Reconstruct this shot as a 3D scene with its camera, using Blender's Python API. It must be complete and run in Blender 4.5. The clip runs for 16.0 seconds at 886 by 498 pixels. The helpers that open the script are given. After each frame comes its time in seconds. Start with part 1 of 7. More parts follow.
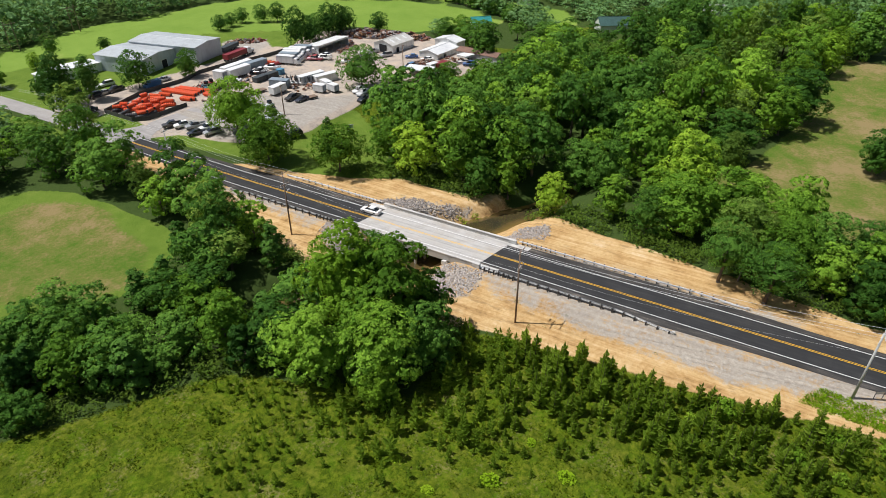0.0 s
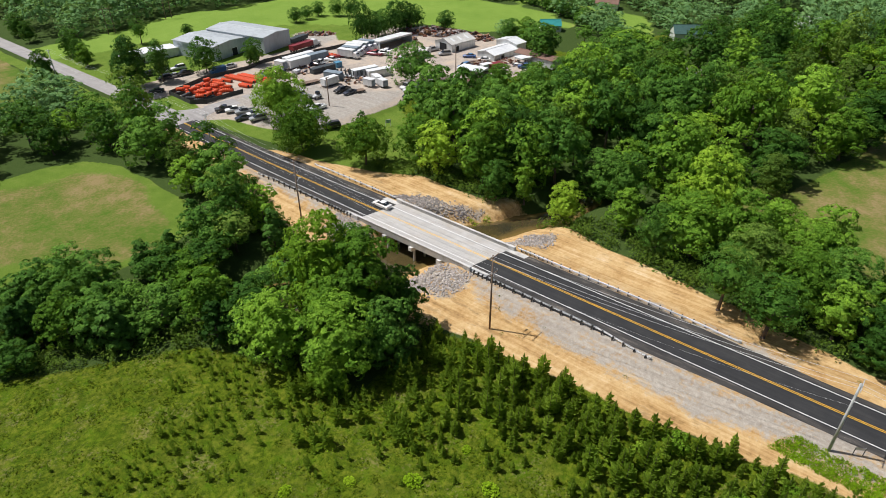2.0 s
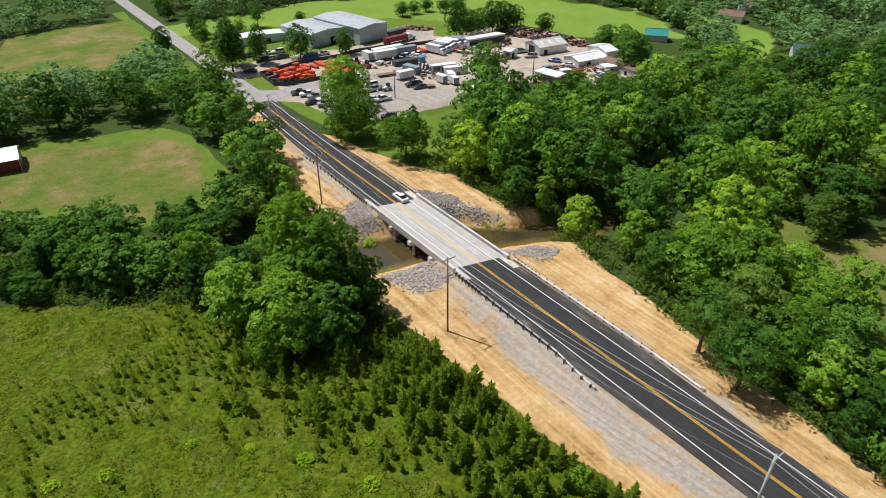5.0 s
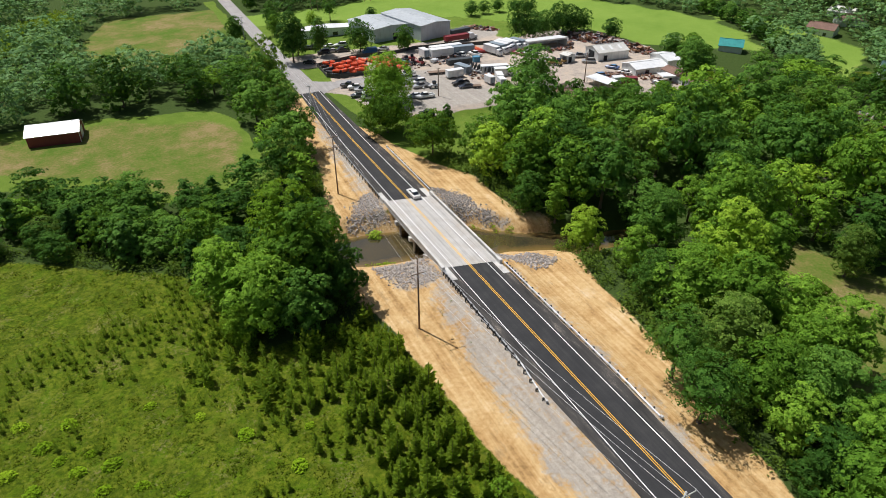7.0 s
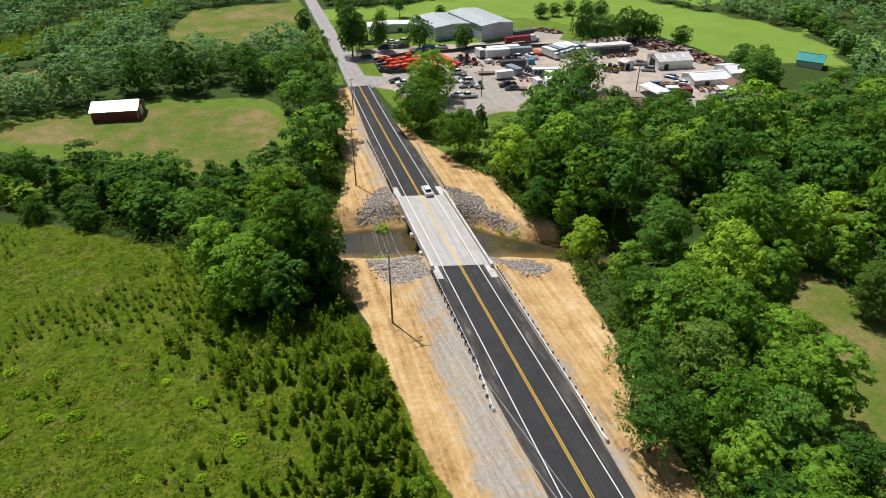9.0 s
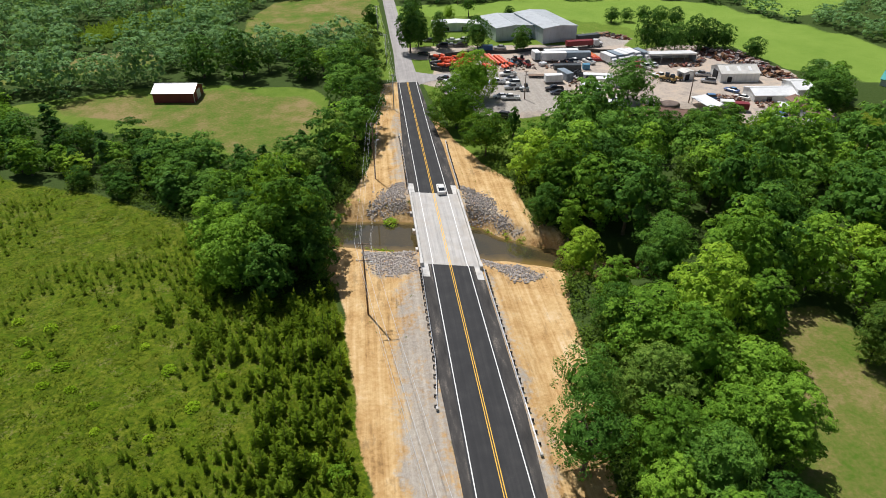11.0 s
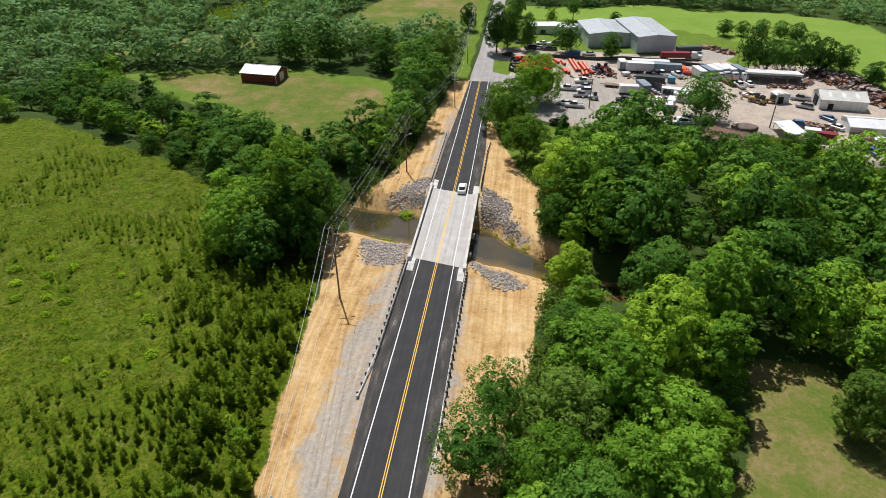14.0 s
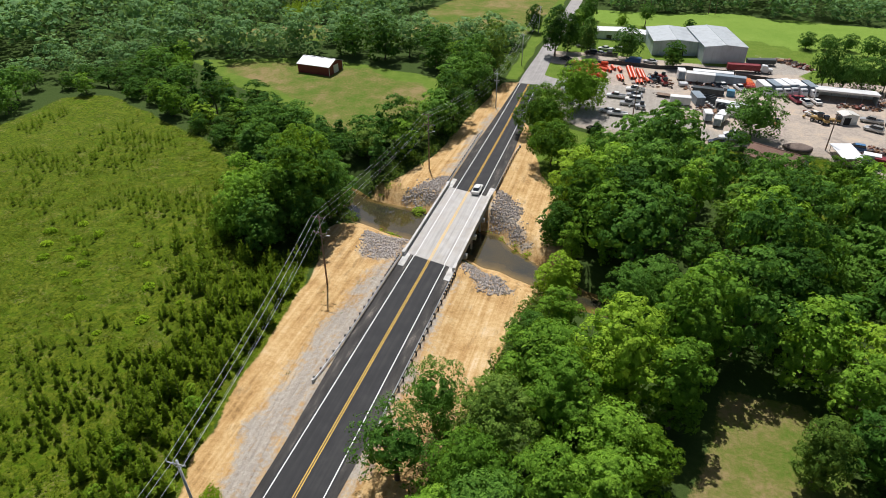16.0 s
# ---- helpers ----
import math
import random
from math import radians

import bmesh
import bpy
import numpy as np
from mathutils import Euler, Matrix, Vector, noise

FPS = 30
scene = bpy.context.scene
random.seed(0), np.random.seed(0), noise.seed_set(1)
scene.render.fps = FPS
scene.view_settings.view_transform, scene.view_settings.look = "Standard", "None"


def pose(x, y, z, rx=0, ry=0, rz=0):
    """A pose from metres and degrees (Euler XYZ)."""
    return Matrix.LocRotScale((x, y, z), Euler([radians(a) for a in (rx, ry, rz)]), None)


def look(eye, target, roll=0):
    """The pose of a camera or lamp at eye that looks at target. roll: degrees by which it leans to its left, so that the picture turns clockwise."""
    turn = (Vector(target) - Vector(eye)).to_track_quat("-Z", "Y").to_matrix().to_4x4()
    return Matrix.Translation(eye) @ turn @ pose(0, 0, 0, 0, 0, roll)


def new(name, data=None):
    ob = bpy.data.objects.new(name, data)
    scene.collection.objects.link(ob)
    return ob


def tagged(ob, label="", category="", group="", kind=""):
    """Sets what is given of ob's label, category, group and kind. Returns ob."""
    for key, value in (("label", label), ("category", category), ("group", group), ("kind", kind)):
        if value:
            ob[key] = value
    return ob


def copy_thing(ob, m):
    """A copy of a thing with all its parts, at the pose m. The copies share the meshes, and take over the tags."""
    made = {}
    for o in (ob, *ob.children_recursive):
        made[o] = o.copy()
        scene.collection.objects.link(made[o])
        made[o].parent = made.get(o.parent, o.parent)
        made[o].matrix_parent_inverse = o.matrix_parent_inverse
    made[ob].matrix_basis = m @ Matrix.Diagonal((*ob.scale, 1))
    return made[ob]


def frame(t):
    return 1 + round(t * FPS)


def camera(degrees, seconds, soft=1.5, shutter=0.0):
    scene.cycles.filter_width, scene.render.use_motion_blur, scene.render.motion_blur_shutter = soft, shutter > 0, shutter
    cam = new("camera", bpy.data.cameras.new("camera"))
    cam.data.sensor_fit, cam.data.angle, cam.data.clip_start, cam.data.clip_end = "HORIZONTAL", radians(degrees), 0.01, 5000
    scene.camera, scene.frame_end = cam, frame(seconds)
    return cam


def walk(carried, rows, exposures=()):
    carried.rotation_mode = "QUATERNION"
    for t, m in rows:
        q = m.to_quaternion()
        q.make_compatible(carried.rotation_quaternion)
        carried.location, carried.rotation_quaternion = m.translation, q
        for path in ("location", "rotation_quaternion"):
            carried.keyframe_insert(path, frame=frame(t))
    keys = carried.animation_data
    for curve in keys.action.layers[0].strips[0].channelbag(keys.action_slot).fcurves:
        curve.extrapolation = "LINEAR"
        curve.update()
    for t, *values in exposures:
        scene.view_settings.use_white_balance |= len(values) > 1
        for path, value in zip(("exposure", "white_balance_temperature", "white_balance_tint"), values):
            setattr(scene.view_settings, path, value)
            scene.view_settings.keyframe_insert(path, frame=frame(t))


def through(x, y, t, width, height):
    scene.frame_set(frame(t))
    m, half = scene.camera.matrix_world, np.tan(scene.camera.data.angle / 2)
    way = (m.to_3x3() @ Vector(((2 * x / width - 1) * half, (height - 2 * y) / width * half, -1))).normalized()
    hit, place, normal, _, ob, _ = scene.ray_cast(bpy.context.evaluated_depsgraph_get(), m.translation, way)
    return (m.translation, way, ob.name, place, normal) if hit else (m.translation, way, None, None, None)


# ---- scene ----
cam = camera(70.00, 16.0, 0.9)
PATH = [  # seconds, x, y, z, yaw, pitch, roll
    (0, -90.936, -56.026, 65.706, -59.912, -32.858, -0.229),
    (0.5, -88.606, -59.866, 65.711, -57.451, -32.858, -0.229),
    (1, -86.136, -63.607, 65.716, -55, -32.858, -0.229),
    (1.5, -83.527, -67.244, 65.721, -52.559, -32.858, -0.229),
    (2, -80.782, -70.769, 65.726, -50.126, -32.858, -0.229),
    (2.5, -77.904, -74.177, 65.731, -47.701, -32.858, -0.229),
    (3, -74.896, -77.463, 65.736, -45.282, -32.858, -0.229),
    (3.5, -71.762, -80.621, 65.741, -42.868, -32.858, -0.229),
    (4, -68.504, -83.646, 65.746, -40.46, -32.858, -0.229),
    (4.5, -65.127, -86.533, 65.751, -38.055, -32.858, -0.229),
    (5, -61.636, -89.278, 65.756, -35.654, -32.858, -0.229),
    (5.5, -58.035, -91.876, 65.761, -33.255, -32.858, -0.229),
    (6, -54.329, -94.323, 65.766, -30.859, -32.858, -0.229),
    (6.5, -50.524, -96.615, 65.771, -28.465, -32.858, -0.229),
    (7, -46.625, -98.748, 65.776, -26.072, -32.858, -0.229),
    (7.5, -42.638, -100.72, 65.781, -23.679, -32.858, -0.229),
    (8, -38.57, -102.526, 65.786, -21.288, -32.858, -0.229),
    (8.5, -34.428, -104.165, 65.791, -18.897, -32.858, -0.229),
    (9, -30.218, -105.633, 65.796, -16.506, -32.858, -0.229),
    (9.5, -25.948, -106.929, 65.801, -14.116, -32.858, -0.229),
    (10, -21.626, -108.049, 65.806, -11.726, -32.858, -0.229),
    (10.5, -17.259, -108.991, 65.811, -9.336, -32.858, -0.229),
    (11, -12.856, -109.756, 65.816, -6.946, -32.858, -0.229),
    (11.5, -8.426, -110.339, 65.821, -4.556, -32.858, -0.229),
    (12, -3.977, -110.742, 65.826, -2.168, -32.858, -0.229),
    (12.5, 0.48, -110.962, 65.831, 0.22, -32.858, -0.229),
    (13, 4.937, -110.999, 65.836, 2.607, -32.858, -0.229),
    (13.5, 9.383, -110.853, 65.841, 4.991, -32.858, -0.229),
    (14, 13.808, -110.523, 65.846, 7.374, -32.858, -0.229),
    (14.5, 18.201, -110.01, 65.851, 9.754, -32.858, -0.229),
    (15, 22.551, -109.313, 65.856, 12.131, -32.858, -0.229),
    (15.5, 26.847, -108.433, 65.861, 14.503, -32.858, -0.229),
    (16, 31.077, -107.371, 65.866, 16.871, -32.858, -0.229),
]
walk(cam, [(t, pose(x, y, z, 90 + pitch, 0, yaw) @ pose(0, 0, 0, 0, 0, roll)) for t, x, y, z, yaw, pitch, roll in PATH])

# ---------- small helpers ----------
rng = np.random.default_rng(7)


def mesh_of(name, verts, faces, mats=(), smooth=False):
    me = bpy.data.meshes.new(name)
    me.from_pydata([tuple(v) for v in verts], [], [tuple(f) for f in faces])
    for m in mats:
        me.materials.append(m)
    if smooth:
        me.polygons.foreach_set("use_smooth", [True] * len(me.polygons))
    me.update()
    return me


def quads_mesh(name, v, mats, mat_index=None):
    """A mesh of loose quads from an array of shape (n, 4, 3)."""
    n = len(v)
    me = bpy.data.meshes.new(name)
    me.vertices.add(4 * n)
    me.vertices.foreach_set("co", np.ascontiguousarray(v, dtype=np.float32).ravel())
    me.loops.add(4 * n)
    me.loops.foreach_set("vertex_index", np.arange(4 * n, dtype=np.int32))
    me.polygons.add(n)
    me.polygons.foreach_set("loop_start", np.arange(0, 4 * n, 4, dtype=np.int32))
    for m in mats:
        me.materials.append(m)
    if mat_index is not None:
        me.polygons.foreach_set("material_index", np.asarray(mat_index, dtype=np.int32))
    me.update()
    me.validate()
    return me


def add_box(bm, cx, cy, cz, sx, sy, sz, bevel=0.0, turn=0.0):
    """A box centred at (cx, cy, cz), its edges bevelled."""
    made = bmesh.ops.create_cube(bm, size=1.0)["verts"]
    bmesh.ops.scale(bm, vec=(sx, sy, sz), verts=made)
    if bevel:
        edges = list({e for v in made for e in v.link_edges})
        made = bmesh.ops.bevel(bm, geom=edges, offset=bevel, segments=1, affect="EDGES")["verts"]
    bmesh.ops.transform(bm, matrix=Matrix.Translation((cx, cy, cz)) @ Matrix.Rotation(turn, 4, "Z"), verts=made)
    return made


def add_tube(bm, a, b, r0, r1=None, sides=8):
    """A capped cone from a to b."""
    a, b = Vector(a), Vector(b)
    made = bmesh.ops.create_cone(bm, cap_ends=True, segments=sides, radius1=r0, radius2=r0 if r1 is None else r1, depth=(b - a).length)["verts"]
    m = Matrix.Translation((a + b) / 2) @ (b - a).to_track_quat("Z", "Y").to_matrix().to_4x4()
    bmesh.ops.transform(bm, matrix=m, verts=made)
    return made


def add_prism(bm, outline, z0, z1):
    """An upright prism over an outline of (x, y)."""
    lo = [bm.verts.new((x, y, z0)) for x, y in outline]
    hi = [bm.verts.new((x, y, z1)) for x, y in outline]
    n = len(lo)
    bm.faces.new(lo[::-1])
    bm.faces.new(hi)
    for i in range(n):
        bm.faces.new((lo[i], lo[(i + 1) % n], hi[(i + 1) % n], hi[i]))


def add_loft(bm, rings, close=True):
    """Skin over rings of equal length; the ends are capped."""
    rows = [[bm.verts.new(p) for p in ring] for ring in rings]
    n = len(rows[0])
    for a, b in zip(rows, rows[1:]):
        for i in range(n):
            bm.faces.new((a[i], a[(i + 1) % n], b[(i + 1) % n], b[i]))
    if close:
        bm.faces.new(rows[0][::-1])
        bm.faces.new(rows[-1])


def as_mesh(name, bm, material, smooth=False):
    bmesh.ops.recalc_face_normals(bm, faces=bm.faces)
    me = bpy.data.meshes.new(name)
    bm.to_mesh(me)
    bm.free()
    me.materials.append(material)
    if smooth:
        me.polygons.foreach_set("use_smooth", [True] * len(me.polygons))
    return me


def part(name, bm, material, parent, label="", smooth=False):
    ob = new(name, as_mesh(name, bm, material, smooth))
    ob.parent = parent
    if label:
        tagged(ob, label)
    return ob


def thing(name, label, category, at=None, group="", kind=""):
    ob = tagged(new(name), label, category, group, kind)
    if at is not None:
        ob.matrix_basis = at
    return ob


def solid(name, bm, material, label, category, kind="", at=None, group="", smooth=False):
    ob = tagged(new(name, as_mesh(name, bm, material, smooth)), label, category, group, kind)
    if at is not None:
        ob.matrix_basis = at
    return ob


# ---------- smooth noise and outlines on arrays ----------
LATTICE = np.random.default_rng(3).random((256, 256))


def wave(x, y, size):
    """Smooth noise of 0 to 1 with features of the given size."""
    x, y = np.asarray(x, float) / size + 1000.0, np.asarray(y, float) / size + 1000.0
    i, j = np.floor(x).astype(int), np.floor(y).astype(int)
    u, v = x - i, y - j
    u, v = u * u * (3 - 2 * u), v * v * (3 - 2 * v)
    g = lambda a, b: LATTICE[a % 256, b % 256]
    return (g(i, j) * (1 - u) + g(i + 1, j) * u) * (1 - v) + (g(i, j + 1) * (1 - u) + g(i + 1, j + 1) * u) * v


def ramp(x, a, b):
    s = np.clip((np.asarray(x, float) - a) / (b - a), 0, 1)
    return s * s * (3 - 2 * s)


def inside(x, y, outline):
    """Signed distance to an outline, positive inside."""
    x, y = np.asarray(x, float), np.asarray(y, float)
    best, odd = np.full(x.shape, 1e9), np.zeros(x.shape, bool)
    for (x0, y0), (x1, y1) in zip(outline, outline[1:] + outline[:1]):
        dx, dy = x1 - x0, y1 - y0
        s = np.clip(((x - x0) * dx + (y - y0) * dy) / (dx * dx + dy * dy), 0, 1)
        best = np.minimum(best, np.hypot(x - x0 - s * dx, y - y0 - s * dy))
        if dy:
            odd ^= ((y0 > y) != (y1 > y)) & (x < (x1 - x0) * (y - y0) / dy + x0)
    return np.where(odd, best, -best)


def along(x, y, line):
    """Distance to a line of (x, y) points."""
    x, y = np.asarray(x, float), np.asarray(y, float)
    best = np.full(x.shape, 1e9)
    for (x0, y0), (x1, y1) in zip(line, line[1:]):
        dx, dy = x1 - x0, y1 - y0
        s = np.clip(((x - x0) * dx + (y - y0) * dy) / (dx * dx + dy * dy), 0, 1)
        best = np.minimum(best, np.hypot(x - x0 - s * dx, y - y0 - s * dy))
    return best


# ---------- materials ----------
class Nodes:
    """A short way to write a node material."""

    def __init__(self, name):
        self.mat = bpy.data.materials.new(name)
        self.mat.use_nodes = True
        self.tree = self.mat.node_tree
        self.bsdf = self.tree.nodes["Principled BSDF"]
        self.out = self.tree.nodes["Material Output"]

    def add(self, kind, **values):
        n = self.tree.nodes.new(kind)
        for key, value in values.items():
            if isinstance(value, bpy.types.NodeSocket):
                self.tree.links.new(value, n.inputs[key.replace("_", " ")])
            else:
                n.inputs[key.replace("_", " ")].default_value = value
        return n

    def link(self, a, b):
        self.tree.links.new(a, b)

    def coords(self, kind="Object"):
        return self.tree.nodes.new("ShaderNodeTexCoord").outputs[kind]

    def noise(self, scale, detail=3.0, rough=0.55, vector=None, stretch=None):
        n = self.tree.nodes.new("ShaderNodeTexNoise")
        n.inputs["Scale"].default_value, n.inputs["Detail"].default_value, n.inputs["Roughness"].default_value = scale, detail, rough
        vector = vector or self.coords()
        if stretch:
            m = self.tree.nodes.new("ShaderNodeMapping")
            m.inputs["Scale"].default_value = stretch
            self.link(vector, m.inputs["Vector"])
            vector = m.outputs[0]
        self.link(vector, n.inputs["Vector"])
        return n.outputs["Fac"]

    def cells(self, scale, vector=None, feature="F1"):
        n = self.tree.nodes.new("ShaderNodeTexVoronoi")
        n.feature = feature
        n.inputs["Scale"].default_value = scale
        self.link(vector or self.coords(), n.inputs["Vector"])
        return n

    def ramp(self, fac, stops):
        n = self.tree.nodes.new("ShaderNodeValToRGB")
        e = n.color_ramp.elements
        while len(e) < len(stops):
            e.new(0.5)
        for k, (pos, col) in zip(e, stops):
            k.position = pos
            k.color = (*col, 1) if len(col) == 3 else col
        self.link(fac, n.inputs[0])
        return n.outputs[0]

    def mix(self, fac, a, b, mode="MIX"):
        n = self.tree.nodes.new("ShaderNodeMix")
        n.data_type, n.blend_type = "RGBA", mode
        for sock, value in ((n.inputs[0], fac), (n.inputs[6], a), (n.inputs[7], b)):
            if isinstance(value, bpy.types.NodeSocket):
                self.link(value, sock)
            else:
                sock.default_value = value if isinstance(value, (int, float)) else (*value, 1)
        return n.outputs[2]

    def math(self, op, a, b=0.0, clamp=False):
        n = self.tree.nodes.new("ShaderNodeMath")
        n.operation, n.use_clamp = op, clamp
        for sock, value in zip(n.inputs, (a, b)):
            if isinstance(value, bpy.types.NodeSocket):
                self.link(value, sock)
            else:
                sock.default_value = value
        return n.outputs[0]

    def attr(self, name):
        n = self.tree.nodes.new("ShaderNodeAttribute")
        n.attribute_name = name
        return n

    def random(self):
        return self.tree.nodes.new("ShaderNodeObjectInfo").outputs["Random"]

    def island(self):
        return self.tree.nodes.new("ShaderNodeNewGeometry").outputs["Random Per Island"]

    def bump(self, height, strength, distance):
        n = self.tree.nodes.new("ShaderNodeBump")
        n.inputs["Strength"].default_value, n.inputs["Distance"].default_value = strength, distance
        self.link(height, n.inputs["Height"])
        self.link(n.outputs[0], self.bsdf.inputs["Normal"])

    def finish(self, colour, rough=0.8, metal=0.0, spec=None):
        for key, value in (("Base Color", colour), ("Roughness", rough), ("Metallic", metal)):
            if isinstance(value, bpy.types.NodeSocket):
                self.link(value, self.bsdf.inputs[key])
            else:
                self.bsdf.inputs[key].default_value = (*value, 1) if isinstance(value, tuple) else value
        if spec is not None:
            self.bsdf.inputs["Specular IOR Level"].default_value = spec
        return self.mat


def plain(name, col, rough=0.6, metal=0.0, vary=0.12, scale=1.5, spec=None, bump=0.0):
    """Paint, metal or concrete with stains at two scales."""
    n = Nodes(name)
    big, fine = n.noise(scale * 0.25, 3), n.noise(scale * 6, 4)
    f = n.math("ADD", n.math("MULTIPLY", big, 0.6), n.math("MULTIPLY", fine, 0.4))
    dark, light = tuple(c * (1 - vary * 1.6) for c in col), tuple(min(1, c * (1 + vary)) for c in col)
    colour = n.ramp(f, [(0.3, dark), (0.5, col), (0.7, light)])
    if bump:
        n.bump(fine, bump, 0.02)
    return n.finish(colour, rough, metal, spec)


def painted(name, cols, rough=0.35, metal=0.0):
    """Paint whose colour is picked object by object."""
    n = Nodes(name)
    r = n.ramp(n.random(), [((i + 0.02) / len(cols), c) for i, c in enumerate(cols)])
    r.node.color_ramp.interpolation = "CONSTANT"
    dirt = n.noise(2.0, 4)
    return n.finish(n.mix(n.math("MULTIPLY", dirt, 0.25), r, (0.25, 0.22, 0.18)), rough, metal)


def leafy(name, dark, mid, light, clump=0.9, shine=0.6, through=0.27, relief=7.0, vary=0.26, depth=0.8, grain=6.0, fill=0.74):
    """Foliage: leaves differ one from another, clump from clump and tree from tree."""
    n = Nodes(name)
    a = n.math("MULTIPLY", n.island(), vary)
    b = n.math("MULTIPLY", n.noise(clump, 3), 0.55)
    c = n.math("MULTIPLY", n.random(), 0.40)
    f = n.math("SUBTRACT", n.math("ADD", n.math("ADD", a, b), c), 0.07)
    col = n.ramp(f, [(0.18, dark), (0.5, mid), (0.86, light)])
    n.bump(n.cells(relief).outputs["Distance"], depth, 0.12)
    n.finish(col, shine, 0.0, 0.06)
    t = n.tree.nodes.new("ShaderNodeBsdfTranslucent")
    warm = n.mix(0.55, col, (light[0] * 1.25, light[1] * 1.15, light[2] * 0.5))
    n.link(warm, t.inputs["Color"])
    m = n.tree.nodes.new("ShaderNodeMixShader")
    m.inputs[0].default_value = through
    n.link(n.bsdf.outputs[0], m.inputs[1])
    n.link(t.outputs[0], m.inputs[2])
    # each spray is made of small leaves with gaps between them
    gap = n.math("GREATER_THAN", n.cells(grain).outputs["Distance"], fill)
    hole = n.tree.nodes.new("ShaderNodeBsdfTransparent")
    spray = n.tree.nodes.new("ShaderNodeMixShader")
    n.link(gap, spray.inputs[0])
    n.link(m.outputs[0], spray.inputs[1])
    n.link(hole.outputs[0], spray.inputs[2])
    n.link(spray.outputs[0], n.out.inputs["Surface"])
    return n.mat


# ---------- the plan, in metres: x across the road, y along it, z up; the bridge's middle is the origin ----------
CX = 0.15                                   # the road's middle line
CREEK = [(-150, 66), (-80, 42), (-48, 22.5), (-24, 7.4), (-10, 4.8), (-6, 3.7), (8, -0.5), (14, -3.6), (18, -6.6), (22, -9.2), (28, -13), (46, -16), (90, -12), (180, -30), (400, -60)]
SAND_L1 = [(-12, -130), (-13, -74), (-15.6, -63), (-17.4, -50.5), (-17.9, -39.5), (-18.9, -28.5), (-20.6, -19), (-24.5, -9), (-19, 0), (-5, 0), (-4, -130)]
SAND_L2 = [(-4, 13), (-12, 13), (-19.5, 14), (-17, 20), (-14, 32), (-11, 60), (-8, 88), (-3, 90)]
SAND_R1 = [(4, -12), (13, -9), (21, -9), (20.5, -18), (18.2, -34), (15.9, -53), (13.6, -70), (11, -84), (9, -130), (4, -130)]
SAND_R2 = [(4, 13), (7, 6), (14, 3), (19.5, -1), (19, 19), (14, 30), (10.4, 41), (7.4, 52), (4, 60)]
GRAVEL_L1 = [(-8.8, -100), (-10.6, -64), (-12.2, -56), (-11.4, -47), (-11.6, -36), (-9.6, -20), (-6.8, -13.5), (-4, -13), (-4, -100)]
GRAVEL_L2 = [(-7.6, 14), (-8.2, 30), (-6.8, 55), (-5, 70), (-4, 70), (-4, 14)]
LOT = [(11, 93), (13, 70), (17, 60), (26, 57), (46, 56), (58, 58), (50, 66), (44, 78), (42, 92), (30, 94)]
GRAVEL_R1 = [(7.6, -22), (7.6, -56), (6.5, -66), (4, -68), (4, -16)]
LAWN = [(5, 89), (6.4, 72), (8.6, 56), (7.6, 46), (10, 33), (14, 27), (19, 22), (26, 27), (40, 40), (48, 53), (38, 57), (24, 54), (17, 57.5), (14, 64), (10.5, 76), (12, 90)]
VERGE = [(2.6, 112), (2.6, 96), (9.2, 94.5), (10.2, 110)]
VERGE_FAR = [(-8, 92), (-4.0, 92), (-5.0, 235), (-9.5, 235)]
YARD = [(2.5, 90), (10, 82), (14.2, 62), (24, 55), (46, 54), (68, 57), (80, 54), (96, 37), (117, 42), (126, 81), (110, 114), (100, 116), (84, 110), (82, 124), (70, 120), (33, 125), (2.5, 128), (2.5, 113), (10.5, 111), (9.6, 94.5), (2.5, 95)]
DOCK = [(66, 121), (69, 118), (84, 119), (88, 127), (82, 137), (68, 134)]
GREEN = [(0, 178), (36, 171), (52, 163), (76, 156), (91, 145), (109, 117), (121, 110), (127, 84), (140, 74), (167, 60), (180, 99), (171, 128), (160, 148), (148, 181), (124, 191), (60, 203), (26, 196), (2, 200)]
GREEN_TOP = [(170, 150), (205, 165), (330, 330), (300, 340), (225, 250), (160, 175)]
GREEN_FAR = [(184, 112), (197, 110), (199, 82), (204, 58), (196, 43), (178, 33), (158, 25), (160, 31), (174, 43), (181, 54), (180, 67), (182, 82)]
LANE = [(222, -6), (200, -8), (133, -35), (117, -46), (115, -53), (130, -48), (200, -15), (222, -13)]
PLANTATION = [(-126, 158), (-113, 142), (-82, 176), (-62, 218), (-70, 232), (-96, 200)]
TAN = [(-62, 183), (-58, 129), (-24, 132), (-11, 146), (-8, 216), (-52, 215)]
SLIT = [(-142, 101), (-124, 122), (-95, 138), (-86, 128), (-82, 113), (-100, 109), (-122, 101)]
BARN_LEA = [(-29, 85.5), (-24.5, 76), (-23, 50), (-25, 40), (-38, 36), (-48, 36.5), (-59, 45), (-75, 54), (-93, 65), (-118, 81), (-83, 91), (-61, 91.5)]
LEA_R = [(30, -68), (39, -60.5), (46.5, -52), (49.5, -41), (51, -33), (61, -33), (66, -50), (100, -58), (176, -66), (170, -90), (60, -86), (32, -84)]
FIELD = [(-136, 40), (-124, 46), (-83, 28), (-71, 22), (-48, 6), (-41, -10), (-38, -20), (-21, -19), (-19.2, -28.5), (-18.2, -39.5), (-17.7, -50.5), (-15.8, -63), (-13.2, -74), (-12, -160), (-150, -160), (-136, 10)]
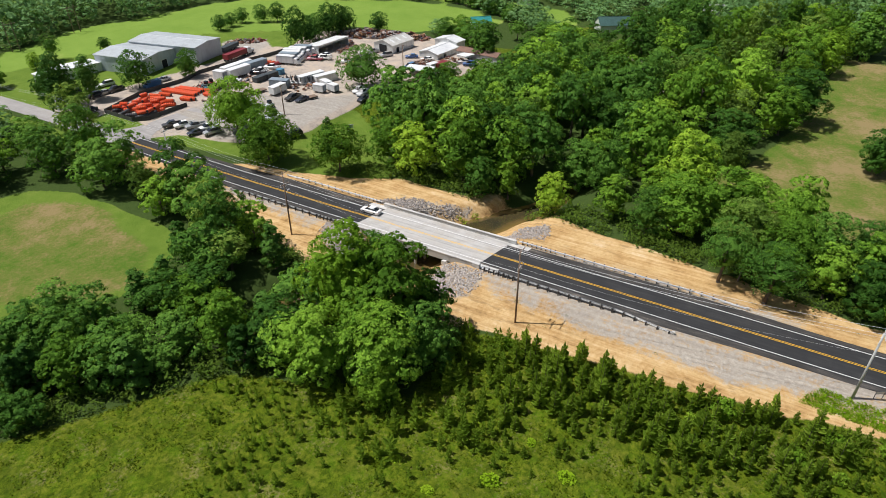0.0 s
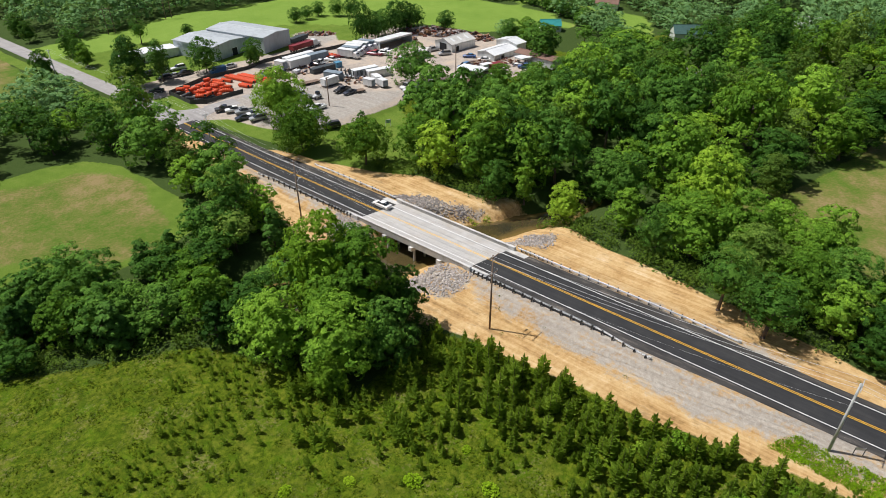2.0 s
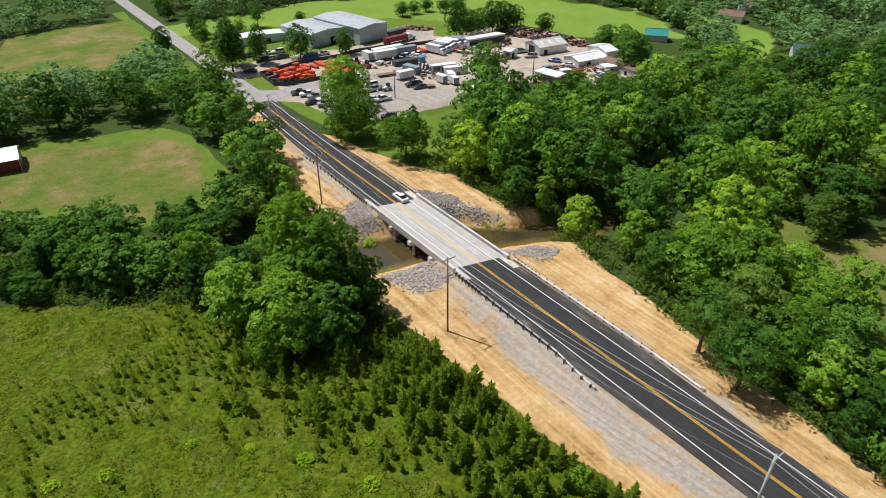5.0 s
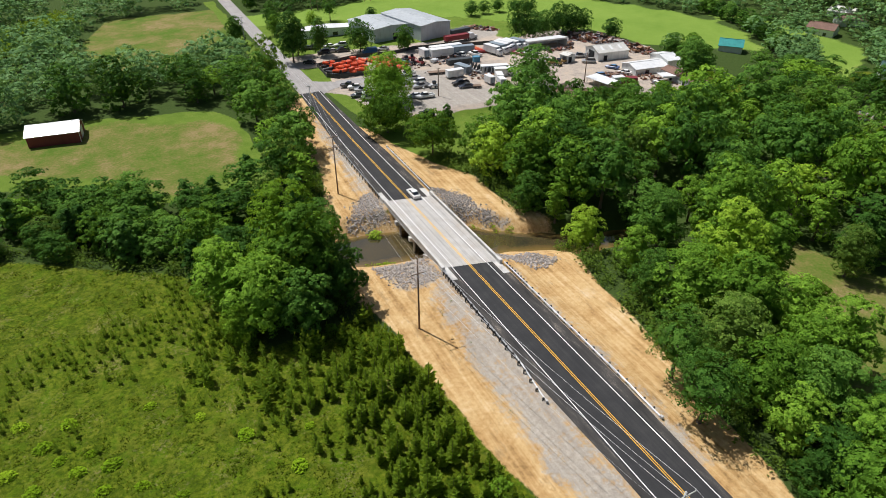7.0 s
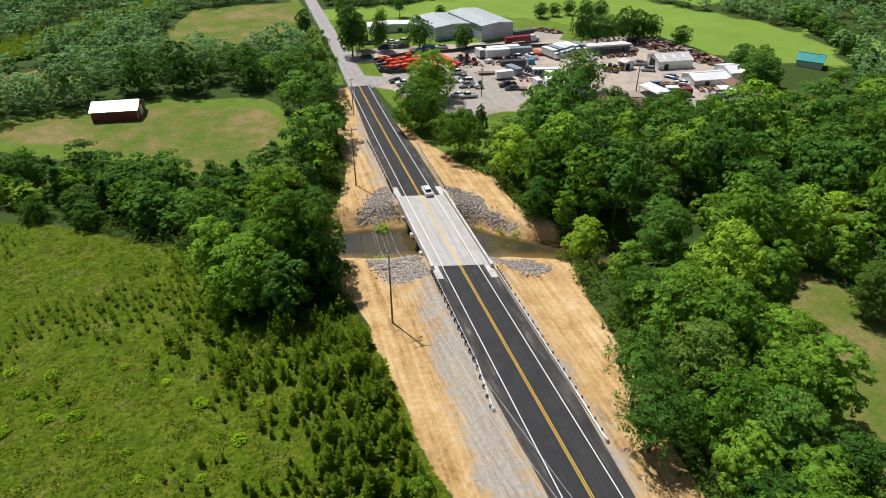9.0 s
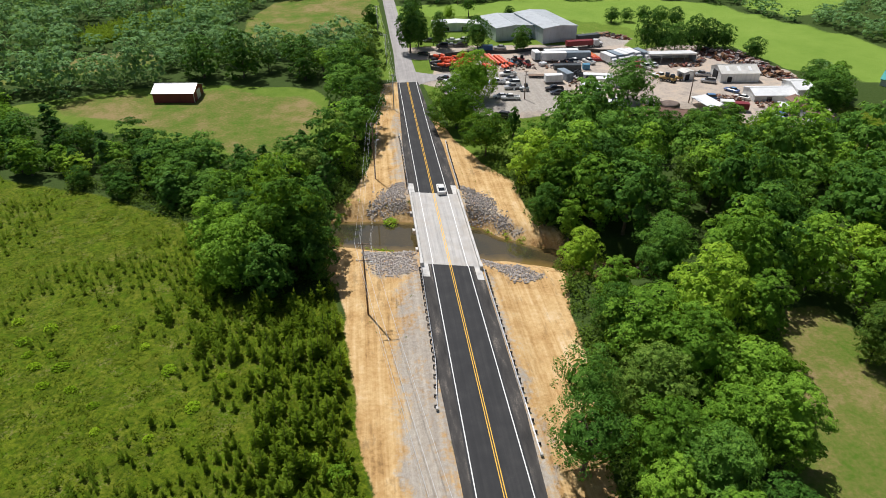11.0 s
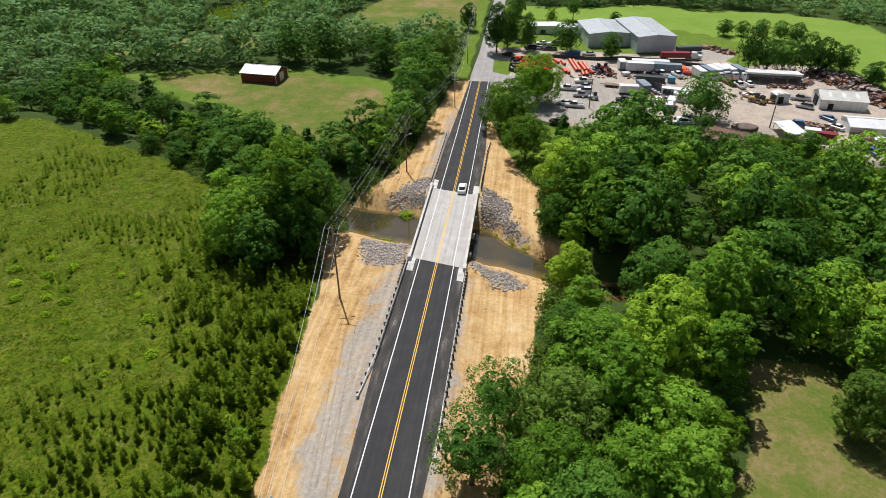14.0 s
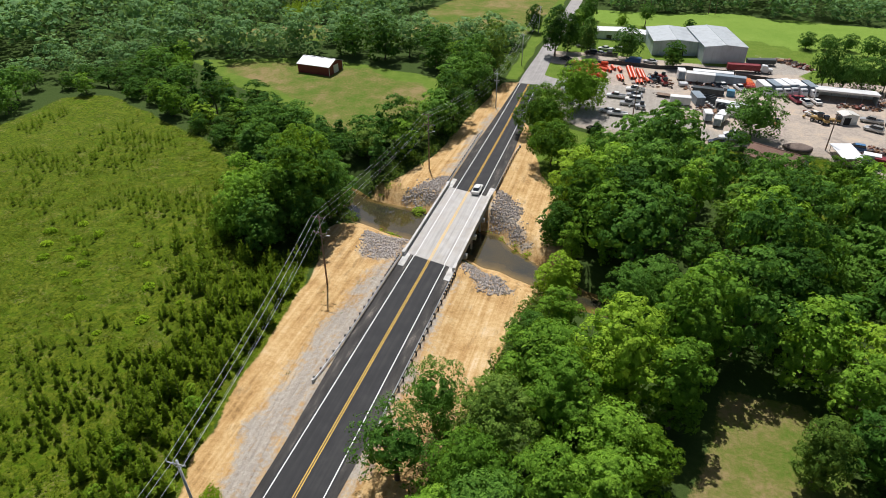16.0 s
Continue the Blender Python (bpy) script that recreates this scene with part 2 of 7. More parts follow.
YARD_SOUTH = [(24, 41), (30, 40), (47, 40), (57, 34), (67, 28), (82, 18), (100, 16), (118, 20), (132, 42), (126, 60), (117, 42), (96, 37), (80, 54), (46, 54)]
HALL_LOT = [(2, 111), (2, 178), (36, 173), (52, 165), (76, 158), (92, 148), (106, 128), (112, 116), (84, 111), (33, 123)]
FIELD_HEM = [(-22, -18), (-18.2, -28.5), (-17.2, -39.5), (-16.7, -50.5), (-14.8, -63), (-12.2, -74), (-11, -130), (-14, -130), (-16, -74), (-20, -50), (-22, -30), (-24, -18)]
CREEK_MOUTH = [(6, 20), (19, 20), (22, 4), (24, -8), (21, -14), (6, -14)]
JUNK = [(112, -20), (119, -24), (131, -6), (133, 3), (124, 4)]
HOUSE_LOT = [(160, 26), (170, 32), (196, 8), (186, 2)]
RIPRAP = {
    "bank of loose grey riprap beside the creek and bridge end": [(-16.1, -5.8), (-10.4, -6.6), (-5.6, -7.0), (-5.4, -15.2), (-10.2, -16.6), (-14.5, -15.0), (-15.4, -10.0)],
    "patch of grey riprap below the bridge's near corner": [(6.2, -10.9), (9.4, -11.8), (13.0, -13.9), (17.2, -18.1), (15.4, -20.5), (11.1, -20.1), (8.6, -16.8), (6.2, -14.4)],
    "bank of grey riprap under the far end of the bridge": [(-14.8, 11.6), (-5.5, 10.4), (-5.4, 20.4), (-8.0, 20.6), (-11.5, 19.4), (-12.4, 15.0)],
    "broad apron of grey riprap beside the far abutment": [(6.2, 17.8), (8.8, 16.2), (11.8, 13.6), (13.4, 8.2), (13.9, 4.4), (17.4, -0.8), (15.6, -0.6), (10.8, 3.4), (6.2, 6.8)],
}
CLEARINGS = [SAND_L1, SAND_L2, SAND_R1, SAND_R2, LAWN, VERGE, VERGE_FAR, YARD, DOCK, GREEN, GREEN_FAR, GREEN_TOP, TAN, SLIT, PLANTATION, LANE, BARN_LEA, LEA_R, FIELD, JUNK, HOUSE_LOT, YARD_SOUTH, HALL_LOT, CREEK_MOUTH]


def road_z(y):
    return 1.3 * ramp(y, 45, 115)


def land_z(x, y):
    """The height of the ground."""
    x, y = np.asarray(x, float), np.asarray(y, float)
    z = -0.9 + 2.5 * ramp(y, 30, 105) + 0.5 * (wave(x, y, 23) - 0.5) + 0.06 * (wave(0.8 * x + 0.6 * y, 0.8 * y - 0.6 * x, 3.1) - 0.5) + 1.2 * (wave(x, y, 90) - 0.5) * ramp(np.abs(x), 15, 60)
    z = z + 0.5 * ramp(-x, 30, 90) * ramp(30 - y, 0, 40)
    far = np.hypot(x, y - 60)
    z = z + 16 * ramp(far, 500, 2500)
    flat = np.maximum(ramp(inside(x, y, YARD), -3, 3), ramp(inside(x, y, DOCK), -3, 3))
    z = z * (1 - flat) + (road_z(y) + (1.6 - road_z(y)) * ramp(x, 4, 22)) * flat
    bed = ramp(np.abs(x - CX), 6.4, 11.0)
    z = z * bed + (road_z(y) - 0.07) * (1 - bed)
    d = along(x, y, CREEK) + 2.5 * ramp(x, 8, 14) + 1.1 * ramp(x, 14, 21) + 0.8 * ramp(-x, 12, 20)     # the creek narrows away from the bridge
    far_side = (y > -0.31 * x + 2.2)
    w = np.where(far_side, 9.6, 13.5)
    cut = ramp(d + 0.9 * (wave(x, y, 4.5) - 0.5), 3.4, w) * 0.9 + 0.1 * ramp(d, 3.4, w + 3)
    bottom = -5.0 + 2.6 * ramp(np.abs(x - 2), 34, 48)
    return bottom + (z - bottom) * cut


# ---------- world and sun ----------
SUN_AT, SUN_UP = radians(-26), radians(62)          # the sun stands ahead of the road's line and a little to its left
to_sun = Vector((math.sin(SUN_AT) * math.cos(SUN_UP), math.cos(SUN_AT) * math.cos(SUN_UP), math.sin(SUN_UP)))
world = bpy.data.worlds.new("sky")
scene.world = world
world.use_nodes = True
sky = world.node_tree.nodes.new("ShaderNodeTexSky")
sky.sky_type, sky.sun_disc, sky.sun_elevation, sky.sun_rotation = "NISHITA", False, SUN_UP, SUN_AT
sky.dust_density, sky.air_density = 2.0, 1.0
world.node_tree.links.new(sky.outputs[0], world.node_tree.nodes["Background"].inputs[0])
world.node_tree.nodes["Background"].inputs[1].default_value = 0.062
sun = new("sun", bpy.data.lights.new("sun", "SUN"))
sun.data.energy, sun.data.angle, sun.data.color = 5.0, radians(0.6), (0.985, 0.97, 0.962)
sun.matrix_basis = look(to_sun * 300, (0, 0, 0))


# ---------- materials ----------
def ground_material():
    n = Nodes("ground")
    at = n.coords()
    a, b = n.attr("cover_a"), n.attr("cover_b")
    sa, sb = n.add("ShaderNodeSeparateColor", Color=a.outputs["Color"]), n.add("ShaderNodeSeparateColor", Color=b.outputs["Color"])
    fine, mid, big, huge = n.noise(9, 4, 0.65), n.noise(1.6, 4, 0.6), n.noise(0.28, 4, 0.6), n.noise(0.05, 3, 0.5)
    tuft = n.cells(1.3).outputs["Distance"]
    edge = n.math("MULTIPLY", n.math("SUBTRACT", n.math("ADD", n.math("MULTIPLY", fine, 0.5), n.math("MULTIPLY", mid, 0.5)), 0.5), 1.1)

    def cover(mask):
        return n.math("MULTIPLY", n.math("SUBTRACT", n.math("ADD", mask, edge), 0.38), 4.2, True)

    # rank grass and brush
    g = n.math("ADD", n.math("MULTIPLY", fine, 0.45), n.math("MULTIPLY", mid, 0.55))
    rank = n.ramp(g, [(0.36, (0.022, 0.042, 0.002)), (0.47, (0.068, 0.106, 0.004)), (0.60, (0.155, 0.192, 0.012))])
    lush = n.ramp(n.math("ADD", n.math("MULTIPLY", n.noise(0.5, 4, 0.65), 0.75), n.math("MULTIPLY", fine, 0.25)), [(0.50, (0, 0, 0)), (0.60, (1, 1, 1))])
    rank = n.mix(n.math("MULTIPLY", lush, 0.55), rank, (0.082, 0.158, 0.004))
    dry = n.ramp(n.math("ADD", n.math("MULTIPLY", big, 0.65), n.math("MULTIPLY", mid, 0.35)), [(0.5, (0, 0, 0)), (0.66, (1, 1, 1))])
    rank = n.mix(n.math("MULTIPLY", dry, 0.52), rank, (0.178, 0.180, 0.024))
    straw = n.ramp(n.math("ADD", n.math("MULTIPLY", n.noise(2.4, 5, 0.7), 0.62), n.math("MULTIPLY", n.noise(0.19, 3, 0.6), 0.38)), [(0.55, (0, 0, 0)), (0.64, (1, 1, 1))])
    rank = n.mix(n.math("MULTIPLY", straw, 0.6), rank, (0.270, 0.220, 0.095))
    rough = n.ramp(n.math("ADD", n.math("MULTIPLY", n.noise(0.33, 5, 0.68), 0.7), n.math("MULTIPLY", n.noise(3.5, 4, 0.6), 0.3)), [(0.40, (1, 1, 1)), (0.55, (0, 0, 0))])
    rank = n.mix(n.math("MULTIPLY", rough, 0.55), rank, (0.048, 0.076, 0.003))
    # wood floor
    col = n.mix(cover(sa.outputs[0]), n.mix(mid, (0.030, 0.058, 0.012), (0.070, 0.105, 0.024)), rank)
    # mown lawn and crop
    lawn = n.ramp(n.math("ADD", n.math("MULTIPLY", big, 0.5), n.math("MULTIPLY", fine, 0.5)), [(0.3, (0.085, 0.150, 0.018)), (0.55, (0.135, 0.205, 0.028)), (0.72, (0.21, 0.235, 0.055))])
    col = n.mix(cover(sa.outputs[1]), col, lawn)
    crop = n.ramp(n.math("ADD", n.math("MULTIPLY", huge, 0.6), n.math("MULTIPLY", big, 0.4)), [(0.3, (0.15, 0.25, 0.035)), (0.6, (0.20, 0.30, 0.050)), (0.75, (0.27, 0.30, 0.08))])
    col = n.mix(cover(sa.outputs[2]), col, crop)
    # dry meadow
    lea_f = n.math("ADD", n.math("MULTIPLY", big, 0.27), n.math("ADD", n.math("MULTIPLY", huge, 0.48), n.math("MULTIPLY", mid, 0.25)))
    lea = n.ramp(lea_f, [(0.42, (0.088, 0.155, 0.018)), (0.51, (0.158, 0.170, 0.040)), (0.60, (0.268, 0.204, 0.090))])
    col = n.mix(cover(sb.outputs[0]), col, lea)
    # yard of pale trodden gravel
    yard = n.ramp(n.math("ADD", n.math("MULTIPLY", big, 0.6), n.math("MULTIPLY", mid, 0.4)), [(0.36, (0.32, 0.275, 0.235)), (0.5, (0.445, 0.375, 0.310)), (0.66, (0.54, 0.425, 0.315))])
    col = n.mix(cover(sb.outputs[1]), col, yard)
    # bare sandy clay with wheel tracks
    track = n.noise(1.0, 4, 0.6, at, (1.25, 0.045, 1))
    wash = n.noise(0.55, 5, 0.7, at, (1.0, 0.35, 1))
    s = n.math("ADD", n.math("ADD", n.math("MULTIPLY", big, 0.31), n.math("MULTIPLY", mid, 0.22)), n.math("ADD", n.math("MULTIPLY", track, 0.38), n.math("MULTIPLY", fine, 0.08)))
    sand = n.ramp(s, [(0.36, (0.28, 0.165, 0.068)), (0.44, (0.48, 0.292, 0.120)), (0.54, (0.61, 0.412, 0.195)), (0.66, (0.72, 0.560, 0.355))])
    sand = n.mix(n.math("MULTIPLY", n.math("SUBTRACT", wash, 0.57), 6.0, True), sand, (0.30, 0.195, 0.095))
    col = n.mix(cover(sb.outputs[2]), col, sand)
    # crushed stone
    stone = n.ramp(n.math("ADD", n.math("MULTIPLY", fine, 0.35), n.math("ADD", n.math("MULTIPLY", track, 0.3), n.math("MULTIPLY", mid, 0.35))), [(0.34, (0.23, 0.210, 0.185)), (0.5, (0.355, 0.325, 0.285)), (0.66, (0.51, 0.465, 0.405))])
    patchy = n.math("MULTIPLY", n.math("SUBTRACT", n.math("ADD", n.math("ADD", big, wash), mid), 1.5), 1.5)
    spread = n.math("MULTIPLY", n.math("SUBTRACT", n.math("ADD", n.math("MULTIPLY", a.outputs["Alpha"], 1.06), patchy), 0.42), 1.7, True)
    spread = n.math("MULTIPLY", spread, n.math("MULTIPLY", a.outputs["Alpha"], 4.0, True))
    col = n.mix(n.math("MULTIPLY", spread, 0.9), col, stone)
    n.bump(n.math("ADD", n.math("MULTIPLY", mid, 0.6), n.math("MULTIPLY", fine, 0.4)), 0.9, 0.35)
    return n.finish(col, 0.95, 0.0, 0.1)


def asphalt_material(name, dark, mid, light):
    n = Nodes(name)
    streak = n.noise(1.0, 4, 0.6, None, (1.3, 0.03, 1))
    blot, grain = n.noise(0.35, 4), n.noise(30, 3)
    f = n.math("ADD", n.math("ADD", n.math("MULTIPLY", streak, 0.4), n.math("MULTIPLY", blot, 0.35)), n.math("MULTIPLY", grain, 0.25))
    scuff = n.math("MULTIPLY", n.math("SUBTRACT", n.math("ADD", n.math("MULTIPLY", n.noise(0.22, 3), 0.7), n.math("MULTIPLY", n.noise(2.5, 5, 0.7), 0.4)), 0.68), 4.0, True)
    n.bump(grain, 0.3, 0.01)
    col = n.ramp(f, [(0.32, dark), (0.5, mid), (0.68, light)])
    return n.finish(n.mix(n.math("MULTIPLY", scuff, 0.5), col, tuple(c * 1.9 for c in light)), 0.82, 0, 0.3)


def concrete_material(name, mid, streaks=(1.6, 0.05, 1)):
    n = Nodes(name)
    s, b, g = n.noise(1.0, 4, 0.6, None, streaks), n.noise(0.5, 4), n.noise(14, 4)
    f = n.math("ADD", n.math("ADD", n.math("MULTIPLY", s, 0.6), n.math("MULTIPLY", b, 0.22)), n.math("MULTIPLY", g, 0.18))
    n.bump(g, 0.25, 0.01)
    lo, hi = tuple(c * 0.60 for c in mid), tuple(min(1, c * 1.24) for c in mid)
    stain = n.math("MULTIPLY", n.math("SUBTRACT", n.math("ADD", n.math("MULTIPLY", n.noise(0.30, 4, 0.6), 0.7), n.math("MULTIPLY", s, 0.3)), 0.47), 4.0, True)
    col = n.mix(n.math("MULTIPLY", stain, 0.65), n.ramp(f, [(0.3, lo), (0.5, mid), (0.66, hi)]), tuple(c * k for c, k in zip(mid, (0.80, 0.70, 0.58))))
    return n.finish(col, 0.85)


def worn_paint(name, col, under, wear):
    n = Nodes(name)
    f = n.math("MULTIPLY", n.math("SUBTRACT", n.math("ADD", n.math("MULTIPLY", n.noise(5, 5), 0.6), n.math("MULTIPLY", n.noise(0.6, 3), 0.4)), wear), 6, True)
    return n.finish(n.mix(f, col, under), 0.6)


def water_material():
    n = Nodes("creek_water")
    n.bump(n.noise(1.4, 3, 0.5, None, (1, 1.6, 1)), 0.10, 0.05)
    deep = n.ramp(n.noise(0.10, 3), [(0.35, (0.034, 0.034, 0.022)), (0.6, (0.074, 0.056, 0.022))])
    silt = n.mix(n.noise(0.8, 4, 0.6), (0.150, 0.095, 0.022), (0.260, 0.175, 0.060))
    depth = n.math("ADD", n.attr("depth").outputs["Fac"], n.math("MULTIPLY", n.math("SUBTRACT", n.noise(0.5, 4, 0.6), 0.5), 0.5))
    n.bsdf.inputs["IOR"].default_value = 1.6
    return n.finish(n.mix(n.math("MULTIPLY", depth, 1.05, True), silt, deep), 0.04, 0.0, 1.0)


GROUND = ground_material()
ASPHALT = asphalt_material("new_asphalt", (0.020, 0.020, 0.021), (0.031, 0.031, 0.032), (0.055, 0.053, 0.051))


def dusty_material():
    """Shoulder asphalt strewn with pale dust and clods."""
    n = Nodes("dusty_asphalt")
    drift, clod, grain = n.noise(0.5, 4, 0.6, None, (1.5, 0.35, 1)), n.noise(3.2, 5, 0.7), n.noise(30, 3)
    base = n.ramp(n.math("ADD", n.math("MULTIPLY", drift, 0.7), n.math("MULTIPLY", grain, 0.3)), [(0.35, (0.030, 0.029, 0.028)), (0.55, (0.065, 0.060, 0.056)), (0.72, (0.17, 0.15, 0.13))])
    dust = n.math("MULTIPLY", n.math("SUBTRACT", n.math("ADD", n.math("MULTIPLY", drift, 0.6), n.math("MULTIPLY", clod, 0.55)), 0.66), 6.0, True)
    n.bump(clod, 0.4, 0.02)
    return n.finish(n.mix(n.math("MULTIPLY", dust, 0.75), base, (0.36, 0.30, 0.235)), 0.9, 0, 0.2)


SHOULDER = dusty_material()
OLD_ROAD = asphalt_material("old_asphalt", (0.22, 0.205, 0.195), (0.31, 0.29, 0.275), (0.40, 0.375, 0.35))
DECK = concrete_material("deck_concrete", (0.43, 0.41, 0.385))
KERB = concrete_material("pale_concrete", (0.54, 0.525, 0.50), (0.5, 0.5, 1))
PIER = concrete_material("pier_concrete", (0.40, 0.385, 0.36), (0.6, 0.6, 0.3))
WHITE_LINE = worn_paint("white_line_paint", (0.72, 0.71, 0.69), (0.10, 0.10, 0.10), 0.58)
YELLOW_LINE = worn_paint("yellow_line_paint", (0.72, 0.40, 0.025), (0.22, 0.15, 0.06), 0.60)
YELLOW_FADED = worn_paint("faded_yellow_paint", (0.70, 0.43, 0.09), (0.52, 0.46, 0.36), 0.55)
WATER = water_material()
STEEL = plain("galvanised_steel", (0.44, 0.45, 0.46), 0.55, 0.5, 0.2)
NEW_STEEL = plain("bright_new_steel", (0.70, 0.70, 0.70), 0.5, 0.2, 0.1)
POST = plain("dark_guard_post", (0.035, 0.032, 0.030), 0.7, 0, 0.2)
POLE_WOOD = plain("weathered_pole_wood", (0.20, 0.135, 0.095), 0.85, 0, 0.3, 2.0)
POLE_PALE = plain("pale_pole_wood", (0.43, 0.43, 0.41), 0.8, 0, 0.2, 2.0)
WIRE = plain("wire", (0.62, 0.62, 0.62), 0.5, 0.0, 0.1)
CERAMIC = plain("insulator", (0.55, 0.56, 0.58), 0.3, 0, 0.1)
BARK = plain("bark", (0.13, 0.10, 0.075), 0.95, 0, 0.3, 3.0, bump=0.5)
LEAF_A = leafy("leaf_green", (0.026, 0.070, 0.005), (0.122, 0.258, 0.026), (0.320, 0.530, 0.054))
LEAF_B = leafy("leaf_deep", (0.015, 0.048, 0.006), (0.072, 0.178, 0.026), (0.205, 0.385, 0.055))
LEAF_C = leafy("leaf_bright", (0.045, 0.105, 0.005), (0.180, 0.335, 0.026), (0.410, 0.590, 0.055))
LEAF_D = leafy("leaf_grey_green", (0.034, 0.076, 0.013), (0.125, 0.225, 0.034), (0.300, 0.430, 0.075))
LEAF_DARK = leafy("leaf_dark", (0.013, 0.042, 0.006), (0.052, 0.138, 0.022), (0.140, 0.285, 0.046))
# far leaves: haze is painted into the colour, paler and bluer than near ones
LEAF_HAZE = leafy("leaf_far", (0.038, 0.098, 0.0351), (0.145, 0.280, 0.0972), (0.310, 0.480, 0.1823), 0.12, relief=3.0, vary=0.20, depth=0.5, grain=3.0, fill=0.74)
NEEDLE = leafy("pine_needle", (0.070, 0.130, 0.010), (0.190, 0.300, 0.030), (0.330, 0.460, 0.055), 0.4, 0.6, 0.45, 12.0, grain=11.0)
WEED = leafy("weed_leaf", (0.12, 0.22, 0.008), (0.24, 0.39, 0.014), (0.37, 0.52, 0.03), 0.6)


# ---------- ground ----------
def spaced(*spans):
    out = [spans[0][0]]
    for a, b, step in spans:
        k = max(1, round((b - a) / step))
        out += [a + (b - a) * (i + 1) / k for i in range(k)]
    return np.array(out)


gx = spaced((-4500, -1000, 500), (-1000, -300, 70), (-300, -140, 8), (-140, -42, 2.2), (-42, 42, 0.6), (42, 140, 2.2), (140, 300, 8), (300, 1000, 70), (1000, 4500, 500))
gy = spaced((-4500, -1000, 500), (-1000, -200, 80), (-200, -80, 3), (-80, 60, 0.7), (60, 130, 1.6), (130, 260, 5), (260, 460, 14), (460, 1000, 60), (1000, 4500, 500))
GX, GY = np.meshgrid(gx, gy)
GZ = land_z(GX, GY)
nx, ny = len(gx), len(gy)
ground_me = bpy.data.meshes.new("ground")
ground_me.vertices.add(nx * ny)
ground_me.vertices.foreach_set("co", np.stack([GX, GY, GZ], -1).astype(np.float32).ravel())
corner = (np.arange(ny - 1)[:, None] * nx + np.arange(nx - 1)[None, :]).ravel()
ring = np.stack([corner, corner + 1, corner + nx + 1, corner + nx], -1).astype(np.int32)
ground_me.loops.add(ring.size)
ground_me.loops.foreach_set("vertex_index", ring.ravel())
ground_me.polygons.add(len(ring))
ground_me.polygons.foreach_set("loop_start", np.arange(0, ring.size, 4, dtype=np.int32))
ground_me.polygons.foreach_set("use_smooth", np.ones(len(ring), dtype=bool))
ground_me.update()
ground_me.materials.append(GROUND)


def soft(outlines, width):
    best = np.full(GX.shape, -1e9)
    for o in outlines:
        best = np.maximum(best, inside(GX, GY, o))
    return ramp(best + 1.2 * (wave(GX, GY, 5) - 0.5), -width, width)


sand = soft([SAND_L1, SAND_L2, SAND_R1, SAND_R2], 0.9)
mud = ramp(along(GX, GY, CREEK), 12, 5) * ramp(np.abs(GX - 1), 27, 20)
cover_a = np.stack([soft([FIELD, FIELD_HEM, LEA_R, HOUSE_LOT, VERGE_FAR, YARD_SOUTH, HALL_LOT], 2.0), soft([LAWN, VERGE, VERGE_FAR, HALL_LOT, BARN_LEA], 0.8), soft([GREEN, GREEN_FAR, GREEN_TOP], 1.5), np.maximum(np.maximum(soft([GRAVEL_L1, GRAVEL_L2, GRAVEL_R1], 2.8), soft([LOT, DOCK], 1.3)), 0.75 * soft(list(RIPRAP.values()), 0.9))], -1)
cover_b = np.stack([np.maximum(soft([LEA_R, TAN, SLIT, LANE], 1.5), ramp(inside(GX, GY, BARN_LEA) + 7 * (wave(GX, GY, 13) - 0.5), 1, 9)), soft([YARD, DOCK, JUNK], 1.0), np.maximum(sand, 0.9 * mud), np.ones_like(GX)], -1)
for key, value in (("cover_a", cover_a), ("cover_b", cover_b)):
    layer = ground_me.color_attributes.new(key, "FLOAT_COLOR", "POINT")
    layer.data.foreach_set("color", value.astype(np.float32).ravel())
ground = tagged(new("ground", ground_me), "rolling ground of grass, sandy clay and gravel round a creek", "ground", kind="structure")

# ---------- creek ----------
low = (GZ < -3.7).ravel() & (np.abs(GX) < 190).ravel()
wet_cells = ring[low[ring].any(1)]
used, back = np.unique(wet_cells, return_inverse=True)
water_me = mesh_of("water", np.stack([GX.ravel()[used], GY.ravel()[used], np.full(len(used), -4.0)], -1), back.reshape(-1, 4), [WATER])
layer = water_me.attributes.new("depth", "FLOAT", "POINT")
layer.data.foreach_set("value", np.clip(-4.0 - GZ.ravel()[used], 0, 1).astype(np.float32))
tagged(new("water", water_me), "still brown creek water between sandy banks", "water", kind="structure")


# ---------- road ----------
def half(y):
    """From the road's middle to the white edge line."""
    return np.interp(y, [-65, -15, 45, 90], [3.45, 3.25, 2.95, 2.75])


def joint_y(x, far):
    """The skewed end of the deck."""
    return (14.35 if far else -14.2) - 0.235 * (x - CX)


def ribbon(name, y0, y1, left, right, lift, material, step=2.0, ends=(None, None)):
    """A thin slab that follows the road; left and right are functions of y; ends may follow the deck's joints."""
    ys = np.linspace(y0, y1, max(2, int(abs(y1 - y0) / step)))
    bm = bmesh.new()
    rings = []
    for i, y in enumerate(ys):
        xl, xr = CX + left(y), CX + right(y)
        yl = yr = y
        if i == 0 and ends[0] is not None:
            yl, yr = joint_y(xl, ends[0]), joint_y(xr, ends[0])
        if i == len(ys) - 1 and ends[1] is not None:
            yl, yr = joint_y(xl, ends[1]), joint_y(xr, ends[1])
        zl, zr = float(road_z(yl)) + lift, float(road_z(yr)) + lift
        rings.append([(xl, yl, zl - 0.05), (xr, yr, zr - 0.05), (xr, yr, zr), (xl, yl, zl)])
    add_loft(bm, rings)
    return as_mesh(name, bm, material)


road = thing("road", "new black asphalt two-lane road with painted lines", "road", kind="structure")


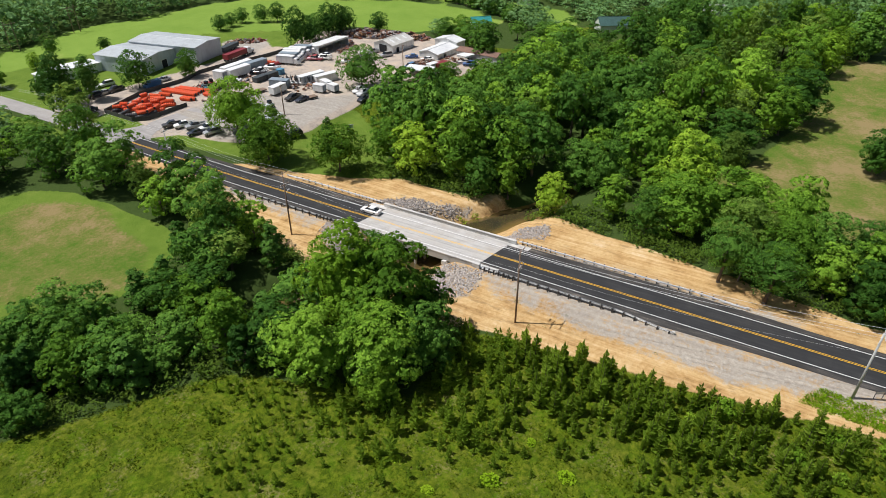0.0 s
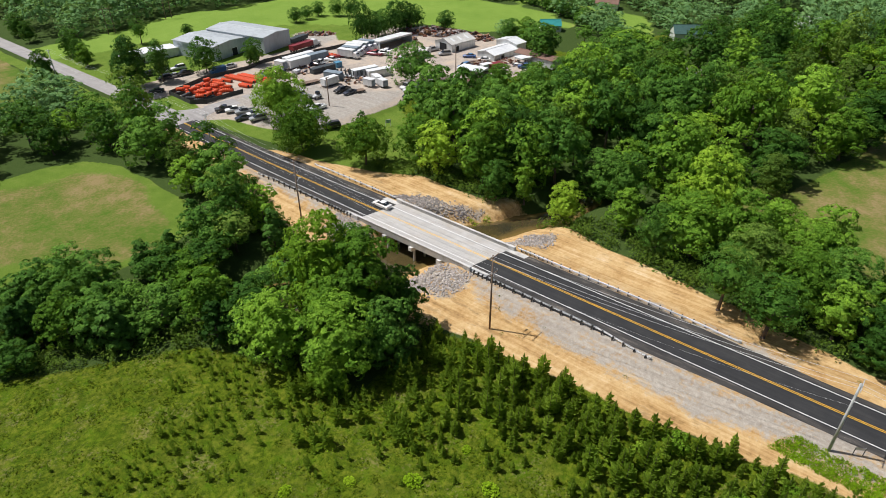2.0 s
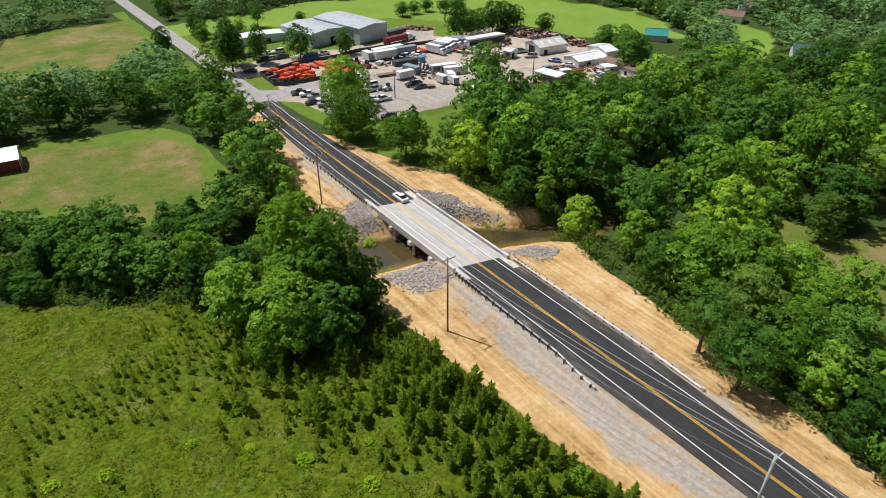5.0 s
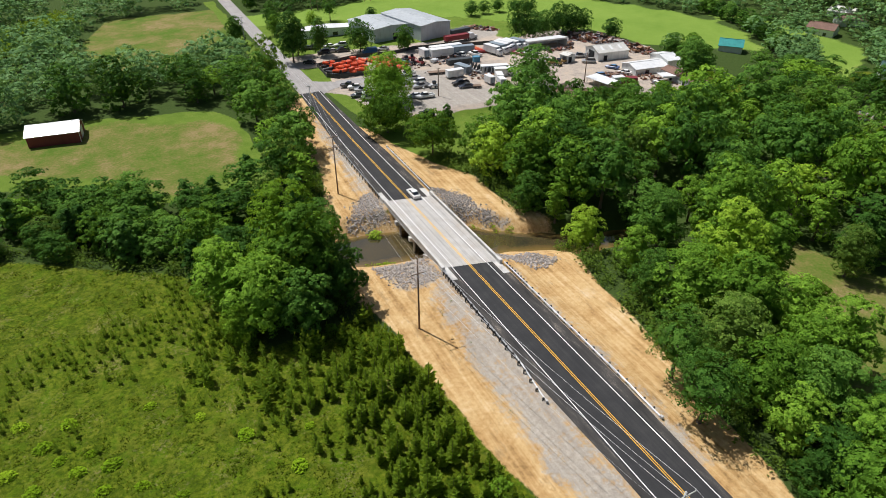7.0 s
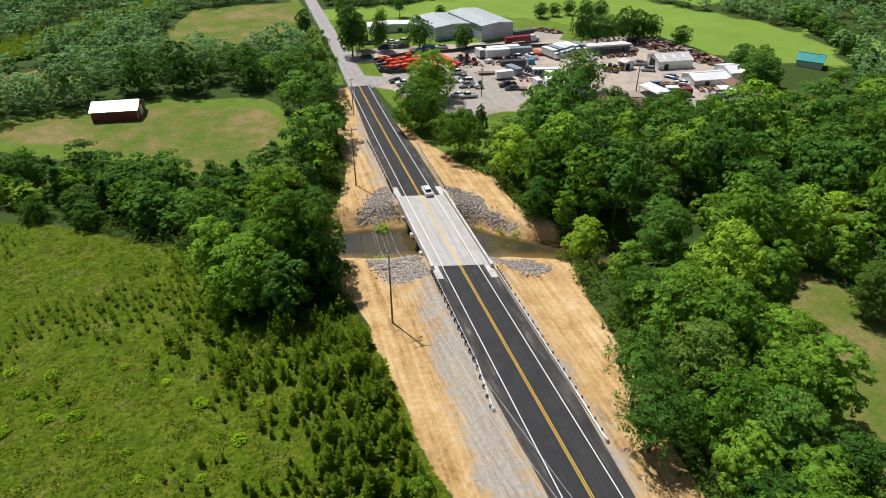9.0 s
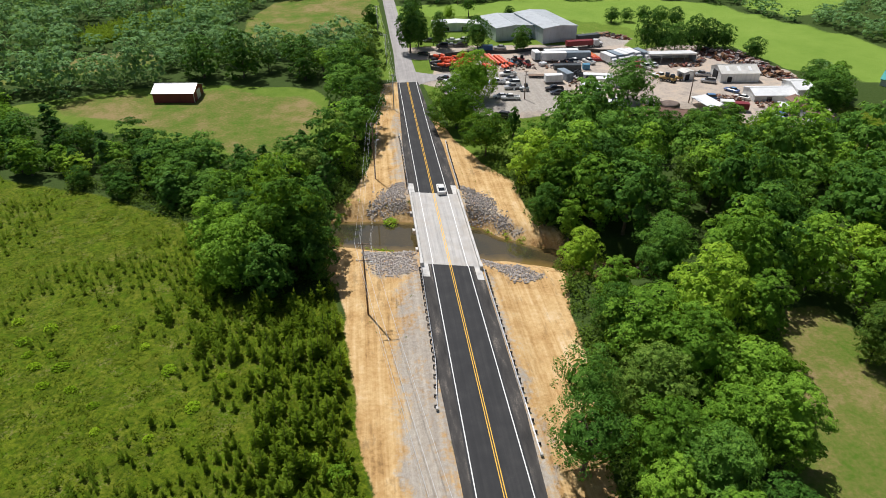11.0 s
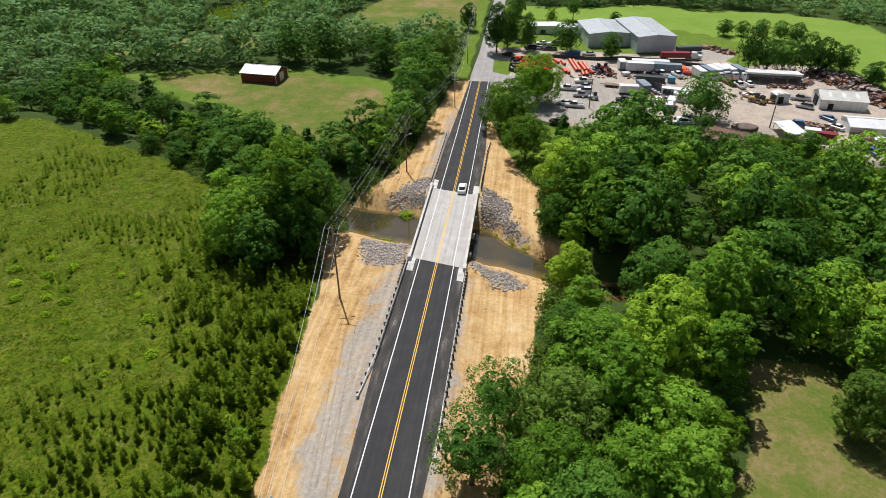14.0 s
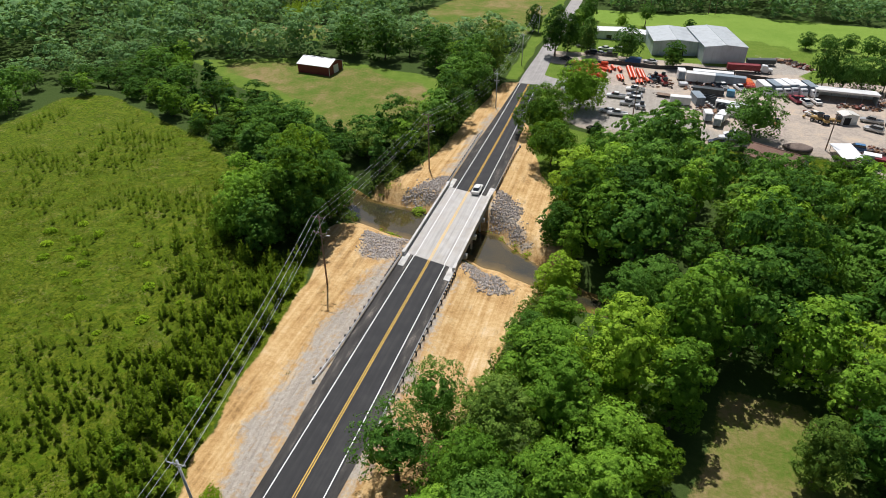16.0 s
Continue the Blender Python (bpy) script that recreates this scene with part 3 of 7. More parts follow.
def road_part(name, me, label=""):
    ob = new(name, me)
    ob.parent = road
    if label:
        tagged(ob, label)


for y0, y1, ends in ((-150, -14.2, (None, False)), (14.35, 89, (True, None))):
    wide_l = lambda y: -np.interp(y, [-150, -62, -40, 40, 60, 90], [4.6, 5.0, 5.75, 5.0, 4.3, 3.3])
    wide_r = lambda y: np.interp(y, [-150, -70, -50, 40, 60, 90], [4.5, 4.8, 5.6, 5.4, 4.4, 3.3])
    road_part("shoulder", ribbon("shoulder", y0, y1, wide_l, wide_r, 0.0, SHOULDER, ends=ends), "dusty dark asphalt shoulder")
    road_part("lanes", ribbon("lanes", y0, y1, lambda y: -half(y) - 0.35, lambda y: half(y) + 0.35, 0.006, ASPHALT, ends=ends), "fresh black asphalt")
    for side in (-1, 1):
        road_part("edge_line", ribbon("edge_line", y0, y1, lambda y, s=side: s * half(y) - 0.07, lambda y, s=side: s * half(y) + 0.07, 0.012, WHITE_LINE, ends=ends), "white painted edge line")
        road_part("centre_line", ribbon("centre_line", y0, y1, lambda y, s=side: s * 0.15 - 0.06, lambda y, s=side: s * 0.15 + 0.06, 0.012, YELLOW_LINE, ends=ends), "yellow painted centre line")
old_road = new("old_road", ribbon("old_road", 89, 900, lambda y: -np.interp(y, [89, 96, 120], [3.3, 3.4, 2.6]), lambda y: np.interp(y, [89, 96, 120], [3.3, 3.6, 2.9]), 0.0, OLD_ROAD, 6))
tagged(old_road, "old pale grey asphalt road running on past the junction", "road", kind="structure")
bm = bmesh.new()
rings = []
for x, y0, y1 in ((CX + 3.2, 86.0, 99.0), (5.5, 88.0, 97.5), (8, 89.3, 96.0), (11, 89.5, 95.2), (17, 88.6, 94.3), (24, 87.5, 93.2)):
    rings.append([(x, y, float(land_z(x, y)) + up) for up, ys in ((0.035, np.linspace(y0, y1, 7)), (-0.12, np.linspace(y1, y0, 7))) for y in ys])
add_loft(bm, rings)
solid("side_street", bm, OLD_ROAD, "pale grey side street joining the road at the yard", "road", "structure")

# ---------- bridge ----------
bridge = thing("bridge", "low concrete road bridge with parapets and pile bents over a creek", "bridge")
XL, XR = -5.15, 5.65


def skewed(bm, x0, x1, z0, z1, grow=0.0):
    add_prism(bm, [(x0, joint_y(x0, False) - grow), (x1, joint_y(x1, False) - grow), (x1, joint_y(x1, True) + grow), (x0, joint_y(x0, True) + grow)], z0, z1)


# the deck is cast in long strips with joints between them
cuts = np.linspace(XL, XR, 9)
for x0, x1 in zip(cuts, cuts[1:]):
    bm = bmesh.new()
    skewed(bm, x0 + 0.012, x1 - 0.012, -0.55, 0.01)
    part("deck_strip", bm, DECK, bridge)
bm = bmesh.new()
skewed(bm, XL + 0.05, XR - 0.05, -0.62, -0.03)
part("deck_core", bm, PIER, bridge)
for x in (XL - 0.02, XR - 0.28):
    bm = bmesh.new()
    skewed(bm, x, x + 0.30, -0.72, 0.62)
    p = part("parapet", bm, PIER, bridge, "pale cast concrete parapet")
    bm = bmesh.new()
    skewed(bm, x - 0.06, x + 0.36, 0.62, 0.80)
    part("coping", bm, KERB, p)
for far in (False, True):
    for x in (XL - 0.2, XR - 0.35):
        bm = bmesh.new()
        s = 1 if far else -1
        y = float(joint_y(x + 0.25, far)) + s * 0.35
        add_box(bm, x + 0.25, y, -0.1, 0.62, 1.5, 1.9, 0.05)
        part("end_block", bm, KERB, bridge)
    for x0, x1 in ((XL + 0.05, XL + 1.25), (XR - 1.25, XR - 0.05)):
        bm = bmesh.new()
        a, b = float(joint_y(x0, far)), float(joint_y(x1, far))
        s = 1 if far else -1
        add_prism(bm, [(x0, a), (x1, b), (x1, b + s * 4.2), (x0, a + s * 4.2)] if s > 0 else [(x0, a + s * 4.2), (x1, b + s * 4.2), (x1, b), (x0, a)], -0.3, 0.05)
        part("approach_kerb", bm, KERB, bridge, "pale concrete approach kerb slab")
    bm = bmesh.new()
    y = 14.6 if far else -14.5
    add_prism(bm, [(XL - 0.3, y + 0.235 * 5.4 - 0.6), (XR + 0.3, y - 0.235 * 5.6 - 0.6), (XR + 0.3, y - 0.235 * 5.6 + 0.6), (XL - 0.3, y + 0.235 * 5.4 + 0.6)], -4.5, -0.7)
    part("abutment", bm, PIER, bridge)
for side in (-1, 1):
    bm = bmesh.new()
    x = CX + side * 3.1
    add_prism(bm, [(x - 0.07, joint_y(x, False)), (x + 0.07, joint_y(x, False)), (x + 0.07, joint_y(x, True)), (x - 0.07, joint_y(x, True))], 0.0, 0.014)
    part("edge_line", bm, WHITE_LINE, bridge, "white painted edge line")
    bm = bmesh.new()
    x = CX + side * 0.15
    add_prism(bm, [(x - 0.075, joint_y(x, False)), (x + 0.075, joint_y(x, False)), (x + 0.075, joint_y(x, True)), (x - 0.075, joint_y(x, True))], 0.0, 0.014)
    part("centre_line", bm, YELLOW_FADED, bridge, "faded yellow centre line")
for k in (-1, 0, 1):
    y = 7.1 * k - 0.9
    bm = bmesh.new()
    add_prism(bm, [(XL - 0.5, y + 0.235 * 5.8 - 0.42), (XR + 0.5, y - 0.235 * 5.9 - 0.42), (XR + 0.5, y - 0.235 * 5.9 + 0.42), (XL - 0.5, y + 0.235 * 5.8 + 0.42)], -1.5, -0.66)
    cap = part("bent_cap", bm, KERB, bridge, "pale concrete cap beam")
    for x in np.linspace(XL + 0.5, XR - 0.5, 5):
        bm = bmesh.new()
        add_tube(bm, (x, y - 0.235 * x, -6.6), (x, y - 0.235 * x, -1.4), 0.24, sides=12)
        part("column", bm, PIER, cap)


# ---------- guard rails ----------
W_PROFILE = [(0.00, 0.155), (0.035, 0.13), (0.085, 0.105), (0.085, 0.055), (0.0, 0.02), (0.0, -0.02), (0.085, -0.055), (0.085, -0.105), (0.035, -0.13), (0.0, -0.155)]


def guard_rail(label, points, side, flare_len):
    """A W-beam on posts along (x, y) points. side: +1 if the road lies towards +x."""
    rail = thing("guard_rail", label, "guard rail")
    pts = [Vector((x, y, 0)) for x, y in points]
    seg = [(b - a).length for a, b in zip(pts, pts[1:])]
    total = sum(seg)

    def at(s):
        for a, b, l in zip(pts, pts[1:], seg):
            if s <= l or b is pts[-1]:
                return a + (b - a) * (s / l), (b - a).normalized()
            s -= l

    def beam(s0, s1, material, name, label):
        rings = []
        for s in np.linspace(s0, s1, max(2, int((s1 - s0) / 1.9) + 1)):
            p, d = at(s)
            nrm = Vector((d.y, -d.x, 0)) * side
            z = float(road_z(p.y)) + 0.62 - 0.42 * float(ramp(s, total - flare_len, total))
            front = [(p.x + nrm.x * u, p.y + nrm.y * u, z + v) for u, v in W_PROFILE]
            back = [(p.x + nrm.x * (u - 0.02), p.y + nrm.y * (u - 0.02), z + v) for u, v in reversed(W_PROFILE)]
            rings.append(front + back)
        bm = bmesh.new()
        add_loft(bm, rings)
        part(name, bm, material, rail, label)

    beam(0, total - flare_len + 0.5, STEEL, "beam", "galvanised corrugated steel beam")
    beam(total - flare_len + 0.5, total, NEW_STEEL, "end_section", "bright new end section of the beam")
    post_me = block_me = None
    s = 0.6
    while s < total - 0.4:
        p, d = at(s)
        nrm = Vector((d.y, -d.x, 0)) * side
        z = float(road_z(p.y))
        drop = 0.42 * float(ramp(s, total - flare_len, total))
        if post_me is None:
            bm = bmesh.new()
            add_box(bm, 0, 0, -0.2, 0.17, 0.2, 1.95, 0.02)
            post_me = as_mesh("post", bm, POST)
            bm = bmesh.new()
            add_box(bm, 0, 0, 0, 0.2, 0.16, 0.36, 0.02)
            block_me = as_mesh("block", bm, POST)
        o = new("post", post_me)
        o.parent = rail
        o.matrix_basis = pose(p.x - nrm.x * 0.3, p.y - nrm.y * 0.3, z - drop, 0, 0, math.degrees(math.atan2(nrm.y, nrm.x)))
        c = new("block", block_me)
        c.parent = rail
        c.matrix_basis = pose(p.x - nrm.x * 0.11, p.y - nrm.y * 0.11, z + 0.62 - drop, 0, 0, math.degrees(math.atan2(nrm.y, nrm.x)))
        s += 0.95 if s < 6.5 else 1.9
    e, d = at(total)
    bm = bmesh.new()
    z = float(road_z(e.y)) + 0.2
    add_box(bm, e.x, e.y, z + 0.05, 0.34, 0.5, 0.5, 0.04, math.atan2(d.y, d.x) - math.pi / 2)
    part("terminal", bm, KERB, rail, "pale end terminal")
    return rail


guard_rail("galvanised guard rail on dark posts, flaring to a ground end", [(-5.35, -14.6), (-5.55, -40), (-6.35, -49)], -1, 10)
guard_rail("long galvanised guard rail on dark posts with pale end", [(5.9, -17), (5.85, -48), (5.95, -58.3)], 1, 9)
guard_rail("galvanised guard rail on dark posts beyond the bridge", [(-5.2, 16.6), (-5.05, 42), (-5.2, 48.5)], 1, 6)
guard_rail("galvanised guard rail on dark posts beside bare clay", [(5.95, 15.2), (6.1, 36), (6.45, 42)], -1, 6)


# ---------- utility poles and wires ----------
def at_ground(x, y, turn=0.0, up=0.0):
    return pose(x, y, float(land_z(x, y)) + up, 0, 0, turn)


def utility_pole(label, x, y, height, wood, arms=((0.25, 2.4),), lamp=None, lean=(0.0, 0.0), turn=0.0, radius=0.17):
    z = float(land_z(x, y))
    ob = thing("utility_pole", label, "utility pole", pose(x, y, z, lean[0], lean[1], turn))
    bm = bmesh.new()
    add_tube(bm, (0, 0, -1.0), (0, 0, height), radius, radius * 0.66, 12)
    part("shaft", bm, wood, ob, smooth=True)
    for down, wide in arms:
        zz = height - down
        bm = bmesh.new()
        add_box(bm, 0, -0.2, zz, wide, 0.10, 0.13, 0.015)
        arm = part("crossarm", bm, wood, ob)
        for s in (-1, 1):
            bm = bmesh.new()
            add_tube(bm, (s * wide * 0.30, -0.2, zz - 0.02), (0, -0.14, zz - 0.65), 0.022, sides=5)
            part("brace", bm, STEEL, arm)
        for f in (-0.46, -0.12, 0.46):
            bm = bmesh.new()
            add_tube(bm, (f * wide, -0.2, zz + 0.06), (f * wide, -0.2, zz + 0.20), 0.035, 0.05, 6)
            add_tube(bm, (f * wide, -0.2, zz + 0.20), (f * wide, -0.2, zz + 0.30), 0.07, 0.035, 6)
            part("insulator", bm, CERAMIC, arm)
    if lamp:
        bm = bmesh.new()
        add_tube(bm, (0, 0, lamp), (0.9, 0.2, lamp + 0.55), 0.03, sides=6)
        add_box(bm, 1.15, 0.25, lamp + 0.58, 0.6, 0.26, 0.14, 0.04)
        part("lamp_arm", bm, STEEL, ob, "small grey lamp on an arm")
    return ob


POLES = [(-7.6, -74.0, 12.2, 2.4), (-15.25, -25.8, 14.3, 2.6), (-12.35, 24.6, 13.9, 2.4), (-5.5, 66.8, 10.4, 1.6), (-5.6, 107, 10.5, 1.4), (-7.0, 150, 10.5, 1.4)]
utility_pole("tall pale grey roadside utility pole with crossarm", -7.6, -74.0, 12.2, POLE_PALE, ((0.3, 2.4),), None, (0.0, -2.0), 0.0, 0.2)
utility_pole("tall brown wooden utility pole with two crossarms", -15.25, -25.8, 14.3, POLE_WOOD, ((0.25, 2.6), (3.3, 2.4)), 9.8)
utility_pole("tall brown wooden utility pole with two crossarms", -12.35, 24.6, 13.9, POLE_WOOD, ((0.25, 2.4), (2.6, 2.4)), 9.0)
utility_pole("grey wooden utility pole beside the road", -5.5, 66.8, 10.4, POLE_PALE, ((0.25, 1.6), (2.2, 1.6)))
utility_pole("grey wooden utility pole beside the old road", -5.6, 107, 10.5, POLE_PALE, ((0.25, 1.4),))
utility_pole("grey wooden utility pole beside the old road", -7.0, 150, 10.5, POLE_PALE, ((0.25, 1.4),))
utility_pole("wooden utility pole at the edge of the yard", 33.0, 66.7, 8.5, POLE_WOOD, ((0.25, 1.2),))
utility_pole("brown wooden utility pole in the yard", 79.4, 57.3, 9.5, POLE_WOOD, ((0.25, 1.2),))


def h_frame(x, y, height, turn):
    """Two poles joined by a crossarm and a brace."""
    ob = thing("h_frame_pole", "twin-legged wooden power pole standing in the green field", "utility pole", at_ground(x, y, turn))
    for s in (-1.4, 1.4):
        bm = bmesh.new()
        add_tube(bm, (s, 0, -0.8), (s, 0, height), 0.17, 0.12, 8)
        part("shaft", bm, POLE_WOOD, ob)
    bm = bmesh.new()
    add_box(bm, 0, 0.1, height - 1.0, 6.0, 0.14, 0.2, 0.02)
    part("crossarm", bm, POLE_WOOD, ob)
    for s in (-1, 1):
        bm = bmesh.new()
        add_tube(bm, (-1.4 * s, 0.05, height - 3.6), (1.4 * s, 0.05, height - 1.1), 0.05, sides=5)
        part("brace", bm, POLE_WOOD, ob)


h_frame(33.0, 195.0, 10.5, 0)
h_frame(60.0, 199.0, 10.5, 0)


def wire(a, b, sag, name="power_line", thick=0.009):
    cu = bpy.data.curves.new(name, "CURVE")
    cu.dimensions, cu.bevel_depth, cu.bevel_resolution = "3D", thick, 0
    sp = cu.splines.new("POLY")
    sp.points.add(14)
    for i, p in enumerate(sp.points):
        s = i / 14
        q = Vector(a).lerp(Vector(b), s)
        p.co = (q.x, q.y, q.z - 4 * sag * s * (1 - s), 1)
    cu.materials.append(WIRE)
    return tagged(new(name, cu), "thin grey power line strung between utility poles", "power line", "power lines")


def pole_top(i):
    x, y, h, w = POLES[i]
    lean = -0.45 if i == 0 else 0.0
    return Vector((x + lean, y - 0.2, float(land_z(x, y)) + h)), w


for i in range(len(POLES) - 1):
    (a, wa), (b, wb) = pole_top(i), pole_top(i + 1)
    for f in (-0.46, -0.12, 0.46):
        wire(a + Vector((f * wa, 0, 0.05)), b + Vector((f * wb, 0, 0.05)), 0.9, thick=0.022 if i == 0 else 0.013)
    for f in (-0.4, 0.4)[:1 if i == 0 else 2]:
        wire(a + Vector((f * wa, 0, -2.9)), b + Vector((f * wb, 0, -2.6)), 1.1)
(a, wa) = pole_top(0)
for f in (-0.46, -0.12, 0.46):
    wire(a + Vector((f * wa, 0, 0.05)), Vector((-8 + f * 2, -130, 11)), 1.0, thick=0.02)


# ---------- building and vehicle materials ----------
def ribbed(name, col, pitch=0.9, rough=0.45, metal=0.2, weather=0.25, way="X"):
    """Profiled sheet metal with ribs, streaks and dust."""
    n = Nodes(name)
    w = n.tree.nodes.new("ShaderNodeTexWave")
    w.wave_profile, w.bands_direction = "SAW", way
    w.inputs["Scale"].default_value = 1.0 / pitch
    n.link(n.coords(), w.inputs["Vector"])
    streak, blot = n.noise(1.0, 4, 0.6, None, (1.2, 1.2, 0.12)), n.noise(0.3, 3)
    f = n.math("ADD", n.math("MULTIPLY", streak, 0.5), n.math("MULTIPLY", blot, 0.5))
    c = n.ramp(f, [(0.32, tuple(v * (1 - weather) for v in col)), (0.5, col), (0.68, tuple(min(1, v * 1.1) for v in col))])
    n.bump(w.outputs["Fac"], 0.5, 0.03)
    return n.finish(c, rough, metal)


def rusty(name, cols):
    n = Nodes(name)
    r = n.ramp(n.island(), [((i + 0.02) / len(cols), c) for i, c in enumerate(cols)])
    r.node.color_ramp.interpolation = "CONSTANT"
    rust = n.math("MULTIPLY", n.math("SUBTRACT", n.noise(2.2, 4), 0.42), 4, True)
    return n.finish(n.mix(rust, r, (0.16, 0.065, 0.03)), 0.75, 0.15)


WALL_GREY = ribbed("grey_metal_siding", (0.46, 0.51, 0.545))
ROOF_GREY = ribbed("grey_metal_roof", (0.45, 0.475, 0.485), 0.9, 0.45, 0.1)
WALL_WHITE = ribbed("white_metal_siding", (0.66, 0.67, 0.66))
ROOF_WHITE = ribbed("white_metal_roof", (0.80, 0.80, 0.79), 0.9, 0.35, 0.1, 0.15)
ROOF_CREAM = ribbed("cream_metal_roof", (0.60, 0.58, 0.53), 0.9, 0.5, 0.1)
WALL_RED = ribbed("red_barn_siding", (0.20, 0.030, 0.030), 0.5, 0.55, 0.05)
ROOF_TEAL = ribbed("teal_metal_roof", (0.04, 0.30, 0.28), 0.5, 0.4, 0.2)
ROOF_GREEN = ribbed("dark_green_metal_roof", (0.05, 0.11, 0.095), 0.5, 0.5, 0.1)
ROOF_BROWN = ribbed("brown_shingle_roof", (0.20, 0.115, 0.085), 0.4, 0.9, 0.0)
TRIM_WHITE = plain("white_trim", (0.72, 0.72, 0.70), 0.5)
# near-black panel colour that stands in for the shade inside openings
DARK = plain("dark_opening", (0.012, 0.013, 0.015), 0.8)
GLASS = plain("dark_window_glass", (0.015, 0.02, 0.025), 0.08, 0, 0.1, 1.0, 0.6)
RUBBER = plain("tyre_rubber", (0.018, 0.018, 0.018), 0.85)
RIM = plain("wheel_rim", (0.42, 0.42, 0.43), 0.35, 0.6)
CAR_WHITE = painted("white_vehicle_paint", [(0.74, 0.74, 0.73), (0.80, 0.80, 0.79), (0.68, 0.69, 0.70), (0.77, 0.75, 0.71)])
CAR_DARK = painted("dark_vehicle_paint", [(0.015, 0.016, 0.018), (0.02, 0.03, 0.055), (0.05, 0.05, 0.055), (0.03, 0.035, 0.03)], 0.25)
CAR_SILVER = painted("silver_vehicle_paint", [(0.45, 0.46, 0.47), (0.38, 0.36, 0.33)], 0.3, 0.3)
CAR_RED = painted("red_vehicle_paint", [(0.34, 0.02, 0.025), (0.28, 0.02, 0.05)], 0.3)
CAR_BLUE = painted("blue_vehicle_paint", [(0.03, 0.10, 0.30), (0.05, 0.18, 0.38)], 0.3)
BOX_WHITE = ribbed("white_box_panel", (0.72, 0.72, 0.71), 0.6, 0.45, 0.0, 0.2, "Y")
BOX_GREY = ribbed("blue_grey_box_panel", (0.22, 0.27, 0.31), 0.6, 0.5, 0.0, 0.3, "Y")
BOX_DARK = ribbed("dark_box_panel", (0.045, 0.055, 0.06), 0.6, 0.55, 0.0, 0.4, "Y")
BOX_RED = plain("dark_red_panel", (0.22, 0.025, 0.03), 0.45, 0, 0.2)
BOX_BLUE = plain("blue_box_panel", (0.08, 0.25, 0.38), 0.5, 0, 0.2)
FRAME_DARK = plain("dark_chassis", (0.03, 0.03, 0.03), 0.7, 0.2)
DRUM = plain("orange_drum_plastic", (0.66, 0.075, 0.014), 0.45, 0, 0.2, 2.0)
DRUM_PALE = plain("light_orange_plastic", (0.80, 0.20, 0.03), 0.45, 0, 0.2, 2.0)
DRUM_BLACK = plain("black_drum_plastic", (0.03, 0.03, 0.032), 0.5)
FENCE_DARK = plain("dark_fence_screen", (0.06, 0.06, 0.055), 0.85, 0, 0.3)
YELLOW_IRON = plain("dusty_yellow_machine_paint", (0.42, 0.27, 0.09), 0.6, 0, 0.35)
SCRAP = rusty("scrap_metal", [(0.17, 0.08, 0.05), (0.30, 0.28, 0.26), (0.12, 0.10, 0.09), (0.42, 0.40, 0.38), (0.20, 0.05, 0.04), (0.10, 0.13, 0.17), (0.30, 0.17, 0.09)])


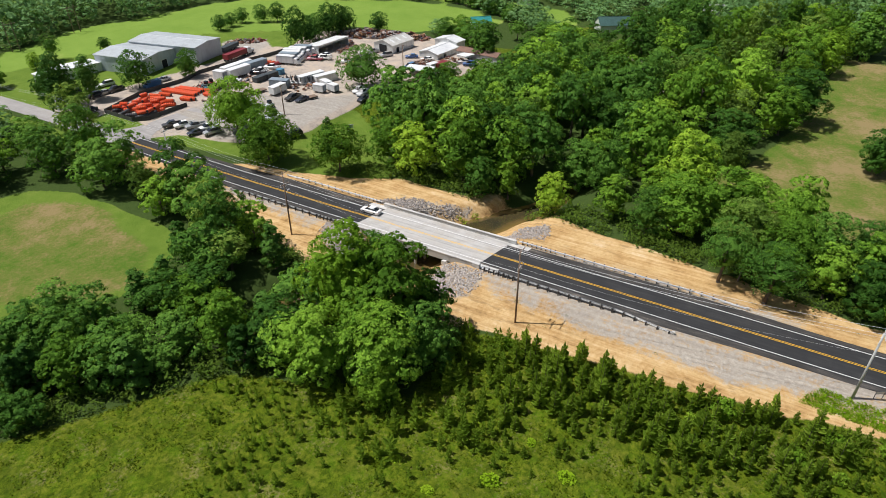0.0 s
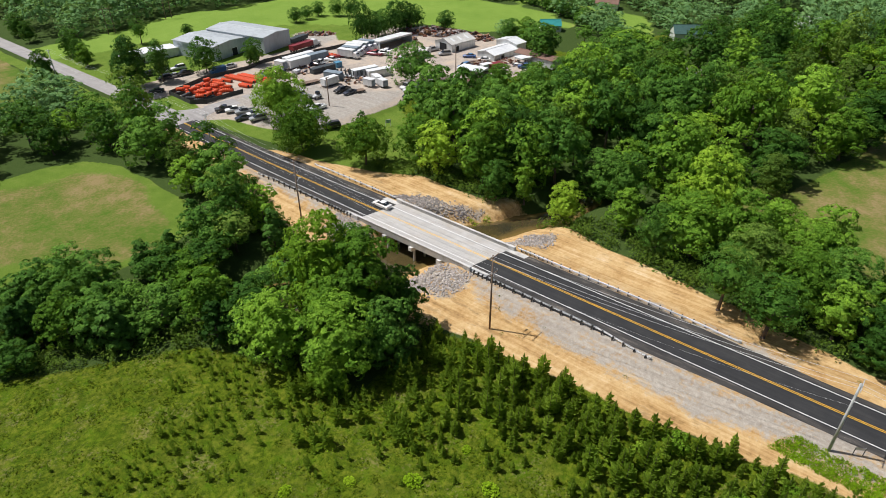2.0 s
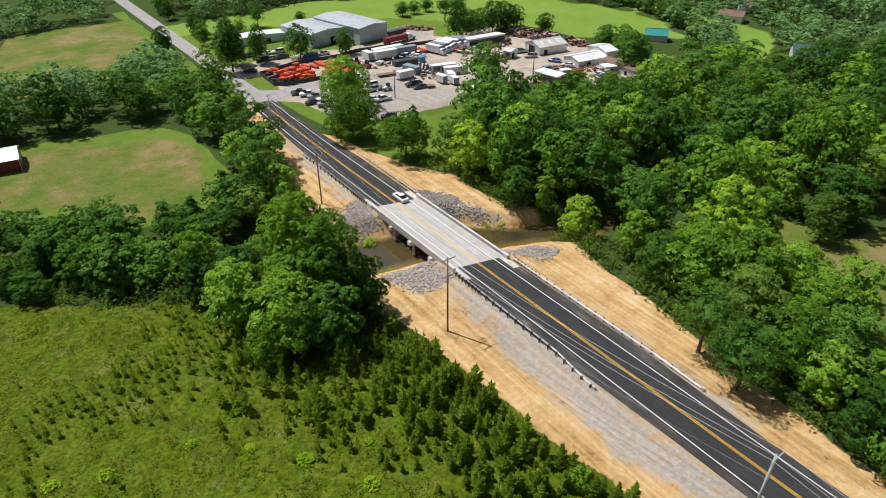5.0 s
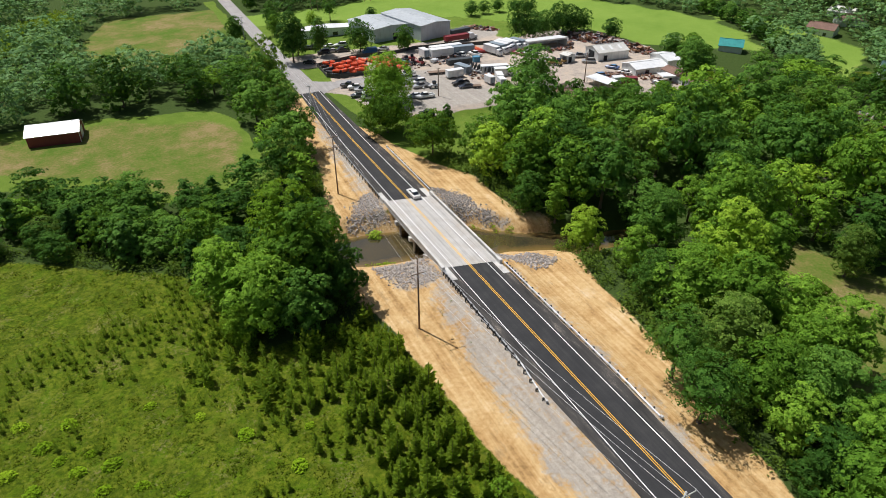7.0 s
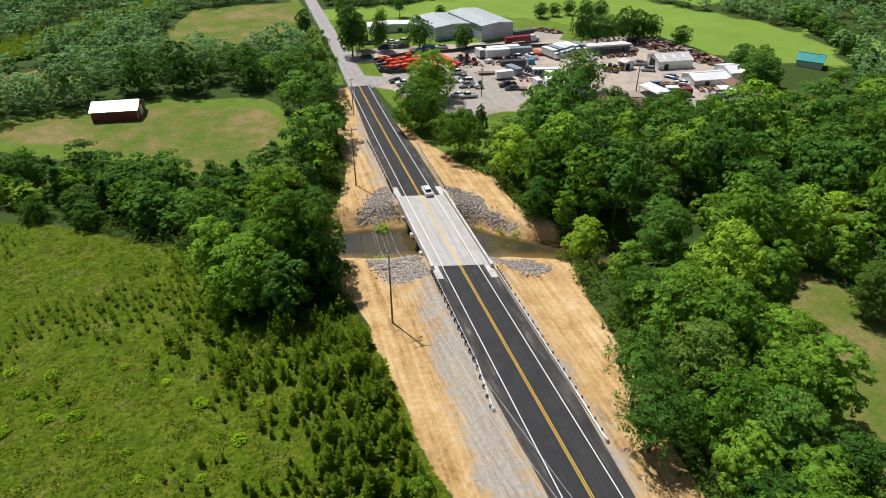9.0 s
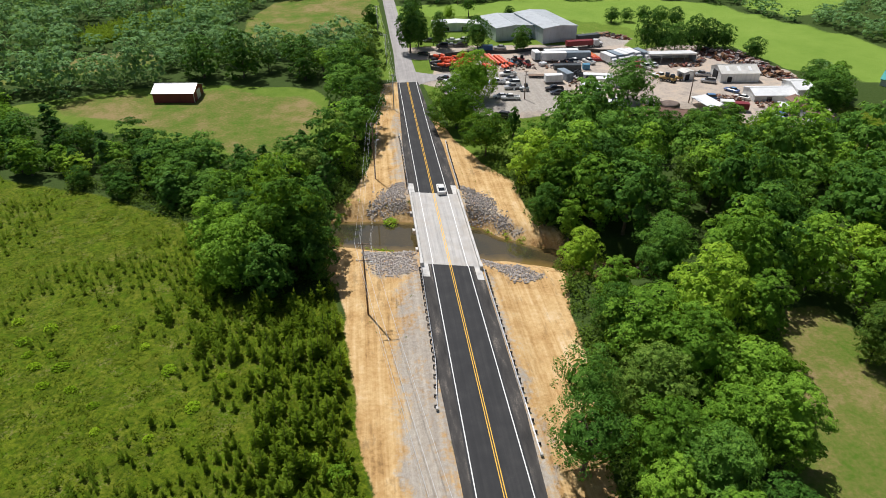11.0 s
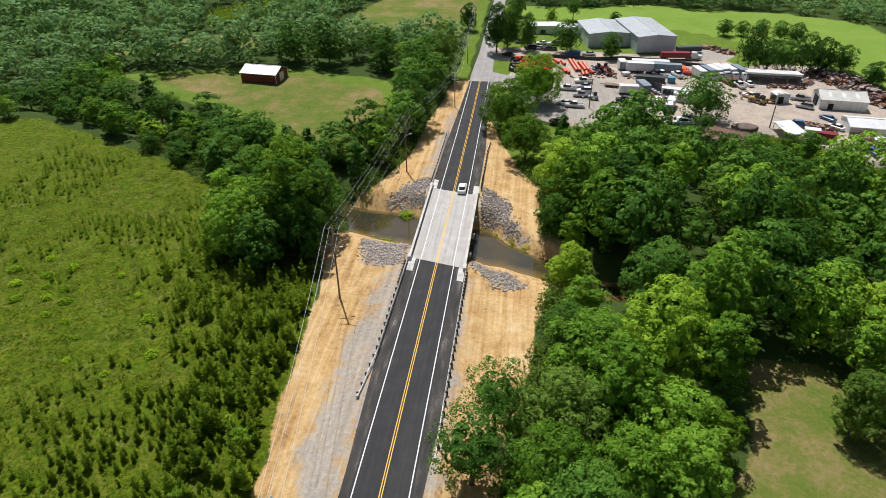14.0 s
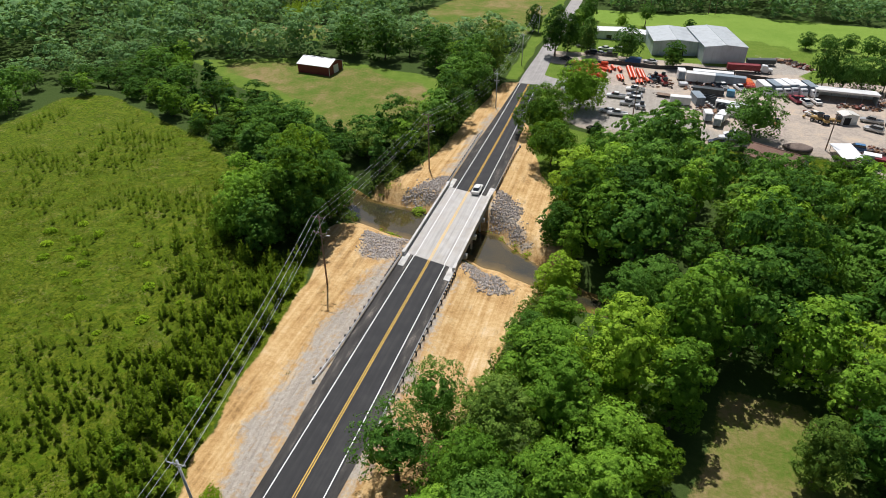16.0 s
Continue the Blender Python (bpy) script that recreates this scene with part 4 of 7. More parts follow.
# ---------- buildings ----------
def gable_hall(name, label, category, at, wide, deep, eave, ridge, wall, roof, doors=(), lights=0, lap=0.3):
    """A sheet-metal hall: its gable faces -y, the ridge runs along y. doors: (side, along, width, height, material)."""
    ob = thing(name, label, category, at)
    w = wide / 2
    for side in (-1, 1):
        bm = bmesh.new()
        add_box(bm, side * (w - 0.1), 0, eave / 2 - 0.3, 0.2, deep, eave + 0.6)
        part("side_wall", bm, wall, ob)
        bm = bmesh.new()
        y = side * deep / 2
        pts = [(-w + 0.2, y, -0.6), (w - 0.2, y, -0.6), (w - 0.2, y, eave), (0, y, ridge - 0.06), (-w + 0.2, y, eave)]
        vs = [bm.verts.new(p) for p in pts]
        bm.faces.new(vs)
        got = bmesh.ops.extrude_face_region(bm, geom=list(bm.faces))["geom"]
        bmesh.ops.translate(bm, vec=(0, -side * 0.2, 0), verts=[g for g in got if isinstance(g, bmesh.types.BMVert)])
        part("gable_wall", bm, wall, ob)
        bm = bmesh.new()
        slope = (ridge - eave) / w
        e = w + lap
        add_loft(bm, [[(side * e, yy, eave - lap * slope), (0, yy, ridge), (0, yy, ridge + 0.14), (side * e, yy, eave - lap * slope + 0.14)] for yy in (-deep / 2 - lap, deep / 2 + lap)])
        slab = part("roof_slope", bm, roof, ob)
        for k in range(lights):
            bm = bmesh.new()
            yy = -deep / 2 + deep * (k + 0.7) / (lights + 0.4)
            add_loft(bm, [[(side * w * f, yy + s, eave + (ridge - eave) * (1 - f) + h) for f, h in ((0.25, 0.15), (0.75, 0.15), (0.75, 0.19), (0.25, 0.19))] for s in (-0.45, 0.45)])
            part("skylight", bm, TRIM_WHITE, slab)
        bm = bmesh.new()
        add_box(bm, side * (w - 0.02), -deep / 2 - 0.03, eave / 2 - 0.1, 0.18, 0.1, eave)
        part("corner_trim", bm, TRIM_WHITE if wall is not WALL_GREY else wall, ob)
    bm = bmesh.new()
    add_tube(bm, (0, -deep / 2 - lap, ridge + 0.13), (0, deep / 2 + lap, ridge + 0.13), 0.14, sides=6)
    part("ridge_cap", bm, roof, ob)
    for side, off, dw, dh, mat in doors:
        bm = bmesh.new()
        if side == "front":
            add_box(bm, off, -deep / 2 - 0.01, dh / 2 - 0.05, dw, 0.14, dh, 0.02)
        else:
            s = 1 if side == "right" else -1
            add_box(bm, s * w, off, dh / 2 - 0.05, 0.14, dw, dh, 0.02)
        d = part("door", bm, mat, ob)
        bm = bmesh.new()
        if side == "front":
            for dx in (-dw / 2 - 0.06, dw / 2 + 0.06):
                add_box(bm, off + dx, -deep / 2 - 0.04, dh / 2, 0.12, 0.16, dh + 0.1)
            add_box(bm, off, -deep / 2 - 0.04, dh + 0.06, dw + 0.24, 0.16, 0.12)
        else:
            for dy in (-dw / 2 - 0.06, dw / 2 + 0.06):
                add_box(bm, s * (w + 0.03), off + dy, dh / 2, 0.16, 0.12, dh + 0.1)
            add_box(bm, s * (w + 0.03), off, dh + 0.06, 0.16, dw + 0.24, 0.12)
        part("door_frame", bm, TRIM_WHITE, d)
    return ob


gable_hall("warehouse", "lower hall of a big grey sheet-metal warehouse", "warehouse", pose(42.8, 140.5, 1.9, 0, 0, 9.0), 15.6, 20.1, 4.8, 5.5, WALL_GREY, ROOF_GREY, (("front", 1.6, 2.4, 2.6, DARK),))
gable_hall("warehouse", "taller hall of a big grey sheet-metal warehouse", "warehouse", pose(57.3, 138.0, 1.7, 0, 0, 11.0), 13.7, 27.3, 5.85, 6.5, WALL_GREY, ROOF_GREY)
gable_hall("office_annex", "long low white annex beside the warehouse", "building", pose(24.6, 151.0, 1.8, 0, 0, -4.0), 19.0, 6.5, 2.5, 3.0, WALL_WHITE, ROOF_WHITE, (("front", -4, 2.0, 1.4, GLASS), ("front", 3, 2.0, 1.4, GLASS)))
gable_hall("barn", "red sheet-metal barn with white roof and white sliding door", "barn", pose(-68.6, 81.6, float(land_z(-68.6, 81.6)), 0, 0, 84.0), 8.4, 11.9, 2.75, 4.2, WALL_RED, ROOF_WHITE, (("front", 0, 2.6, 2.5, TRIM_WHITE),))
gable_hall("workshop", "cream-roofed metal workshop with doorway shade painted near-black", "building", pose(103.8, 77.2, 1.6, 0, 0, 84.0), 8.6, 12.0, 2.8, 4.3, WALL_WHITE, ROOF_CREAM, (("left", 3.2, 1.5, 1.8, DARK),), 3)
# solid slab added at the workshop's end; its near-black paints the doorway's shade
bm = bmesh.new()
add_box(bm, 0, 0, 1.35, 3.2, 0.3, 2.7, 0.03)
solid("doorway_screen", bm, DARK, "near-black slab painted as shade in the workshop's end doorway", "doorway", at=pose(97.7, 77.9, 1.6, 0, 0, 84))
gable_hall("white_store", "low white metal store with glossy white roof", "building", pose(105.2, 58.9, 1.6, 0, 0, 84.0), 8.0, 12.6, 1.9, 2.9, WALL_WHITE, ROOF_WHITE, (("left", 2, 1.6, 1.5, GLASS),))
gable_hall("white_store", "white metal store with tall plain gable", "building", pose(114.0, 59.5, 1.6, 0, 0, 84.0), 9.6, 5.0, 3.2, 4.2, WALL_WHITE, ROOF_WHITE)
gable_hall("long_shed", "long low shed with rusty brown roof", "shed", pose(107.6, 43.8, 1.6, 0, 0, -4.0), 5.0, 16.0, 2.2, 3.0, WALL_WHITE, ROOF_BROWN, (("left", -3, 1.2, 1.3, DARK), ("left", 3, 1.2, 1.3, DARK)))
gable_hall("roadside_house", "low building with brown roof half hidden by trees", "house", pose(66.5, 45.5, 0.9, 0, 0, 62.0), 8.0, 12.0, 2.6, 4.2, WALL_WHITE, ROOF_BROWN, (("left", 0, 1.2, 1.3, GLASS),))
gable_hall("small_shed", "small open pale metal shed", "shed", pose(88.0, 78.5, 1.6, 0, 0, 15.0), 4.0, 3.2, 2.5, 2.9, WALL_WHITE, ROOF_CREAM, (("front", -0.6, 1.8, 2.0, DARK),))
gable_hall("pavilion", "open pavilion with teal metal roof", "pavilion", pose(152.5, 66.5, float(land_z(152.5, 66.5)), 0, 0, 40.0), 6.0, 8.0, 2.2, 4.0, WALL_WHITE, ROOF_TEAL)
gable_hall("house", "house with dark green metal roof among trees", "house", pose(176.0, 17.0, float(land_z(176, 17)), 0, 0, 35.0), 8.0, 14.0, 3.0, 5.4, WALL_WHITE, ROOF_GREEN, (("left", -4, 1.2, 1.4, GLASS), ("left", 0, 1.2, 1.4, GLASS), ("left", 4, 1.2, 1.4, GLASS), ("front", 0, 1.2, 2.0, DARK)))
for x, y, t, roof in ((203, 67, 20, ROOF_BROWN), (225, 71, 60, ROOF_BROWN), (233, 80, 10, ROOF_CREAM), (226, -14, 35, ROOF_CREAM), (28, 300, 10, ROOF_CREAM)):
    gable_hall("house", "far low house with pitched roof among trees", "house", pose(x, y, float(land_z(x, y)), 0, 0, t), 7, 10, 2.5, 4.2, WALL_WHITE, roof, (("left", -2, 1.2, 1.3, GLASS), ("left", 2, 1.2, 1.3, GLASS)))


def open_shed(name, label, at, wide, deep, low, high, posts, walled=True):
    """A shed of one roof slope on posts, open to -y, with a back wall."""
    ob = thing(name, label, "shed", at)
    bm = bmesh.new()
    add_loft(bm, [[(x, -deep / 2 - 0.3, high), (x, deep / 2 + 0.3, low), (x, deep / 2 + 0.3, low + 0.14), (x, -deep / 2 - 0.3, high + 0.14)] for x in (-wide / 2 - 0.3, wide / 2 + 0.3)])
    part("roof", bm, ROOF_WHITE, ob)
    if walled:
        bm = bmesh.new()
        add_box(bm, 0, deep / 2, low / 2 - 0.1, wide, 0.15, low)
        part("back_wall", bm, WALL_WHITE, ob)
    else:
        for x in np.linspace(-wide / 2 + 0.1, wide / 2 - 0.1, posts):
            bm = bmesh.new()
            add_box(bm, x, deep / 2 - 0.1, low / 2 - 0.2, 0.12, 0.12, low + 0.3)
            part("post", bm, STEEL, ob)
    for s in (-1, 1) if walled else ():
        bm = bmesh.new()
        add_loft(bm, [[(s * wide / 2 + d, -deep / 2, -0.3), (s * wide / 2 + d, deep / 2 - 0.1, -0.3), (s * wide / 2 + d, deep / 2 - 0.1, low), (s * wide / 2 + d, -deep / 2, high)] for d in (-0.07, 0.07)])
        part("side_wall", bm, WALL_WHITE, ob)
    bm = bmesh.new()
    add_box(bm, 0, -deep / 2 + 0.02, high - 0.28, wide, 0.12, 0.5)
    part("fascia", bm, TRIM_WHITE, ob)
    for x in np.linspace(-wide / 2, wide / 2, posts)[1:-1]:
        bm = bmesh.new()
        add_box(bm, x, -deep / 2 + 0.1, high / 2 - 0.2, 0.14, 0.14, high)
        part("post", bm, STEEL, ob)
    return ob


open_shed("open_shed", "long open-fronted shed with white roof and dark interior", pose(91.4, 98.0, 1.6, 0, 0, -4), 16.0, 6.0, 2.4, 3.2, 5)
open_shed("carport", "carport with flat white roof on posts", pose(82.8, 53.2, 1.6, 0, 0, 98), 8.6, 4.2, 1.7, 1.95, 4, False)
open_shed("carport", "small carport with pale roof beside the long shed", pose(103.2, 47.0, 1.6, 0, 0, -20), 4.0, 4.0, 1.9, 2.1, 3, False)


# ---------- vehicles ----------
def wheel_meshes():
    bm = bmesh.new()
    add_tube(bm, (-0.11, 0, 0), (0.11, 0, 0), 0.34, sides=16)
    tyre = as_mesh("tyre", bm, RUBBER)
    bm = bmesh.new()
    add_tube(bm, (-0.12, 0, 0), (0.12, 0, 0), 0.20, sides=10)
    return tyre, as_mesh("rim", bm, RIM)


TYRE, RIM_ME = wheel_meshes()


def add_wheels(ob, spots, size=1.0):
    for x, y in spots:
        w = new("wheel", TYRE)
        w.parent = ob
        w.matrix_basis = pose(x, y, 0.34 * size) @ Matrix.Scale(size, 4)
        r = new("rim", RIM_ME)
        r.parent = w


def shell(bm, stations, belt):
    """A body loft along y: stations of (y, half width, z low, z high)."""
    rings = []
    for y, w, lo, hi in stations:
        c = min(0.12, (hi - lo) * 0.3)
        rings.append([(-w + c, y, lo), (w - c, y, lo), (w, y, lo + c), (w, y, hi - c), (w - c * belt, y, hi), (-w + c * belt, y, hi), (-w, y, hi - c), (-w, y, lo + c)])
    add_loft(bm, rings)


def car_model(kind, paint):
    """A car, nose towards +y, at the origin."""
    ob = new({"pickup": "pickup_truck", "sedan": "car", "suv": "suv", "van": "van"}[kind])
    bm = bmesh.new()
    if kind == "sedan":
        shell(bm, [(-2.3, 0.72, 0.35, 0.82), (-2.2, 0.86, 0.25, 0.95), (-1.4, 0.9, 0.22, 0.98), (0.9, 0.9, 0.22, 0.93), (1.9, 0.86, 0.25, 0.80), (2.3, 0.70, 0.35, 0.66)], 1.4)
        cabin = [(-1.75, 0.62, 0.92, 0.96), (-1.05, 0.66, 0.92, 1.36), (0.25, 0.66, 0.92, 1.40), (1.15, 0.66, 0.90, 0.95)]
        roof = (-0.40, 1.25, 1.385)
    elif kind == "suv":
        shell(bm, [(-2.3, 0.85, 0.35, 1.0), (-2.2, 0.93, 0.3, 1.08), (0.9, 0.95, 0.28, 1.06), (2.0, 0.9, 0.3, 0.98), (2.35, 0.76, 0.4, 0.82)], 1.3)
        cabin = [(-2.2, 0.74, 1.04, 1.10), (-1.95, 0.76, 1.04, 1.66), (0.35, 0.76, 1.04, 1.70), (1.2, 0.74, 1.02, 1.08)]
        roof = (-0.80, 2.15, 1.685)
    elif kind == "van":
        shell(bm, [(-2.7, 0.9, 0.35, 1.9), (-2.6, 0.98, 0.3, 2.1), (1.1, 0.98, 0.3, 2.1), (1.9, 0.95, 0.3, 1.25), (2.6, 0.85, 0.35, 1.05)], 1.3)
        cabin = [(1.02, 0.86, 1.22, 1.95), (1.15, 0.9, 1.2, 1.92), (1.95, 0.84, 1.2, 1.26)]
        roof = None
    else:
        shell(bm, [(-2.8, 0.9, 0.5, 0.58), (-2.75, 0.95, 0.42, 0.62), (-0.95, 0.95, 0.40, 0.62), (-0.8, 0.95, 0.36, 1.10), (1.2, 0.96, 0.36, 1.10), (2.4, 0.92, 0.40, 1.02), (2.75, 0.80, 0.48, 0.88)], 1.3)
        for s in (-1, 1):
            add_box(bm, s * 0.89, -1.85, 0.82, 0.13, 1.9, 0.52, 0.03)
        add_box(bm, 0, -2.76, 0.82, 1.8, 0.1, 0.5, 0.03)
        cabin = [(-0.95, 0.74, 1.08, 1.12), (-0.75, 0.76, 1.08, 1.70), (0.65, 0.76, 1.08, 1.74), (1.4, 0.74, 1.06, 1.12)]
        roof = (-0.05, 1.35, 1.72)
    part("body", bm, paint, ob)
    bm = bmesh.new()
    shell(bm, cabin, 1.2)
    part("glasshouse", bm, GLASS, ob, "dark window glass")
    if roof:
        mid, length, z = roof
        bm = bmesh.new()
        add_box(bm, 0, mid, z + 0.02, 1.22, length, 0.07, 0.03)
        for s in (-1, 1):
            add_box(bm, s * 0.63, mid, z - 0.18, 0.06, 0.10, 0.42)
        part("roof", bm, paint, ob)
    for s in (-1, 1):
        bm = bmesh.new()
        f = {"sedan": (2.16, 0.62), "suv": (2.22, 0.78), "van": (2.5, 0.8), "pickup": (2.62, 0.82)}[kind]
        add_box(bm, s * 0.62, f[0], f[1], 0.30, 0.16, 0.14, 0.02)
        part("headlight", bm, CERAMIC, ob)
        bm = bmesh.new()
        b = {"sedan": (-2.22, 0.78), "suv": (-2.24, 0.9), "van": (-2.66, 0.9), "pickup": (-2.8, 0.82)}[kind]
        add_box(bm, s * 0.7, b[0], b[1], 0.16, 0.1, 0.2, 0.02)
        part("tail_light", bm, CAR_RED, ob)
    base = {"sedan": (1.42, -1.35), "suv": (1.42, -1.4), "van": (1.6, -1.7), "pickup": (1.75, -1.85)}[kind]
    add_wheels(ob, [(s * 0.80, y) for s in (-1, 1) for y in base], 1.0 if kind == "sedan" else 1.12)
    return ob


CARS = {}


def park(kind, paint, x, y, turn, label):
    key = (kind, paint.name)
    m = at_ground(x, y, turn, 0.02)
    if key not in CARS:
        ob = CARS[key] = car_model(kind, paint)
        ob.matrix_basis = m
    else:
        ob = copy_thing(CARS[key], m)
    return tagged(ob, label, {"pickup": "pickup truck", "sedan": "car", "suv": "car", "van": "van"}[kind], "parked vehicles")


lot = [("pickup", CAR_WHITE, 27.5, 81.6, 88), ("pickup", CAR_WHITE, 32.7, 89.2, 94), ("sedan", CAR_SILVER, 32.7, 84.4, 92), ("suv", CAR_WHITE, 32.5, 79.9, 88), ("pickup", CAR_SILVER, 31.6, 76.1, 90),
       ("sedan", CAR_WHITE, 26.2, 68.6, 84), ("pickup", CAR_WHITE, 28.8, 67.0, 86), ("pickup", CAR_DARK, 43.7, 73.0, 88), ("sedan", CAR_DARK, 43.9, 69.7, 86), ("suv", CAR_DARK, 23.9, 55.4, 60),
       ("pickup", CAR_DARK, 12.2, 87.6, 60), ("pickup", CAR_WHITE, 13.6, 84.6, 62), ("pickup", CAR_SILVER, 14.6, 81.4, 64), ("sedan", CAR_DARK, 11.9, 78.4, 66), ("pickup", CAR_WHITE, 15.4, 77.4, 68), ("suv", CAR_SILVER, 14.0, 74.6, 70),
       ("sedan", CAR_DARK, 54.4, 55.6, 100), ("pickup", CAR_WHITE, 57.4, 57.6, 96), ("pickup", CAR_WHITE, 58.6, 59.9, 96)]
lot += [("sedan", CAR_DARK, 11.9, 133.6, 80), ("suv", CAR_DARK, 14.3, 133.4, 80), ("suv", CAR_DARK, 15.9, 125.9, 85), ("sedan", CAR_SILVER, 18.9, 125.6, 85), ("pickup", CAR_DARK, 22.4, 125.0, 85), ("sedan", CAR_WHITE, 20.0, 132.5, 80), ("suv", CAR_WHITE, 24.5, 132.0, 80),
       ("van", CAR_BLUE, 30.6, 118.4, 82), ("sedan", CAR_SILVER, 36.4, 120.2, 80), ("sedan", CAR_DARK, 8.0, 117.0, 60),
       ("pickup", CAR_RED, 77.6, 92.8, 20), ("pickup", CAR_WHITE, 80.0, 90.6, 18), ("sedan", CAR_WHITE, 83.2, 92.6, 15), ("sedan", CAR_RED, 79.2, 94.2, 20),
       ("pickup", CAR_SILVER, 94.6, 80.4, 75), ("suv", CAR_SILVER, 93.6, 73.8, 60), ("sedan", CAR_BLUE, 96.6, 65.0, 30), ("suv", CAR_BLUE, 86.2, 59.2, 80), ("sedan", CAR_SILVER, 99.9, 45.6, 20), ("suv", CAR_BLUE, 98.4, 43.0, 30), ("sedan", CAR_WHITE, 96.3, 58.5, 40),
       ("pickup", CAR_WHITE, 58.2, 99.6, 20), ("pickup", CAR_DARK, 56.6, 99.4, 20), ("pickup", CAR_WHITE, 63.0, 99.0, 20), ("pickup", CAR_WHITE, 80.7, 80.6, 40)]
WORD = {"pickup": "pickup truck", "sedan": "sedan", "suv": "sport utility car", "van": "van"}
for kind, paint, x, y, turn in lot:
    hue = paint.name.split("_")[0]
    where = "beside trees at the lot's edge" if x < 17 and y < 90 else "by the warehouse" if y > 115 else "on the gravel yard"
    park(kind, paint, x, y, turn, f"{hue} {WORD[kind]} parked {where}")
drive = park("sedan", CAR_WHITE, 1.95, 15.2, 0, "white sedan on the road at the end of the bridge")


def box_unit(name, label, x, y, turn, length, wide, high, material, raised=0.0, wheels=0, door=True):
    """A box trailer, container or cabin: body with ribs, roof, door and running gear."""
    ob = thing(name, label, name.replace("_", " "), at_ground(x, y, turn, 0.02), "yard units")
    bm = bmesh.new()
    add_box(bm, 0, 0, raised + high / 2, wide, length, high, 0.06)
    part("body", bm, material, ob)
    bm = bmesh.new()
    add_box(bm, 0, 0, raised + high + 0.03, wide + 0.08, length + 0.08, 0.08, 0.02)
    part("roof", bm, material, ob)
    if door:
        bm = bmesh.new()
        add_box(bm, 0, -length / 2 - 0.03, raised + high * 0.47, wide * 0.86, 0.06, high * 0.86, 0.02)
        d = part("door", bm, BOX_GREY if material is BOX_WHITE else material, ob)
        bm = bmesh.new()
        add_tube(bm, (0.1, -length / 2 - 0.1, raised + 0.3), (0.1, -length / 2 - 0.1, raised + high - 0.3), 0.03, sides=5)
        part("lock_bar", bm, STEEL, d)
    if raised:
        bm = bmesh.new()
        add_box(bm, 0, 0, raised - 0.1, wide * 0.7, length * 0.96, 0.16)
        add_tube(bm, (0, length / 2 - 0.1, raised - 0.1), (0, length / 2 + 1.1, raised - 0.15), 0.06, sides=6)
        part("chassis", bm, FRAME_DARK, ob)
    if wheels:
        add_wheels(ob, [(s * (wide / 2 - 0.12), -length * 0.12 + (k - (wheels - 1) / 2) * 0.85) for s in (-1, 1) for k in range(wheels)], 1.0)
    return ob


box_unit("box_trailer", "white enclosed box trailer on the yard", 45.4, 80.3, 90, 5.6, 2.2, 2.1, BOX_WHITE, 0.5, 2)
box_unit("box_trailer", "small white enclosed trailer", 52.4, 70.0, 5, 3.6, 2.0, 2.0, BOX_WHITE, 0.5, 1)
box_unit("box_trailer", "small white enclosed trailer", 56.2, 70.4, -20, 4.2, 2.1, 2.0, BOX_WHITE, 0.5, 1)
box_unit("box_trailer", "small white enclosed trailer", 54.8, 66.6, -10, 3.2, 2.0, 1.9, BOX_WHITE, 0.5, 1)
box_unit("container", "long white steel storage container", 59.3, 79.0, 75, 9.0, 2.4, 2.5, BOX_WHITE)
box_unit("container", "long white steel storage container", 61.5, 75.0, 72, 8.0, 2.4, 2.4, BOX_WHITE)
box_unit("container", "blue-grey steel storage container", 50.3, 84.0, 15, 6.0, 2.5, 2.4, BOX_GREY)
box_unit("box_trailer", "white box trailer near the yard fence", 46.0, 105.0, 5, 4.0, 2.2, 2.5, BOX_WHITE, 0.5, 2)
box_unit("site_office", "long white site office trailer with windows", 51.6, 102.6, 86, 8.4, 2.6, 2.5, BOX_WHITE, 0.6, 2)
box_unit("container", "long white container by the fence", 55.6, 107.6, 88, 12.0, 2.5, 2.5, BOX_WHITE)
box_unit("container", "long pale container by the fence", 60.5, 104.2, 84, 9.0, 2.4, 2.5, BOX_GREY)
box_unit("skip_container", "dark open-topped skip container", 51.7, 93.4, 86, 4.8, 2.2, 1.6, BOX_DARK)
box_unit("skip_container", "dark open-topped skip container", 55.8, 92.6, 84, 4.4, 2.2, 1.7, BOX_DARK)
box_unit("tank_crate", "blue plastic crate on the yard", 60.0, 92.6, 84, 2.2, 2.0, 1.7, BOX_BLUE)
for k, (x, y, t) in enumerate([(72.2, 99.6, 18), (76.6, 101.8, 20), (79.2, 101.6, 18), (82.2, 101.4, 16), (74.4, 100.4, 20), (69.4, 98.4, 15)]):
    ob = box_unit("box_truck", "white box truck parked in a row", x, y, t, 6.2, 2.2, 2.3, BOX_WHITE if k % 3 else BOX_GREY, 0.7, 2)
    bm = bmesh.new()
    shell(bm, [(-5.0, 0.86, 0.5, 1.35), (-4.7, 0.95, 0.45, 1.7), (-4.3, 0.98, 0.45, 2.3), (-3.2, 0.98, 0.45, 2.4)], 1.3)
    part("cab", bm, CAR_WHITE, ob, "white truck cab")
    bm = bmesh.new()
    add_box(bm, 0, -4.62, 1.85, 1.6, 0.1, 0.5, 0.03)
    part("windscreen", bm, GLASS, ob)
    add_wheels(ob, [(s * 0.86, -4.2) for s in (-1, 1)], 1.15)
box_unit("box_truck", "white lorry with orange load beside the carport", 90.4, 49.6, 70, 5.0, 2.2, 1.6, BOX_RED, 0.7, 2)
